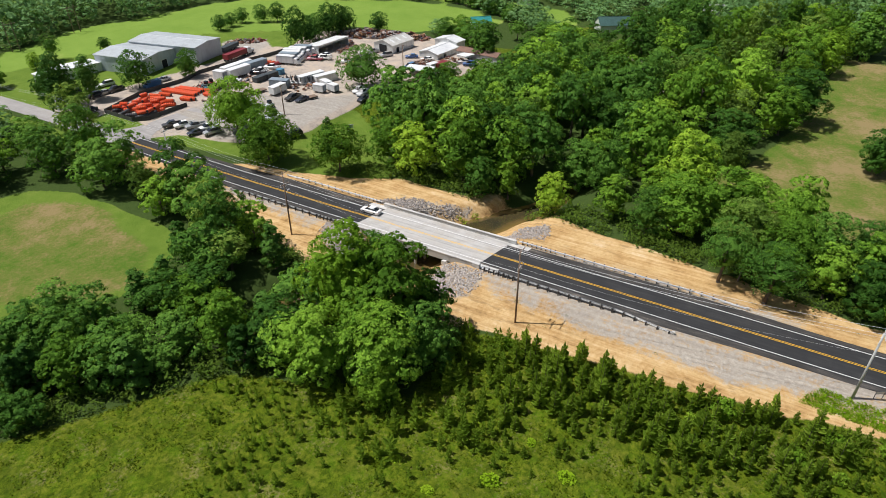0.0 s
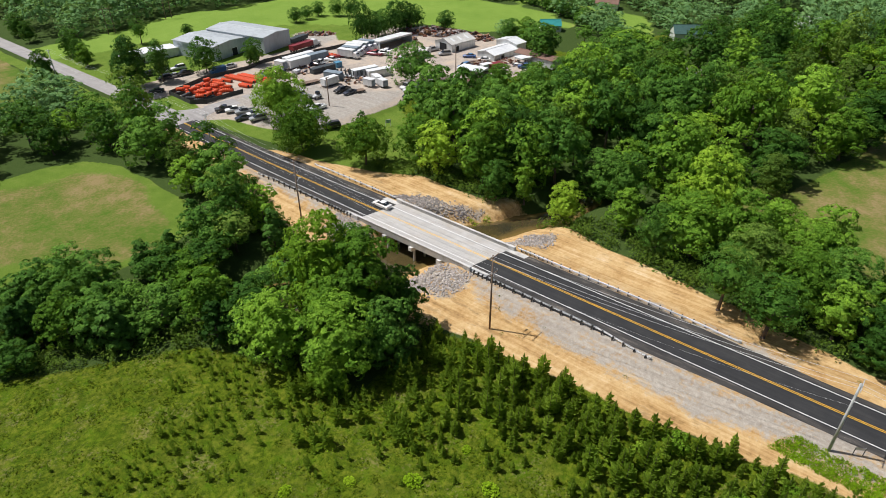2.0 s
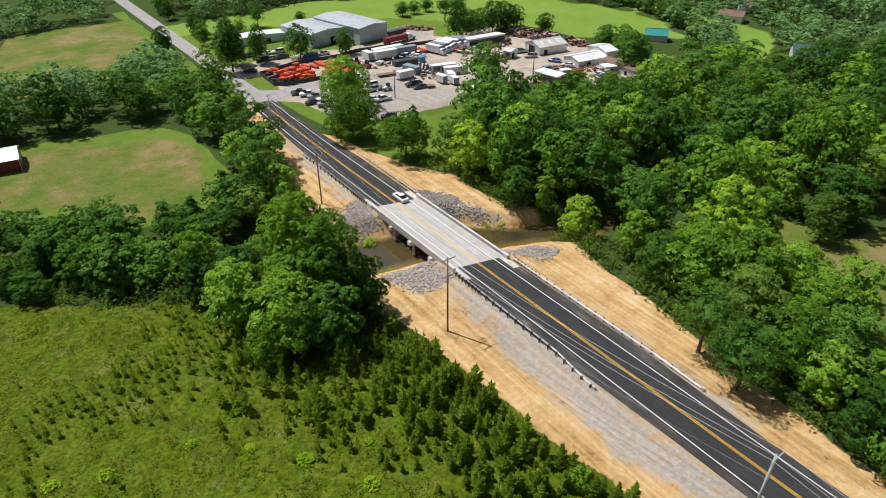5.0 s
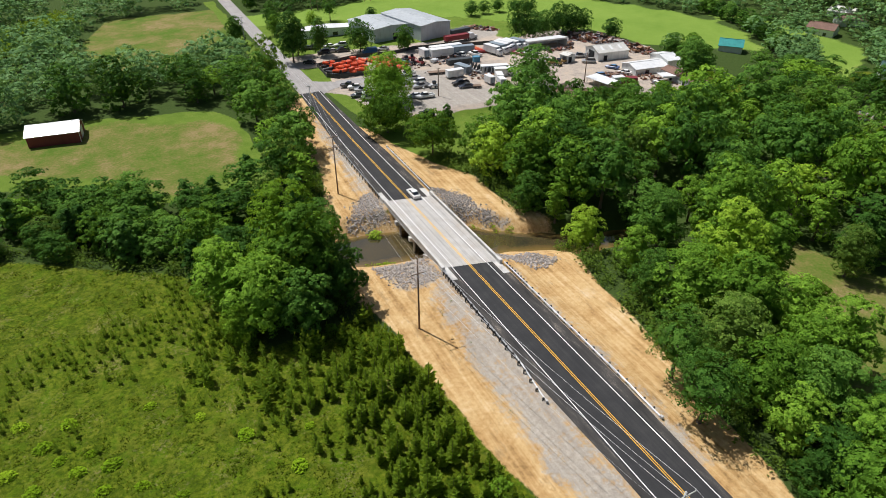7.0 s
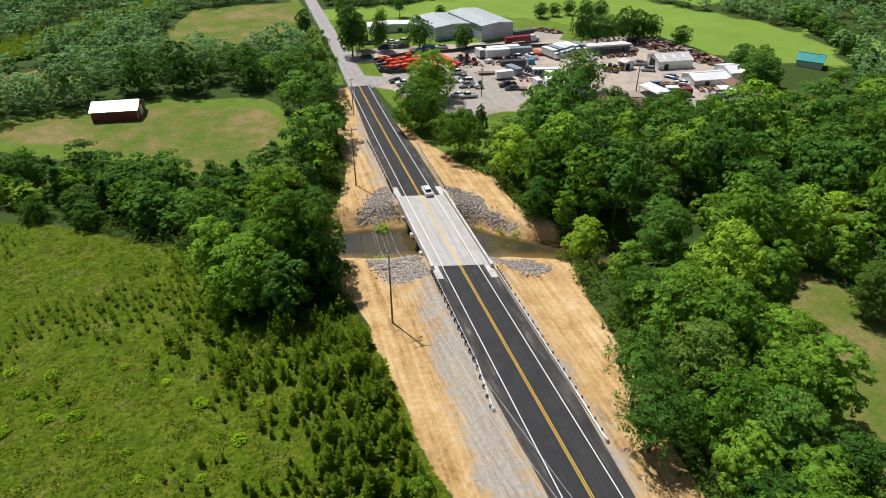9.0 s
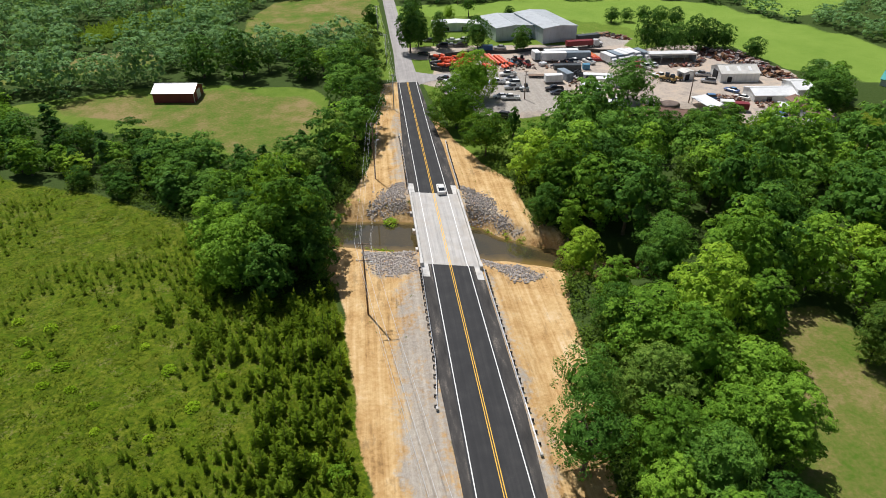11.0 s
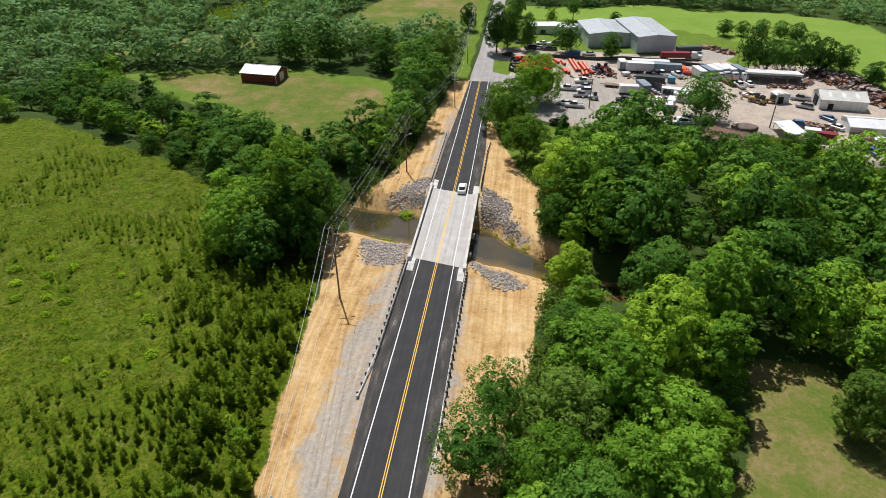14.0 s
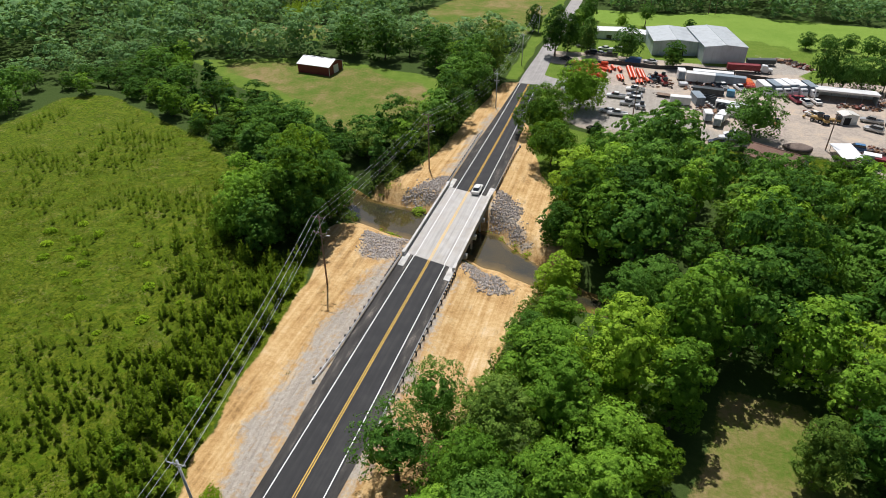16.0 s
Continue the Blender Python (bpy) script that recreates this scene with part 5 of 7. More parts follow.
box_unit("box_trailer", "white box trailer beside the carport", 87.6, 51.2, 75, 3.6, 2.2, 2.0, BOX_WHITE, 0.5, 1)


def dump_trailer(x, y, turn):
    ob = thing("dump_trailer", "long dark red dump trailer with ribbed sides", "trailer", at_ground(x, y, turn, 0.02))
    bm = bmesh.new()
    for s in (-1, 1):
        add_box(bm, s * 1.15, 0, 1.75, 0.12, 10.0, 1.7, 0.03)
        for k in range(11):
            add_box(bm, s * 1.24, -4.7 + k * 0.94, 1.75, 0.1, 0.14, 1.6)
        add_box(bm, 0, s * 4.95, 1.75, 2.2, 0.12, 1.7, 0.03)
    add_box(bm, 0, 0, 0.95, 2.3, 9.9, 0.16)
    part("tub", bm, BOX_RED, ob)
    bm = bmesh.new()
    add_box(bm, 0, 0, 2.5, 2.1, 9.6, 0.06)
    part("tarpaulin", bm, BOX_RED, ob)
    bm = bmesh.new()
    shell(bm, [(5.6, 1.0, 0.5, 2.5), (5.9, 1.05, 0.45, 2.7), (7.2, 1.05, 0.45, 2.5), (7.5, 1.0, 0.45, 1.7), (8.9, 0.9, 0.5, 1.5)], 1.3)
    part("cab", bm, CAR_WHITE, ob, "white tractor cab")
    bm = bmesh.new()
    add_box(bm, 0, 0.5, 0.75, 0.9, 11.5, 0.24)
    part("chassis", bm, FRAME_DARK, ob)
    add_wheels(ob, [(s * 1.0, yy) for s in (-1, 1) for yy in (-4.2, -3.1, 4.2, 5.2, 8.0)], 1.4)


dump_trailer(65.6, 118.3, -86)
dump_trailer_two = box_unit("flatbed", "dark flatbed trailer with crates at the dock", 72.0, 128.0, 100, 9.0, 2.3, 1.3, BOX_DARK, 0.7, 3, False)


def flat_trailer(x, y, turn, length, label):
    ob = thing("flat_trailer", label, "trailer", at_ground(x, y, turn, 0.02))
    bm = bmesh.new()
    for k in range(5):
        add_box(bm, -0.88 + k * 0.44, 0, 0.72, 0.42, length, 0.07)
    part("deck", bm, POLE_WOOD, ob, "worn plank deck")
    bm = bmesh.new()
    for s in (-1, 1):
        add_box(bm, s * 0.95, 0, 0.6, 0.12, length, 0.18)
    for s in (-1, 1):
        add_tube(bm, (s * 0.8, length / 2, 0.6), (0, length / 2 + 1.4, 0.55), 0.06, sides=5)
    part("frame", bm, FRAME_DARK, ob)
    add_wheels(ob, [(s * 1.0, yy) for s in (-1, 1) for yy in (-0.9, 0.0)], 0.9)


flat_trailer(42.2, 86.2, 78, 6.5, "empty plank-decked flat trailer on the yard")
flat_trailer(47.0, 68.4, 70, 2.6, "short flat utility trailer with tools")
flat_trailer(90.0, 59.0, 80, 7.0, "flat trailer loaded with pipes beside the carport")
flat_trailer(54.6, 110.5, 86, 8.0, "long flat trailer near the fence")


def sign_trailers():
    """A row of small wheeled signal boards, all alike."""
    first = None
    for k in range(14):
        m = at_ground(52.6 + (k % 7) * 0.62 + (k // 7) * 1.6, 84.6 - (k % 7) * 1.25, 30 + 6 * (k % 3), 0.02)
        if first is None:
            first = tagged(new("signal_board"), "small dark wheeled signal board in a row", "signal board", "signal boards")
            bm = bmesh.new()
            add_box(bm, 0, 0, 1.75, 1.9, 0.16, 1.35, 0.02)
            part("board", bm, BOX_DARK, first)
            bm = bmesh.new()
            add_box(bm, 0, 0.1, 0.55, 1.1, 1.2, 0.3, 0.03)
            add_tube(bm, (0, 0.1, 0.5), (0, 0.1, 1.6), 0.06, sides=6)
            part("carriage", bm, BOX_WHITE, first)
            add_wheels(first, [(-0.62, 0.1), (0.62, 0.1)], 0.7)
            first.matrix_basis = m
        else:
            copy_thing(first, m)


sign_trailers()


def drum_stack(x, y, turn, length, material, label, rise=0.0):
    """Traffic drums nested into one long ribbed roll that lies on the ground."""
    ob = thing("drum_stack", label, "drum stack", at_ground(x, y, turn, 0.0), "drum stacks")
    bm = bmesh.new()
    rings = []
    n = max(4, int(length / 0.26))
    for i in range(n + 1):
        yy = -length / 2 + length * i / n
        r = 0.50 if i % 2 else 0.60
        if i in (0, n):
            r = 0.36
        rings.append([(r * math.cos(a), yy, 0.58 + rise + r * math.sin(a)) for a in np.linspace(0, 2 * math.pi, 12, endpoint=False)])
    add_loft(bm, rings)
    part("drum_roll", bm, material, ob)
    bm = bmesh.new()
    for s in (-1, 1):
        add_tube(bm, (0, s * (length / 2 - 0.02), 0.58 + rise), (0, s * (length / 2 + 0.06), 0.58 + rise), 0.40, sides=12)
    part("collar", bm, DRUM_BLACK, ob)
    return ob


dr = np.random.default_rng(5)
for x, y, turn, length in [(30.2, 106.2, 9, 12.5), (31.4, 106.0, 9, 12.0), (33.2, 105.4, 10, 9.5), (34.4, 105.2, 10, 9.0), (27.0, 108.2, 15, 4.0), (28.2, 99.2, 10, 4.5), (27.2, 99.6, 14, 3.6), (33.0, 96.8, 6, 3.2), (34.2, 97.2, 4, 3.0), (36.0, 99.4, 20, 3.2), (24.8, 109.8, 20, 4.0), (23.6, 107.6, 18, 4.4)]:
    drum_stack(x, y, turn, length, DRUM, "long roll of nested orange traffic drums")
for row in range(5):
    for k in range(4):
        x = 11.4 + row * 2.5 + dr.uniform(-0.4, 0.4)
        y = 99.2 + k * 3.4 + row * 0.25 + dr.uniform(-0.5, 0.5)
        if inside(np.array(x), np.array(y), [(9.5, 97), (9.2, 111), (24, 116), (25, 97)]) > 0.3:
            mat = DRUM_BLACK if row == 0 or (row == 1 and k == 0) or dr.random() < 0.12 else DRUM
            drum_stack(x, y, 70 + dr.uniform(-38, 38), 2.4 + dr.uniform(0, 2.0), mat, "roll of nested orange traffic drums in the fenced pen" if mat is DRUM else "roll of nested black drums in the fenced pen")
            if dr.random() < 0.6:
                drum_stack(x + 0.5, y + 0.3, 70 + dr.uniform(-45, 45), 2.4, DRUM, "roll of orange drums on top of another", 0.9)
for k in range(5):
    drum_stack(65.0 + k * 0.2, 108.6 - k * 1.5, 82, 4.4, DRUM_PALE if k < 3 else DRUM, "roll of light orange barrels by the fence")
drum_stack(67.3, 100.6, 80, 4.8, CAR_RED, "long dark pink tank roll by the fence")


def machine(x, y, turn, material, label, size=1.0):
    """A small yard machine: body, cab, boom and wheels."""
    ob = thing("yard_machine", label, "machine", at_ground(x, y, turn, 0.02) @ Matrix.Scale(size, 4))
    bm = bmesh.new()
    add_box(bm, 0, -0.4, 0.95, 1.3, 2.2, 0.7, 0.12)
    add_box(bm, 0, 0.9, 0.85, 0.9, 1.0, 0.45, 0.08)
    part("body", bm, material, ob)
    bm = bmesh.new()
    add_box(bm, 0, -0.5, 1.75, 1.05, 1.1, 0.9, 0.1)
    part("cab", bm, GLASS, ob)
    bm = bmesh.new()
    add_tube(bm, (0.35, 0.8, 1.0), (0.35, 2.2, 1.7), 0.10, sides=6)
    add_tube(bm, (0.35, 2.2, 1.7), (0.35, 2.9, 0.5), 0.08, sides=6)
    add_box(bm, 0.35, 2.95, 0.35, 0.9, 0.4, 0.4, 0.05)
    part("boom", bm, material, ob)
    add_wheels(ob, [(s * 0.75, yy) for s in (-1, 1) for yy in (-1.0, 0.8)], 1.2)


for x, y, t, m, s, lab in [(41.0, 97.8, 20, CAR_RED, 1.1, "red tractor with loader on the yard"), (40.2, 103.6, 70, CAR_RED, 1.0, "dark red machine beside the fence"), (38.2, 103.4, 10, BOX_DARK, 1.0, "dark machine beside the drums"), (37.2, 100.8, 40, BOX_BLUE, 0.9, "blue machine beside the drums"), (38.6, 99.0, 110, BOX_DARK, 0.9, "dark machine beside the drums"),
                           (80.8, 77.4, 60, YELLOW_IRON, 1.2, "dusty yellow loader on the bare yard"), (82.4, 76.4, 10, YELLOW_IRON, 1.1, "dusty yellow machine on the bare yard"), (85.0, 77.2, 80, YELLOW_IRON, 1.0, "dusty yellow machine by the small shed"), (69.5, 71.0, 15, YELLOW_IRON, 1.0, "small yellow machine on the yard"), (34.6, 74.0, 85, CAR_WHITE, 1.0, "white utility machine with folded boom")]:
    machine(x, y, t, m, lab, s)
bm = bmesh.new()
for k in range(2):
    add_tube(bm, (-1.2, k * 1.1, 0.7), (1.2, k * 1.1, 0.7), 0.55, sides=14)
solid("storage_tank", bm, BOX_WHITE, "pair of white horizontal storage tanks", "tank", at=at_ground(46.8, 97.6, 20, 0.0))


def scrap_heap(seed, outline, count, label, size=1.0, high=1.6):
    """A heap of bent sheet, beams and boxes of scrap: one mass."""
    r = np.random.default_rng(seed)
    xs, ys = [p[0] for p in outline], [p[1] for p in outline]
    bm = bmesh.new()
    n = 0
    while n < count:
        x, y = r.uniform(min(xs), max(xs)), r.uniform(min(ys), max(ys))
        d = float(inside(np.array(x), np.array(y), outline))
        if d < 0.2:
            continue
        z = 1.55 + r.random() ** 1.3 * min(high, d * 0.8) + 0.1
        sx, sy, sz = (r.uniform(0.4, 2.2) * size, r.uniform(0.3, 1.2) * size, r.uniform(0.15, 0.8) * size)
        v = bmesh.ops.create_cube(bm, size=1.0)["verts"]
        for q in v:
            q.co += Vector((r.uniform(-0.15, 0.15), r.uniform(-0.15, 0.15), r.uniform(-0.15, 0.15)))
        m = Matrix.Translation((x, y, z)) @ Euler((r.uniform(-0.5, 0.5), r.uniform(-0.5, 0.5), r.uniform(0, 6.3))).to_matrix().to_4x4() @ Matrix.Diagonal((sx, sy, sz, 1))
        bmesh.ops.transform(bm, matrix=m, verts=v)
        n += 1
    solid("scrap_heap", bm, SCRAP, label, "scrap heap", "stuff")


scrap_heap(31, [(107, 112), (112, 108), (121, 99), (123, 72), (118, 72), (112, 80), (112, 88), (104, 104)], 420, "heap of rusty scrap metal along the yard's far edge", 1.1, 1.8)
scrap_heap(32, [(88, 90), (99, 90), (104, 96), (104, 101), (100, 102), (99.6, 94), (88, 93)], 150, "litter of scrap before the open shed", 0.7, 0.9)
scrap_heap(33, [(86, 57), (95, 55), (97, 59), (90, 62)], 70, "pile of grey pipes and scrap by the carport", 0.8, 0.9)
scrap_heap(34, [(97, 43), (104, 42), (104, 56), (98, 55)], 70, "scattered scrap and parts before the long shed", 0.6, 0.7)
scrap_heap(35, [(113, -19), (119, -22), (130, -6), (131, 2), (125, 2)], 160, "heap of pale scrap in a forest clearing", 1.0, 1.6)
scrap_heap(38, [(49, 75), (53, 72), (66, 73), (66, 82), (58, 88), (50, 88)], 90, "clutter of pallets, barricades and pale parts on the yard", 0.7, 0.8)
scrap_heap(39, [(46, 94), (60, 95), (62, 108), (48, 109)], 60, "clutter of crates and barricades between containers", 0.7, 0.9)
scrap_heap(40, [(27, 94), (44, 94), (44, 104), (36, 108), (35, 98)], 60, "litter of machine parts beside the drums", 0.7, 0.9)
scrap_heap(36, [(70, 131), (80, 136), (87, 130), (89, 125), (86, 124), (80, 132)], 90, "row of dark crates and pallets at the dock", 1.0, 1.3)
scrap_heap(37, [(78, 84), (84, 78), (86, 79), (80, 86)], 40, "brown timber and parts on the bare yard", 0.6, 0.6)
bm = bmesh.new()
rings = []
for z, r in ((0, 4.6), (0.7, 3.2), (1.3, 1.6), (1.6, 0.4)):
    rings.append([(r * (1 + 0.12 * math.sin(3 * a + z)) * math.cos(a), 0.75 * r * math.sin(a), z) for a in np.linspace(0, 6.283, 18, endpoint=False)])
add_loft(bm, rings)
solid("gravel_mound", bm, plain("brown_gravel", (0.20, 0.15, 0.125), 0.95, 0, 0.3, 2.0, bump=0.8), "low heap of dark gravel at the yard's edge", "gravel heap", at=at_ground(73.5, 57.5, 0, -0.1) @ Matrix.Scale(0.8, 4), smooth=True)


# ---------- fence round the drum pen and the yard's back ----------
def screen_fence(points, label, high=1.2):
    ob = thing("fence", label, "fence")
    for (x0, y0), (x1, y1) in zip(points, points[1:]):
        n = max(1, round(math.hypot(x1 - x0, y1 - y0) / 3.0))
        for k in range(n):
            a, b = (x0 + (x1 - x0) * k / n, y0 + (y1 - y0) * k / n), (x0 + (x1 - x0) * (k + 1) / n, y0 + (y1 - y0) * (k + 1) / n)
            za = float(land_z(*a))
            bm = bmesh.new()
            add_box(bm, (a[0] + b[0]) / 2, (a[1] + b[1]) / 2, za + high / 2, math.dist(a, b) - 0.08, 0.06, high, 0.0, math.atan2(b[1] - a[1], b[0] - a[0]))
            part("panel", bm, FENCE_DARK, ob)
            bm = bmesh.new()
            add_tube(bm, (a[0], a[1], za - 0.3), (a[0], a[1], za + high + 0.15), 0.06, sides=6)
            part("post", bm, FRAME_DARK, ob)
    return ob


screen_fence([(24, 95.5), (12.2, 96.4), (8.9, 99.8), (9.3, 112.0), (24, 115.5), (39, 114.0), (47.5, 116.2), (63, 114.2)], "dark screened fence round the pen of orange drums")
screen_fence([(63, 112.6), (73, 110.2), (84, 109.0)], "dark screened fence along the yard's back")

# a notice board on the lawn
sign = thing("notice_board", "small blue and white notice board on posts on the lawn", "sign", at_ground(35.7, 45.9, -30))
for x in (-0.7, 0.7):
    bm = bmesh.new()
    add_box(bm, x, 0, 0.9, 0.1, 0.1, 2.2)
    part("post", bm, TRIM_WHITE, sign)
bm = bmesh.new()
add_box(bm, 0, 0, 1.55, 1.5, 0.08, 1.0, 0.02)
part("panel", bm, TRIM_WHITE, sign)
for k, w in enumerate((1.1, 0.8, 1.0)):
    bm = bmesh.new()
    add_box(bm, 0, -0.05, 1.85 - 0.28 * k, w, 0.03, 0.14)
    part("text_bar", bm, BOX_BLUE, sign)


# a small two-legged marker beside the roadside pole
marker = thing("road_marker", "small grey road marker on two thin posts beside the pole", "sign", at_ground(-6.25, -77.0, -60))
for x in (-0.6, 0.6):
    bm = bmesh.new()
    add_box(bm, x, 0, 0.55, 0.07, 0.07, 1.5)
    part("post", bm, FRAME_DARK, marker)
bm = bmesh.new()
add_box(bm, 0, 0, 1.15, 1.3, 0.05, 0.45, 0.01)
part("panel", bm, RIM, marker)


# ---------- trees ----------
def crown_cards(r, height, radius, base, lobes, leaves, size, droop=0.25, squash=1.0, cone=0.0, fat=1.0, stray=0.15):
    """Leaf quads of a broad-leaved crown: rounded lobes set round a dome, with leaves thick on the outside of each."""
    out = []
    mid, tall = (height + base) / 2, (height - base) / 2
    lob = []
    swing = r.random() * 6.283
    for k in range(lobes):
        u = 1 - 1.92 * (k + 0.5) / lobes
        a = swing + k * 2.39996 + r.uniform(-0.35, 0.35)
        ring = max(0.0, 1 - u * u) ** (0.62 if u > 0 else 0.34)
        reach = 0.58 + 0.24 * r.random()
        shrink = 1 - cone * (u + 1) / 2
        c = np.array([math.cos(a) * ring * radius * reach * shrink, math.sin(a) * ring * radius * reach * shrink * squash, mid + u * tall * (0.76 + 0.16 * r.random())])
        lob.append((c, radius * fat * (0.23 + 0.13 * r.random()) * (1 - 0.4 * cone * (u + 1) / 2)))
    weight = np.array([s * s for _, s in lob])
    share = np.maximum(4, (leaves * 0.9 * weight / weight.sum()).astype(int))
    middle = np.array([0, 0, mid - 0.4 * tall])
    lob.append((np.array([0, 0, mid - 0.1 * tall]), radius * 0.6))
    share = np.append(share, int(leaves * 0.1))
    for (c, s), k in zip(lob, share):
        away = (c - middle) / (np.linalg.norm(c - middle) + 1e-6)

        def outward(m):
            d = r.normal(size=(m, 3))
            d /= np.linalg.norm(d, axis=1)[:, None]
            d = d + away * 0.65 + np.array([0, 0, 0.30])
            return d / np.linalg.norm(d, axis=1)[:, None]

        # leaves gather in small domed sprays, with dark gaps between them
        per = 16 if leaves > 4000 else 10 if leaves > 1200 else 6
        m = max(4, k // per)
        face = outward(m)
        heart = c + face * (s * (0.74 + 0.30 * r.random(m)))[:, None] * np.array([1.05, 1.05, 0.9])
        pick = r.integers(m, size=k)
        u = r.normal(size=(k, 3))
        u /= np.linalg.norm(u, axis=1)[:, None]
        d = u + face[pick] * 0.75 + np.array([0, 0, 0.35])
        d /= np.linalg.norm(d, axis=1)[:, None]
        puff = min(1.25, 1.35 * s / math.sqrt(m)) * (0.75 + 0.5 * r.random(m))
        p = heart[pick] + d * (puff[pick] * (0.8 + 0.3 * r.random(k)))[:, None] * np.array([1.1, 1.1, 0.8])
        nrm = d * 0.8 + face[pick] * 0.35 + r.normal(size=(k, 3)) * stray
        nrm /= np.linalg.norm(nrm, axis=1)[:, None]
        side = np.cross(nrm, r.normal(size=(k, 3)))
        side /= np.linalg.norm(side, axis=1)[:, None] + 1e-9
        fwd = np.cross(side, nrm)
        h = (size * (0.55 + 0.9 * r.random(k)))[:, None]
        dip = nrm * h * droop
        out.append(np.stack([p - fwd * h * 0.6, p + side * h * 0.48 - dip, p + fwd * h * 0.7 - dip * 0.6, p - side * h * 0.48 - dip], 1))
    # coarse inner leaves that close the crown
    m = max(24, leaves // 20)
    d = r.normal(size=(m, 3))
    d /= np.linalg.norm(d, axis=1)[:, None]
    p = d * (0.42 + 0.34 * r.random(m))[:, None] * np.array([radius * (1 - 0.5 * cone), radius * (1 - 0.5 * cone) * squash, tall]) + np.array([0, 0, mid - 0.12 * tall * (1 + cone)])
    side = np.cross(d, r.normal(size=(m, 3)))
    side /= np.linalg.norm(side, axis=1)[:, None] + 1e-9
    fwd = np.cross(side, d)
    h = (radius * (0.10 + 0.07 * r.random(m)))[:, None]
    out.append(np.stack([p - fwd * h, p + side * h, p + fwd * h, p - side * h], 1))
    return np.concatenate(out)


def trunk_bm(r, height, base, girth, radius):
    bm = bmesh.new()
    top = base + (height - base) * 0.55
    lean = Vector(((r.random() - 0.5) * 0.8, (r.random() - 0.5) * 0.8, 0))
    add_tube(bm, (0, 0, -0.6), (0, 0, 0.5), girth * 1.35, girth, 9)
    add_tube(bm, (0, 0, 0.45), Vector((0, 0, base)) + lean * 0.5, girth, girth * 0.75, 9)
    add_tube(bm, Vector((0, 0, base - 0.1)) + lean * 0.5, Vector((0, 0, top)) + lean, girth * 0.75, girth * 0.22, 7)
    for k in range(7):
        a = k * 2.4 + r.random()
        s = 0.15 + 0.75 * k / 7
        q = Vector((0, 0, base)).lerp(Vector((0, 0, top)), s) + lean * (0.5 + 0.5 * s)
        e = q + Vector((math.cos(a) * radius * 0.6, math.sin(a) * radius * 0.6, radius * (0.35 + 0.3 * r.random())))
        add_tube(bm, q, e, girth * 0.34, girth * 0.08, 5)
    return bm


TREES = {}


def tree_kind(key, seed, height, radius, base, lobes, leaves, size, leaf, **more):
    """The meshes of one kind of tree: trunk and crown."""
    r = np.random.default_rng(seed)
    crown = quads_mesh("crown", crown_cards(r, height, radius, base, lobes, leaves, size, **more), [leaf])
    trunk = as_mesh("trunk", trunk_bm(r, height, base, 0.021 * height + 0.04, radius), BARK, True)
    TREES[key] = (trunk, crown, height, radius)


def plant_tree(key, x, y, height, wide=1.0, label="broad-leaved tree in full green leaf", category="tree", group="", rnd=None):
    trunk, crown, h, rad = TREES[key]
    s = height / h
    ob = tagged(new("tree"), label, category, group)
    ob.matrix_basis = pose(x, y, float(land_z(x, y)) - 0.1, 0, 0, (rnd or rng).random() * 360) @ Matrix.Diagonal((s * wide, s * wide, s, 1))
    for name, me in (("trunk", trunk), ("crown", crown)):
        o = new(name, me)
        o.parent = ob
    return ob


SHAPES = [(15, 4.6, LEAF_A), (16, 5.4, LEAF_B), (14, 4.9, LEAF_C), (17, 5.0, LEAF_D), (12, 4.8, LEAF_B), (17, 4.3, LEAF_A), (13, 5.4, LEAF_A)]
for i, (h, w, leaf) in enumerate(SHAPES):
    tree_kind(f"near{i}", 20 + i, h, w, h * 0.06, 15 + 3 * (i % 4), 7200, 0.31, leaf, fat=1.36, stray=0.14)
    tree_kind(f"mid{i}", 40 + i, h, w, h * 0.05, 14 + 3 * (i % 4), 2500, 0.50, leaf, fat=1.36, stray=0.12)
tree_kind("open", 61, 12, 7.4, 1.8, 26, 9000, 0.35, LEAF_A, fat=1.4, stray=0.14)
tree_kind("lawn", 68, 9, 5.2, 2.4, 18, 5200, 0.30, LEAF_A, fat=1.35, stray=0.14)
tree_kind("dense", 67, 10, 5.4, 0.9, 18, 3600, 0.34, LEAF_DARK, fat=1.45, stray=0.18)
tree_kind("airy", 62, 12, 4.2, 3.0, 26, 3600, 0.18, LEAF_B)
tree_kind("conifer", 63, 9, 2.4, 0.6, 26, 3200, 0.30, LEAF_DARK, cone=0.75, fat=1.3)
tree_kind("big_conifer", 64, 16, 5.4, 2.0, 40, 4200, 0.44, LEAF_DARK, cone=0.45, fat=1.25)
tree_kind("cedar", 65, 9, 2.4, 0.5, 22, 1300, 0.42, LEAF_DARK, cone=0.6)
tree_kind("shrub", 66, 3.0, 1.9, 0.3, 16, 620, 0.30, LEAF_C)

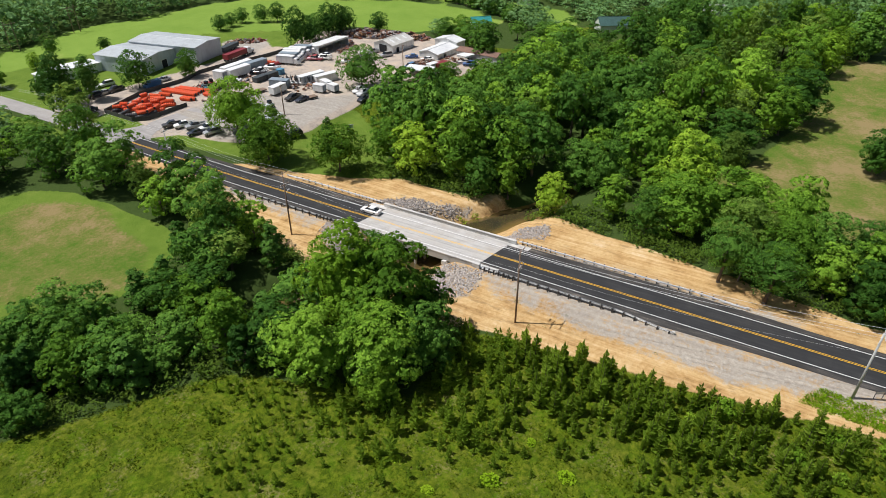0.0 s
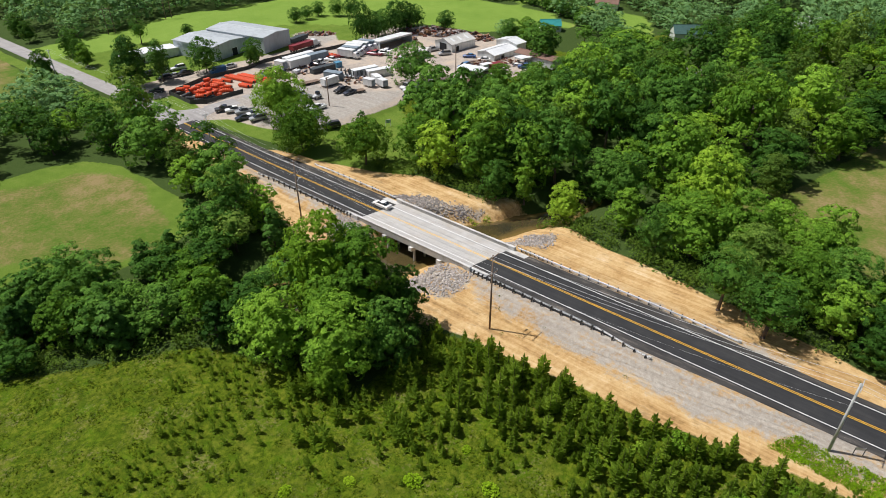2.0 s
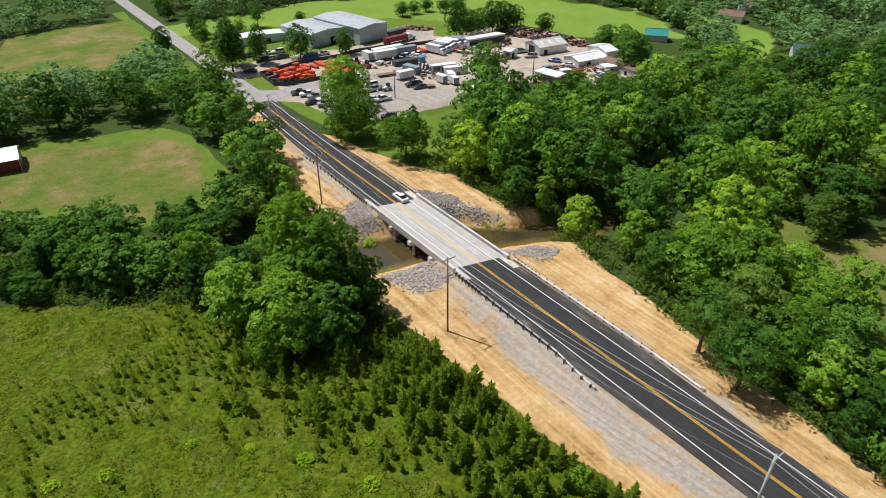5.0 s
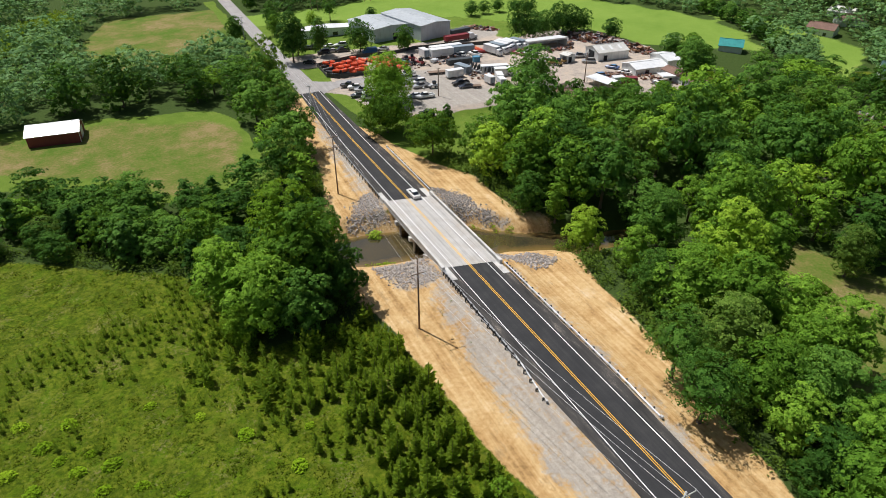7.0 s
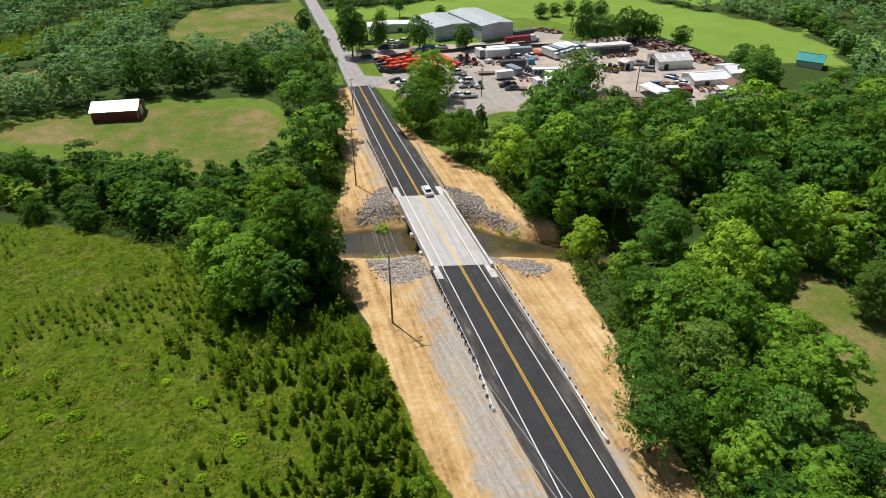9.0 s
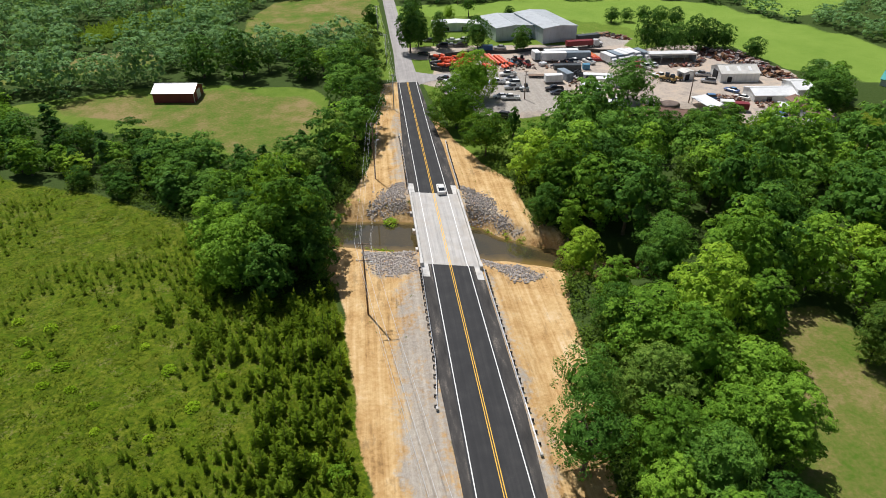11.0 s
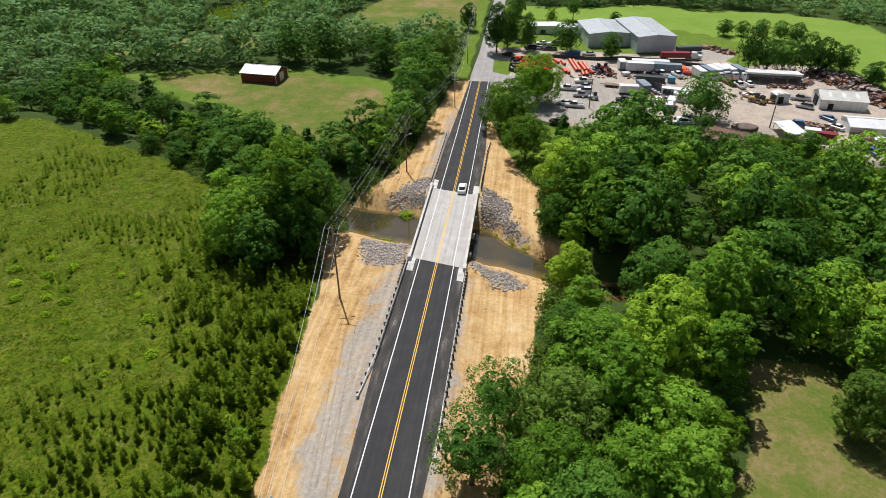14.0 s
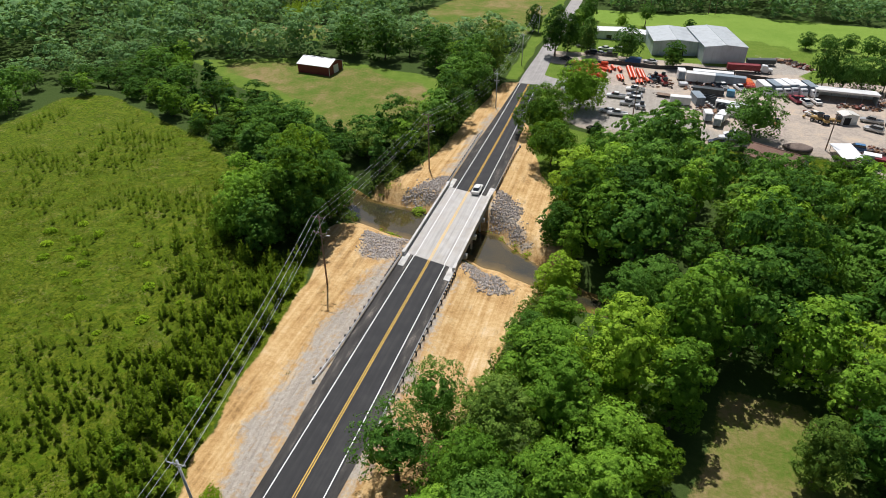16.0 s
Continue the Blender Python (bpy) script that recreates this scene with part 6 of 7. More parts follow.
# single trees: kind, x, y, height, width factor, label
BANK_TREES = [
    ("near6", -37.5, -15.0, 12.5, 1.05, "big spreading tree on the creek bank"),
    ("near0", -28.0, -11.5, 18.5, 1.0, "tall dense tree on the creek bank"),
    ("near5", -34.8, -9.5, 13.5, 1.05, "tall dense tree on the creek bank"),
    ("near2", -30.0, -3.5, 19.0, 0.88, "tall bright green tree on the creek bank"),
    ("near1", -25.0, -4.0, 15.5, 0.9, "dark green tree on the creek bank"),
    ("near4", -24.0, -14.5, 11.0, 0.85, "dark green tree at the edge of the cleared bank"),
    ("near0", -42.0, -7.0, 13.5, 1.0, "rounded tree at the edge of the field"),
    ("near4", -31.5, -18.5, 11.0, 1.0, "low dark tree at the edge of the field"),
    ("near2", -41.5, -17.0, 7.0, 1.0, "low bright tree at the edge of the field"),
    ("open", 10.6, 51.8, 12.0, 0.9, "broad shade tree beside the road"),
    ("lawn", 15.5, 34.0, 10.0, 0.98, "lone rounded tree on mown lawn"),
    ("conifer", 24.8, 44.5, 8.5, 1.0, "small dark conifer on mown lawn"),
    ("open", 18.2, 69.5, 12.5, 0.82, "broad shade tree at the edge of the parking lot"),
    ("dense", 62.6, 61.5, 11.5, 1.1, "broad tree standing alone in the yard"),
    ("big_conifer", 3.6, 121.0, 17.0, 0.85, "tall dark conifer at the junction"),
    ("big_conifer", 14.5, 124.5, 13.0, 0.75, "dark conifer by parked cars"),
]
YARD_TREES = [
    ("dense", 28.3, 121.5, 10.5, 0.87, "rounded tree in front of the warehouse"),
    ("near4", 43.5, 116.5, 8.5, 1.0, "dark bushy tree beside the yard fence"),
    ("near4", -9.5, 152.0, 10.0, 0.8, "small round tree beside the old road"),
    ("airy", 13.2, -52.5, 12.5, 1.0, "thin airy tree at the edge of the clay bank"),
    ("airy", 10.8, -60.5, 11.5, 1.3, "thin airy oak over the clay bank"),
    ("airy", 15.3, -55.6, 9.5, 0.6, "bare-stemmed slender tree at the edge of the wood"),
    ("near3", 60.0, -46.5, 11.0, 0.95, "dense olive-green tree on the dry meadow"),
    ("near4", 69.0, -44.5, 12.5, 1.2, "dense dark tree on the dry meadow"),
    ("near1", 104.0, -57.0, 15.0, 1.35, "broad dense tree at the edge of the dry meadow"),
    ("near4", 76.5, -77.0, 11.0, 1.1, "dense tree on the dry meadow"),
    ("near2", 24.4, -16.4, 10.0, 1.0, "bright yellow-green tree at the edge of the creek bank"),
    ("near2", 35.5, -40.6, 17.5, 0.95, "tall bright yellow-green tree in the wood"),
    ("near0", 28.7, -50.1, 15.0, 1.05, "broad green tree in the wood"),
    ("near6", 19.8, -62.4, 11.5, 1.0, "bright green rounded tree at the edge of the clay bank"),
    ("near0", 17.5, -69.0, 10.5, 1.1, "dense green tree at the edge of the clay bank"),
    ("near1", 23.5, -67.5, 13.0, 1.05, "dense dark tree in the wood"),
]
WOOD_TREES = [
    ("near4", 15.8, -76.0, 9.5, 1.2, "low dense tree at the edge of the clay bank"),
    ("near5", 21.8, -75.0, 12.5, 1.1, "dense green tree in the wood"),
    ("near1", 27.8, -74.0, 11.0, 1.1, "dark tree at the edge of the dry meadow"),
    ("near5", 43.0, -42.5, 15.5, 1.0, "green tree at the edge of the dry meadow"),
    ("near1", 22.5, -36.8, 10.5, 0.95, "dark green tree at the edge of the clay bank"),
    ("near1", 40.3, -16.4, 13.0, 1.15, "dark rounded tree in the wood"),
    ("near1", 59.5, -16.5, 16.5, 1.05, "tall dark tree in the wood"),
    ("near0", 25.5, 6.0, 15.5, 1.05, "tall dense tree beside the creek"),
    ("near1", 33.5, 3.5, 16.5, 1.05, "tall dark tree beside the creek"),
    ("near4", 21.6, -0.6, 9.0, 0.95, "low dark tree leaning over the creek"),
    ("near5", 25.2, -5.6, 9.5, 0.95, "low green tree beside the creek"),
    ("dense", 89.3, 150.5, 5.5, 1.06, "low dark bush at the field's edge"),
    ("dense", 96.0, 151.5, 5.0, 1.06, "low dark bush at the field's edge"),
    ("dense", 103.3, 152.5, 5.5, 0.99, "low dark tree at the field's edge"),
    ("dense", 108.5, 146.5, 6.5, 0.91, "low dark tree at the field's edge"),
    ("dense", 112.4, 141.5, 7.0, 0.91, "dark tree at the field's edge"),
    ("dense", 87.5, 109.0, 13.0, 0.61, "tall grey-green tree behind the open shed"),
    ("dense", 92.5, 107.5, 9.5, 0.84, "dark tree behind the open shed"),
]
EDGE_TREES = [
    ("dense", 98.5, 109.5, 9.0, 0.91, "bushy tree behind the open shed"),
    ("dense", 103.8, 107.5, 11.5, 0.72, "tall dark tree behind the open shed"),
    ("dense", 109.3, 106.5, 10.5, 0.76, "dense dark tree beside the scrap"),
    ("dense", 115.8, 108.0, 8.0, 0.91, "rounded dark tree beside the scrap"),
    ("dense", 120.5, 95.5, 7.0, 0.99, "rounded dark tree beside the scrap heap"),
    ("near4", 110.2, 43.5, 12.0, 1.1, "dense green tree beside the brown-roofed house"),
    ("near1", 116.5, 46.0, 10.0, 1.1, "dense dark tree beside the brown-roofed house"),
    ("near1", 123.5, 66.5, 9.0, 1.2, "dense dark tree beside the white store"),
    ("near0", 128.0, 62.0, 10.0, 1.2, "dense green tree beside the white store"),
    ("near2", 24.0, 168.0, 5.5, 1.2, "low bush behind the annex"),
    ("near4", 63.0, 34.5, 9.0, 1.0, "dark tree at the yard's wooded edge"),
    ("near1", 70.5, 37.0, 8.5, 1.05, "dark tree at the yard's wooded edge"),
    ("near0", 78.0, 41.0, 7.5, 1.15, "green tree at the yard's wooded edge"),
    ("near4", 84.5, 43.0, 7.0, 1.2, "dark tree at the yard's wooded edge"),
    ("near1", 91.0, 36.0, 7.5, 1.2, "dark tree at the yard's wooded edge"),
    ("near5", 76.0, 31.0, 9.5, 1.0, "green tree at the yard's wooded edge"),
    ("near6", 86.0, 31.0, 9.0, 1.05, "green tree at the yard's wooded edge"),
    ("near4", 98.0, 28.0, 9.0, 1.1, "dark tree at the yard's wooded edge"),
    ("near1", 108.0, 29.0, 9.0, 1.1, "dark tree at the yard's wooded edge"),
    ("airy", 33.0, 172.0, 9.0, 1.0, "thin tree on the field's edge"),
    ("near1", 50.0, 168.0, 4.5, 1.5, "low dark bush behind the warehouse"),
    ("near4", 9.0, 140.0, 6.0, 1.2, "small dark tree beside parked cars"),
    ("near4", 9.5, 177.0, 9.0, 1.0, "dark tree beside the old road"),
    ("near1", 8.5, 168.5, 7.5, 1.0, "dark tree beside the old road"),
    ("near1", 7.5, 208.0, 8.0, 1.0, "dark tree beside the old road"),
    ("near4", 8.5, 221.0, 8.5, 1.0, "dark tree beside the old road"),
    ("near0", 7.0, 160.0, 8.0, 1.1, "tree beside the old road"),
    ("big_conifer", 0.8 + 6.5, 128.0, 13.0, 0.8, "dark conifer beside the old road"),
    ("near0", 92.0, -54.0, 13.0, 1.2, "broad dense tree at the edge of the dry meadow"),
]
OWN = BANK_TREES + YARD_TREES + WOOD_TREES + EDGE_TREES
for key, x, y, h, w, label in OWN:
    plant_tree(key, x, y, h, w, label)

# a dark hedge between the two green fields
hr = np.random.default_rng(17)
for k in range(17):
    f = k / 16
    x = float(np.interp(f, [0, 0.35, 0.7, 1], [192, 184, 178, 166])) + hr.uniform(-1.2, 1.2)
    y = 122 - 66 * f + hr.uniform(-1, 1)
    plant_tree("cedar" if k % 3 else "mid4", x, y, 6.0 + 2.5 * hr.random(), 1.3, "dark evergreen in a hedge between green fields", "tree", "field hedge", hr)

# woods: everywhere outside the clearings, singly near the walk and as one mass beyond
tr = np.random.default_rng(11)


def clear_of(x, y):
    best = np.full(np.shape(x), -1e9)
    for o in CLEARINGS:
        best = np.maximum(best, inside(x, y, o))
    return -best


def grown(x0, x1, y0, y1, gap, tries):
    """Points at least gap apart, in a jittered lattice."""
    nxp, nyp = int((x1 - x0) / gap), int((y1 - y0) / gap)
    i, j = np.meshgrid(np.arange(nxp), np.arange(nyp))
    x = x0 + (i + 0.5 + (j % 2) * 0.5 + tries.uniform(-0.33, 0.33, i.shape)) * gap
    y = y0 + (j + 0.5 + tries.uniform(-0.33, 0.33, i.shape)) * gap
    return x.ravel(), y.ravel()


wx, wy = grown(-170, 220, -76, 240, 9.0, tr)
sx, sy = grown(11.5, 29, -104, -76, 8.0, tr)
bx, by = grown(-104, -20, -6, 48, 6.6, tr)
wx, wy = np.concatenate([wx, sx, bx]), np.concatenate([wy, sy, by])
free = clear_of(wx, wy)
edge_ok = free > np.where(wx > 8, 1.0, 2.0)
edge_ok &= np.abs(wx - CX) > 9.5
edge_ok &= (along(wx, wy, CREEK) > 4.5) | (np.abs(wx - 2) > 36)
for hx, hy in ((66.5, 45.5), (203, 67), (225, 71), (233, 80), (226, -14), (176, 17), (149.5, 66.5)):
    edge_ok &= np.hypot(wx - hx + 4, wy - hy + 5) > (11 if hx < 180 else 7)
edge_ok &= along(wx, wy, [(68, 47), (52, 36.5)]) > 6.5
edge_ok &= along(wx, wy, [(152, 66), (138, 50)]) > 7
edge_ok &= ~((wy > 95) & (np.abs(wx) < 12) & (wy < 150) & (wx > -8))
for k in [o for o in OWN]:
    edge_ok &= np.hypot(wx - k[1], wy - k[2]) > 5.4
# a hedge of trees and scattered growth only, west of the old road
wx, wy, free = wx[edge_ok], wy[edge_ok], free[edge_ok]
order = np.argsort(np.minimum(np.hypot(wx + 20, wy + 75), np.hypot(wx - 20, wy + 80)))
singles = 0
mass = []
def woods_cards(seed, leaves, size):
    """Crowns for the mass: full ones for the wood's edge, and tops alone for its inside."""
    edge = [crown_cards(np.random.default_rng(seed + i), 13, 4.9, 0.8, 15, int(leaves * 1.3), size, fat=1.4, stray=0.12) for i in range(4)]
    inner = [crown_cards(np.random.default_rng(seed + 5 + i), 13, 4.9, 5.0, 11, leaves, size * 0.95, fat=1.4, stray=0.12) for i in range(4)]
    return edge, inner


far_cards = woods_cards(70, 230, 1.05)
mid_cards = woods_cards(80, 640, 0.66)
for i, (h, w, leaf) in enumerate(SHAPES):
    tree_kind(f"top{i}", 140 + i, h, w, h * 0.36, 12 + 2 * (i % 4), 2000, 0.50, leaf, fat=1.36, stray=0.12)
for i in order:
    x, y = float(wx[i]), float(wy[i])
    h = 9.5 + 10.0 * tr.random() ** 1.1
    if x < -15 and y > 10:
        h *= 0.80
    if x < -26 and -20 < y < 75:
        h *= 0.66
    if y > 100:
        h *= 0.80
    if x > 105 and y > 0:
        h *= 0.66 if x < 125 else 0.52
    if free[i] < 4.5:
        h *= 0.92
    if singles < 290:
        dist = math.hypot(x + 5, y + 90)
        kind = ("near%d" if dist < 78 else "top%d" if free[i] > 9 else "mid%d") % tr.choice(7, p=[0.12, 0.34, 0.03, 0.08, 0.31, 0.06, 0.06] if x < -8 or (x > 30 and y > -28) else [0.26, 0.06, 0.20, 0.18, 0.04, 0.13, 0.13])
        if x < -20 and tr.random() < 0.22:
            kind, h = "cedar", 7 + 3 * tr.random()
        plant_tree(kind, x, y, h, (0.90 + 0.28 * tr.random()) * min(1.35, (14 / h) ** 0.45), "broad-leaved woodland tree in full summer leaf" if kind != "cedar" else "dark pointed cedar among woodland trees", "tree", "woodland trees", tr)
        singles += 1
    else:
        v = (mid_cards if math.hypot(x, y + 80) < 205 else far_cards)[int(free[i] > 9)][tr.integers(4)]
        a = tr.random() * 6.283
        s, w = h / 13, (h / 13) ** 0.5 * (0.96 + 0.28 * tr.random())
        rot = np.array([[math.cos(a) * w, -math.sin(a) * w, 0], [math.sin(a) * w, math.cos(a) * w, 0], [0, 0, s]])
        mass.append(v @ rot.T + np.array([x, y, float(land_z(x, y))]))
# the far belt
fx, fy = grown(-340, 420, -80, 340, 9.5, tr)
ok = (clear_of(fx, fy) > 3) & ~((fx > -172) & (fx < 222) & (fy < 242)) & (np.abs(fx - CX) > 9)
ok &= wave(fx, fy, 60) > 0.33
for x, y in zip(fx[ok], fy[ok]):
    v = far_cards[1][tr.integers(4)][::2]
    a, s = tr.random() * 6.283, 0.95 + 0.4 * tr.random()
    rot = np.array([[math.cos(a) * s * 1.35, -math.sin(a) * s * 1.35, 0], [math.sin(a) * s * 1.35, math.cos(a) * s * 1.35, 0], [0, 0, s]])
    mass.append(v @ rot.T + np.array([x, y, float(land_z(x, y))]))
tagged(new("far_woods", quads_mesh("far_woods", np.concatenate(mass), [LEAF_HAZE])), "mass of far green woods round fields and yard", "woods", kind="stuff")
print("trees", singles, "mass quads", sum(len(m) for m in mass))


# ---------- young pines on the old field ----------
def pine_cards(r, height, radius, tiers, limbs):
    """Needle sprays of a young pine: tiers of upswept limbs round a leader, each limb a flat and an upright blade."""
    out = []
    for i in range(tiers):
        f = i / (tiers - 1)
        reach = radius * (1 - f ** 1.5) ** 0.8 * r.uniform(0.75, 1.2) + 0.14
        for j in range(limbs):
            a = 2.4 * i + 6.283 * j / limbs + r.uniform(-0.4, 0.4)
            go = np.array([math.cos(a), math.sin(a), 0.35 + 0.5 * f + r.uniform(-0.15, 0.15)])
            side, up = np.array([-math.sin(a), math.cos(a), 0.0]), np.array([0, 0, 1.0])
            length = reach * r.uniform(0.55, 1.25)
            p0 = np.array([0, 0, height * (0.06 + 0.80 * f) + r.uniform(-0.1, 0.1)])
            mid, tip = p0 + go * length * 0.62, p0 + go * length
            w = 0.34 * length + 0.07
            out.append([p0, mid + side * w, tip, mid - side * w])
            out.append([p0, mid - up * w * 0.5, tip, mid + up * w * 0.75])
    for turn in (0.0, 1.57):
        x, y = 0.13 * math.cos(turn), 0.13 * math.sin(turn)
        out.append([(0, 0, height * 0.76), (x, y, height * 0.90), (0.05, 0.03, height * 1.04), (-x, -y, height * 0.90)])
    return np.array([[tuple(v) for v in q] for q in out])


PINES = []
for i in range(4):
    r = np.random.default_rng(90 + i)
    needles = quads_mesh("needles", pine_cards(r, 3.2, 0.86, 8, 6), [NEEDLE])
    bm = bmesh.new()
    add_tube(bm, (0, 0, -0.3), (0, 0, 3.0), 0.06, 0.015, 6)
    PINES.append((as_mesh("stem", bm, BARK), needles))
px, py = grown(-130, -12, -120, 44, 1.65, tr)
deep = inside(px, py, FIELD)
edge = along(px, py, [(-38, -21), (-21, -19), (-19.2, -28.5), (-18.2, -39.5), (-17.7, -50.5), (-15.8, -63), (-13.2, -74), (-12, -160)])
dense = ramp(edge, 19, 11)
dense = np.maximum(dense, 0.55 * ramp(np.hypot((px + 48) / 1.3, py + 68), 17, 9))
dense = np.maximum(dense, 0.45 * ramp(along(px, py, [(-60, -11), (-46, -22), (-33, -42)]), 8, 4))
dense = np.maximum(dense, 0.45 * ramp(np.hypot(px + 90, py - 9), 12, 5))
thin = wave(px, py, 9) * 0.6 + wave(px, py, 2.6) * 0.4 - 0.16 * ramp(np.hypot((px + 58) / 1.3, py + 42), 24, 12) + 0.08 * ramp(edge, 45, 25)
keep = (deep > 0.7) & ((tr.random(px.shape) < dense * (0.25 + 1.1 * wave(px, py, 4.2))) | (thin + 0.1 * tr.random(px.shape) > 0.70 + 0.03 * (px < -60)))
keep &= along(px, py, [(-38, -20), (-24, -16)]) > 2.0
keep &= (py > -112)
px, py, dense = px[keep], py[keep], dense[keep]
near = np.argsort(np.hypot(px + 24, py + 52))
pine_mass = []
loose = [pine_cards(np.random.default_rng(95 + i), 3.2, 0.84, 6, 4) for i in range(5)]
for n_th, i in enumerate(near):
    x, y = float(px[i]), float(py[i])
    h = (0.9 + 1.4 * tr.random()) * (1 - dense[i] ** 2) + (1.5 + 3.6 * tr.random() ** 1.2) * dense[i] ** 2
    z, a = float(land_z(x, y)) - 0.05, tr.random() * 6.283
    if n_th < 290:
        stem, needles = PINES[tr.integers(4)]
        ob = tagged(new("pine"), "young green pine sapling in rank grass", "pine", "young pines")
        ob.matrix_basis = pose(x, y, z, 0, 0, math.degrees(a)) @ Matrix.Diagonal((h / 3.9, h / 3.9, h / 3.1, 1))
        for name, me in (("stem", stem), ("needles", needles)):
            o = new(name, me)
            o.parent = ob
    else:
        w, s = h / 3.9, h / 3.1
        rot = np.array([[math.cos(a) * w, -math.sin(a) * w, 0], [math.sin(a) * w, math.cos(a) * w, 0], [0, 0, s]])
        pine_mass.append(loose[tr.integers(5)] @ rot.T + np.array([x, y, z]))
tagged(new("pine_saplings", quads_mesh("pine_saplings", np.concatenate(pine_mass), [NEEDLE])), "scattered young pine saplings over the old field", "pine saplings", kind="stuff")
print("pines", len(px))
qx, qy = grown(-130, -58, 138, 236, 2.1, tr)
rows_ok = inside(qx, qy, PLANTATION) > 0.5
row_mass = []
for x, y in zip(qx[rows_ok], qy[rows_ok]):
    s, a = 1.0 + 0.35 * tr.random(), tr.random() * 6.283
    rot = np.array([[math.cos(a) * s * 1.3, -math.sin(a) * s * 1.3, 0], [math.sin(a) * s * 1.3, math.cos(a) * s * 1.3, 0], [0, 0, s]])
    row_mass.append(loose[tr.integers(5)] @ rot.T + np.array([x, y, float(land_z(x, y))]))
tagged(new("pine_plantation", quads_mesh("pine_plantation", np.concatenate(row_mass), [NEEDLE])), "young dark green pine plantation beyond the barn meadow", "pine plantation", kind="stuff")
plant_tree("shrub", -9.8, 9.0, 1.9, 1.3, "small bright green willow bush standing in the creek", "bush")


hx, hy = grown(-36, -13, -80, -20, 4.6, tr)
bushy = (inside(hx, hy, FIELD) > 0.6) & (tr.random(hx.shape) < 0.5) & (along(hx, hy, [(-21, -19), (-18.5, -40), (-17.5, -50), (-13.5, -74)]) < 11)
for x, y in zip(hx[bushy], hy[bushy]):
    plant_tree("shrub", float(x), float(y), 1.4 + 1.6 * tr.random(), 0.9, "low bright green broad-leaved bush among young pines", "bush", "field bushes", tr)

# ---------- riprap ----------
STONE = Nodes("riprap_stone")
_t = STONE.math("ADD", STONE.math("MULTIPLY", STONE.random(), 0.5), STONE.math("MULTIPLY", STONE.island(), 0.5))
_c = STONE.ramp(_t, [(0.2, (0.24, 0.215, 0.20)), (0.5, (0.40, 0.36, 0.33)), (0.8, (0.56, 0.50, 0.45))])
_d = STONE.mix(STONE.math("MULTIPLY", STONE.noise(3, 4), 0.25), _c, (0.22, 0.18, 0.14))
STONE.bump(STONE.noise(9, 4), 0.5, 0.03)
STONE = STONE.finish(_d, 0.9)


def rock(r):
    """One broken stone of about unit size: vertices and faces."""
    bm = bmesh.new()
    bmesh.ops.create_icosphere(bm, subdivisions=1, radius=0.5)
    for v in bm.verts:
        v.co *= 0.72 + 0.5 * r.random()
        v.co.z *= 0.72
    bmesh.ops.recalc_face_normals(bm, faces=bm.faces)
    bm.verts.index_update()
    vs = np.array([v.co[:] for v in bm.verts])
    fs = np.array([[v.index for v in f.verts] for f in bm.faces])
    me = bpy.data.meshes.new("stone")
    bm.to_mesh(me)
    bm.free()
    me.materials.append(STONE)
    return vs, fs, me


sr = np.random.default_rng(21)
ROCKS = [rock(sr) for _ in range(7)]
for label, outline in RIPRAP.items():
    heap = thing("riprap", label, "riprap")
    xs, ys = [p[0] for p in outline], [p[1] for p in outline]
    area = 0.5 * abs(sum(a[0] * b[1] - b[0] * a[1] for a, b in zip(outline, outline[1:] + outline[:1])))
    vs, fs, base, made = [], [], 0, 0
    for k in range(int(area * 15)):
        for _ in range(20):
            x, y = sr.uniform(min(xs), max(xs)), sr.uniform(min(ys), max(ys))
            if float(inside(np.array(x), np.array(y), outline)) > sr.normal() * 0.7 + 0.5 + 2.2 * (float(wave(x, y, 2.6)) - 0.45):
                break
        s = 0.20 + 0.34 * sr.random() ** 1.8
        z = float(land_z(x, y)) + s * 0.06 + 0.05 * sr.random()
        turn = Euler(sr.uniform(0, 6.28, 3).tolist())
        v, f, me = ROCKS[sr.integers(7)]
        if made < 75 and sr.random() < 0.2:
            o = new("stone", me)
            o.parent = heap
            o.matrix_basis = Matrix.LocRotScale((x, y, z + 0.05), turn, Vector((s * 1.25, s, s)))
            made += 1
            continue
        m = np.array(Matrix.LocRotScale((0, 0, 0), turn, Vector((s * 1.25, s, s))).to_3x3())
        vs.append(v @ m.T + np.array([x, y, z]))
        fs.append(f + base)
        base += len(v)
    me = mesh_of("stone_bed", np.concatenate(vs), np.concatenate(fs), [STONE])
    o = tagged(new("stone_bed", me), kind="stuff")
    o.parent = heap

# ---------- weeds, brush and tufts ----------
wr = np.random.default_rng(33)


def tuft_cards(r, radius, height, leaves, size):
    a, d = r.random(leaves) * 6.283, radius * np.sqrt(r.random(leaves))
    p = np.stack([np.cos(a) * d, np.sin(a) * d, height * (0.2 + 0.8 * r.random(leaves)) * np.sqrt(np.maximum(0.05, 1 - (d / radius) ** 2))], -1)
    nrm = r.normal(size=(leaves, 3)) * 0.5 + np.array([0, 0, 0.9])
    nrm /= np.linalg.norm(nrm, axis=1)[:, None]
    side = np.cross(nrm, r.normal(size=(leaves, 3)))
    side /= np.linalg.norm(side, axis=1)[:, None] + 1e-9
    fwd = np.cross(side, nrm)
    h = (size * (0.6 + 0.8 * r.random(leaves)))[:, None]
    return np.stack([p - fwd * h, p + side * h * 0.6, p + fwd * h, p - side * h * 0.6], 1)


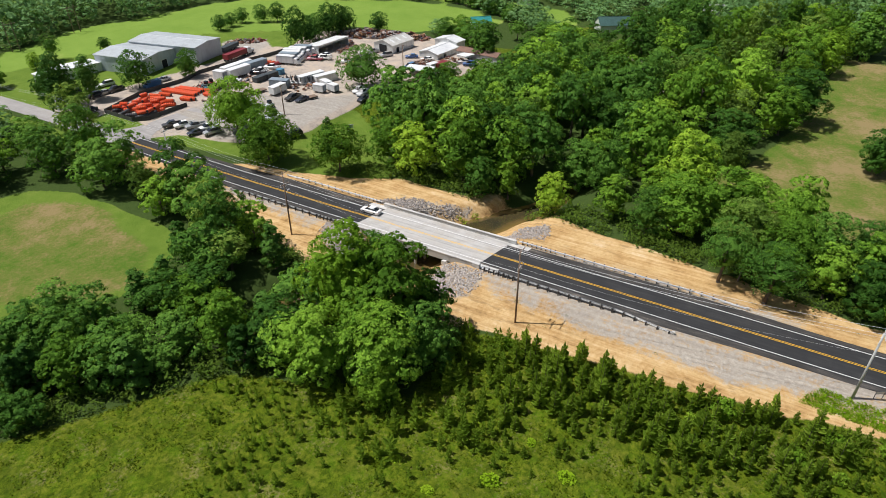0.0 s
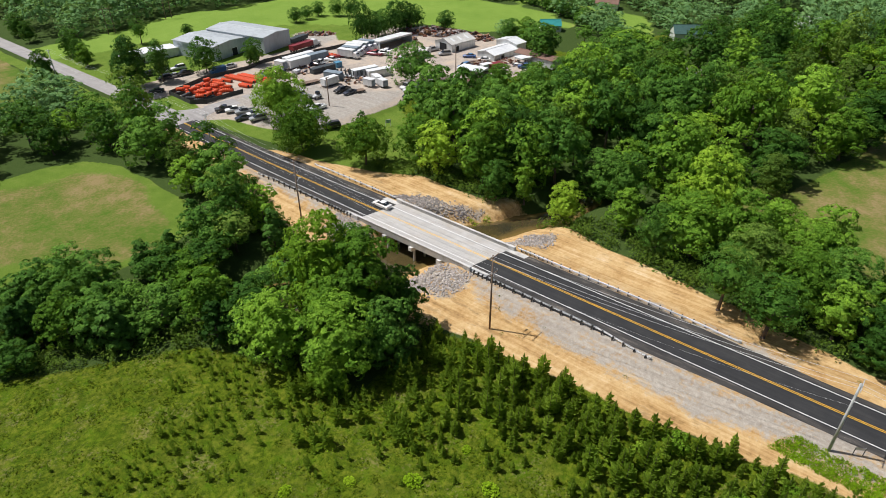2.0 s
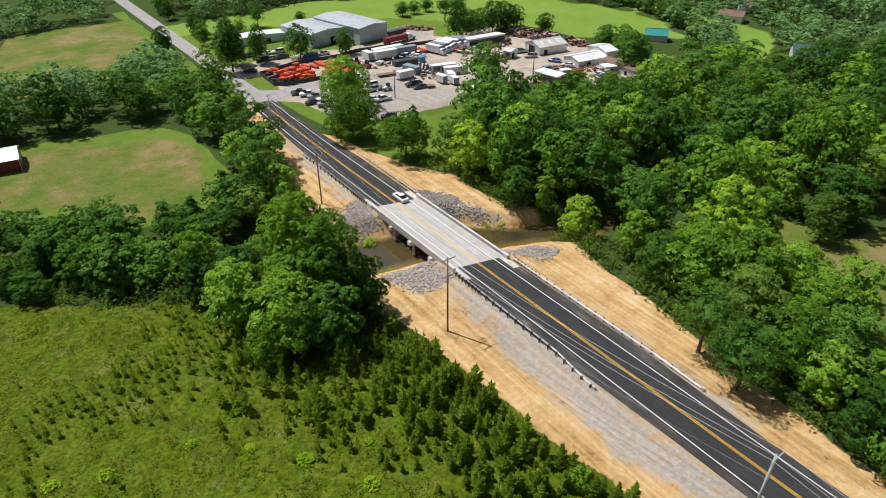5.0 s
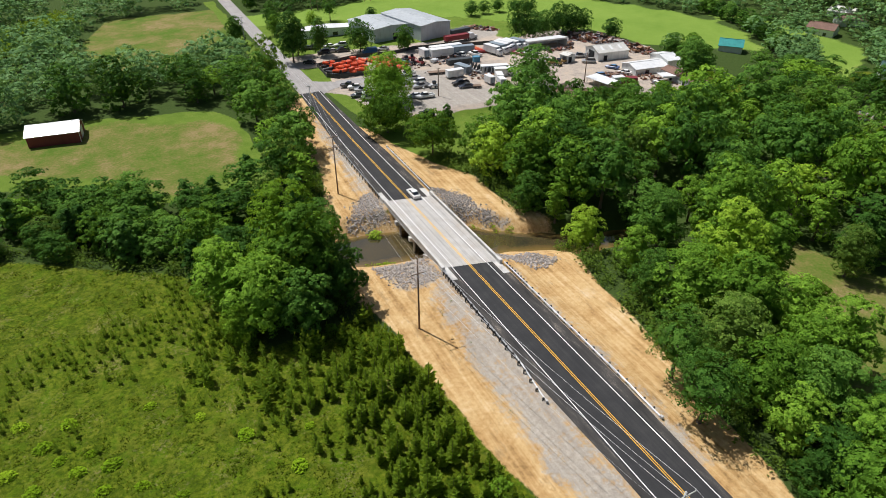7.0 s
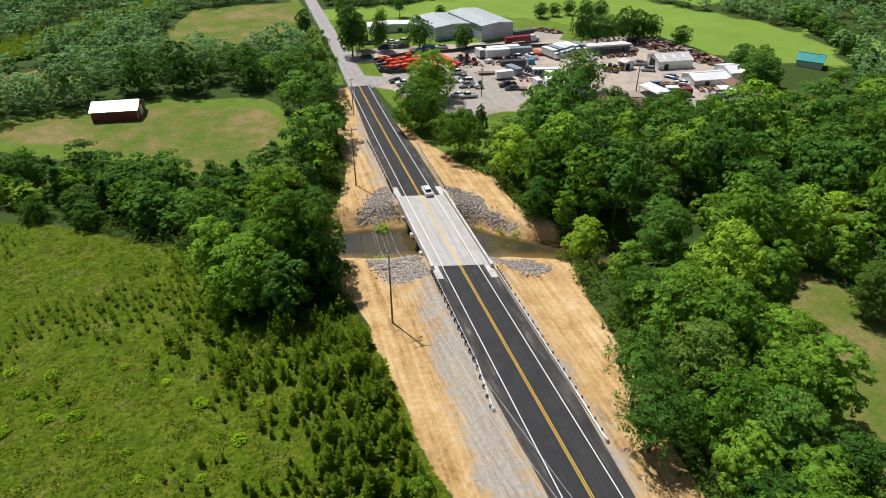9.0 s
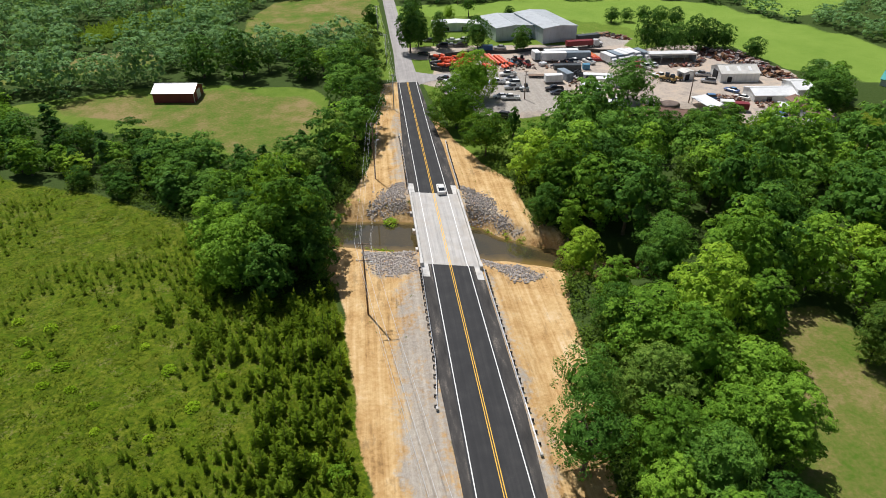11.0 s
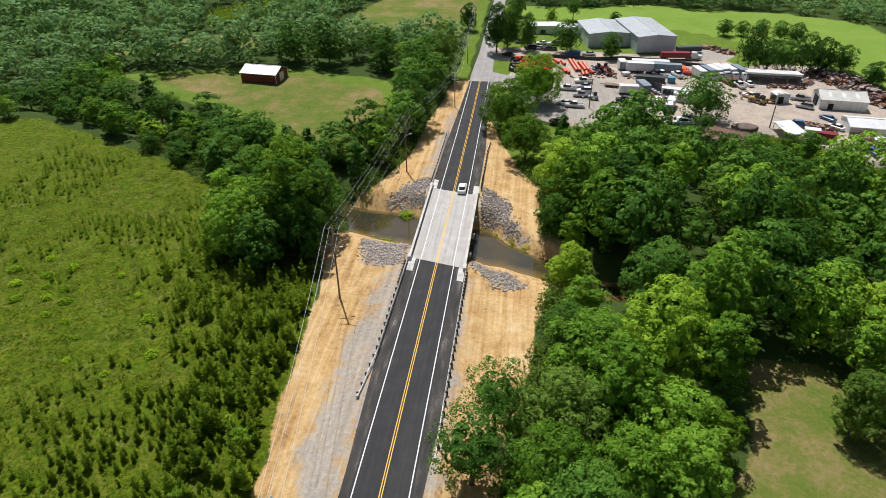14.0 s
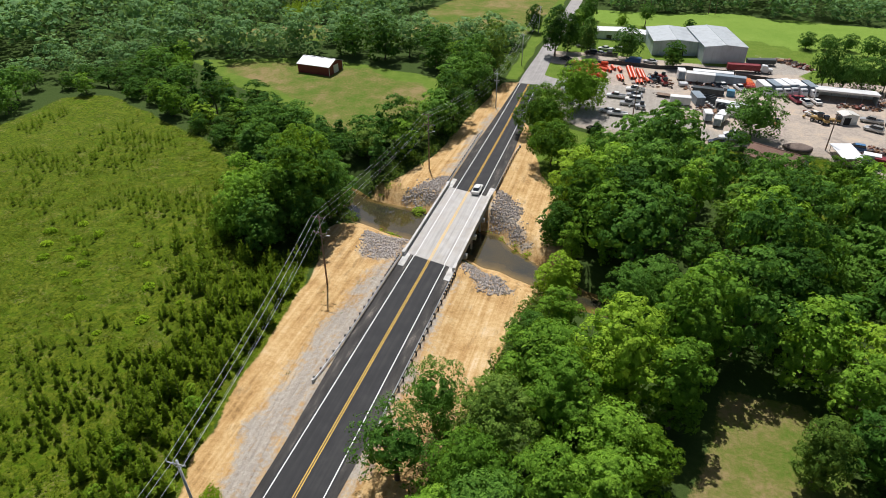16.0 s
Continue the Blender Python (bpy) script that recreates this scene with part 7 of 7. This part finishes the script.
weed_kinds = [quads_mesh("weed", tuft_cards(np.random.default_rng(50 + i), 1.0, 1.0, 240, 0.16), [WEED]) for i in range(5)]
spots = [(-71.9, -21.7), (-67.1, -30.1), (-61.2, -33.5), (-53.8, -42.1), (-44.7, -48.9), (-62.3, -37.2), (-69, -27), (-65, -33), (-63.5, -30.5), (-58, -38.5), (-50, -30), (-48, -24), (-45, -36), (-56, -25), (-66, -24), (-73, -30), (-70, -34), (-76, -26), (-40, -44), (-37, -38), (-52, -47)]
for x, y in spots:
    o = tagged(new("weed_clump", weed_kinds[wr.integers(5)]), "bright yellow-green weed clump in rank grass", "weed clump", "weed clumps")
    s = 0.6 + 0.6 * wr.random()
    o.matrix_basis = pose(x, y, float(land_z(x, y)) - 0.05, 0, 0, wr.random() * 360) @ Matrix.Diagonal((s * 1.2, s, s * 0.8, 1))


def scatter(name, outlines, count, radius, height, leaves, size, material, label, bounds, keep=None, seed=1):
    r = np.random.default_rng(seed)
    kinds = [tuft_cards(r, radius, height, leaves, size) for _ in range(6)]
    x, y = r.uniform(bounds[0], bounds[1], count), r.uniform(bounds[2], bounds[3], count)
    d = np.full(count, -1e9)
    for o in outlines:
        d = np.maximum(d, inside(x, y, o))
    ok = d > 0
    if keep is not None:
        ok &= keep(x, y, r)
    x, y = x[ok], y[ok]
    z = land_z(x, y)
    out = []
    for a, b, c in zip(x, y, z):
        s, q = 0.6 + 0.8 * r.random(), r.random() * 6.283
        rot = np.array([[math.cos(q) * s, -math.sin(q) * s, 0], [math.sin(q) * s, math.cos(q) * s, 0], [0, 0, s]])
        out.append(kinds[r.integers(6)] @ rot.T + np.array([a, b, c - 0.03]))
    tagged(new(name, quads_mesh(name, np.concatenate(out), [material])), label, name.replace("_", " "), kind="stuff")


GRASS = leafy("rank_grass_blade", (0.058, 0.096, 0.003), (0.122, 0.172, 0.006), (0.245, 0.280, 0.026), 0.25, 0.6, 0.45, grain=14.0)
BRUSH = leafy("brush_leaf", (0.040, 0.085, 0.010), (0.085, 0.155, 0.018), (0.16, 0.235, 0.034), 0.4)
scatter("rank_grass", [FIELD], 21000, 0.6, 0.26, 9, 0.12, GRASS, "rank yellow-green grass tufts over the old field", (-125, -12, -112, 46), lambda x, y, r: (0.6 * wave(x, y, 4) + 0.4 * wave(x, y, 1.3) + 0.25 * r.random(x.shape) > 0.52) & (np.hypot(x + 35, y + 45) < 75 + 20 * r.random(x.shape)), 61)
rim = [[(20, -8), (27, -20), (24, -34), (20, -56), (15, -76), (13, -70), (15.9, -53), (18.2, -34), (20.5, -18)], [(19, 19), (14, 30), (17, 33), (24, 24), (26, 4), (19.5, -1)], [(-19.5, 14), (-17, 20), (-14, 32), (-11, 60), (-8, 88), (-11, 88), (-15, 60), (-18, 32), (-24, 20), (-24, 13)], [(-20.2, -20), (-24.5, -9), (-19, 0), (-24, 3), (-31, -8), (-24, -21)], [(-48, 6), (-71, 22), (-83, 28), (-84, 33), (-70, 28), (-46, 12), (-40, -6)]]
scatter("underbrush", rim, 9000, 1.3, 2.2, 40, 0.24, BRUSH, "low green underbrush along the wood's edge", (-90, 30, -80, 90), None, 62)
scatter("bank_weeds", [SAND_L1, SAND_L2, SAND_R1, SAND_R2], 700, 0.3, 0.2, 8, 0.09, GRASS, "sparse weeds on the bare clay banks", (-26, 22, -110, 90), lambda x, y, r: (np.abs(x) > 7.5) & (wave(x, y, 6) + 0.35 * r.random(x.shape) > 0.88), 63)
scatter("creek_weeds", [[(-12.5, 9.5), (-7.5, 8.2), (-7, 6.5), (-12, 8.0)], [(-20, 12), (-16.5, 12.5), (-16, 15), (-21, 15)], [(7, 6.0), (12, 2.0), (18, -2.5), (17, -4), (11, 0.6), (7, 4.8)], [(-16, -1.4), (-6, -5.2), (-6, -3.8), (-15, -0.2)]], 800, 0.6, 0.5, 22, 0.15, WEED, "bright green weeds at the water's edge", (-22, 20, -3, 16), None, 64)
scatter("verge_weeds", [[(-12, -84), (-8, -84), (-7.6, -70), (-11, -67.5)]], 900, 0.45, 0.25, 16, 0.12, WEED, "weedy patch round the foot of the pole", (-12, -7, -84, -67), None, 65)
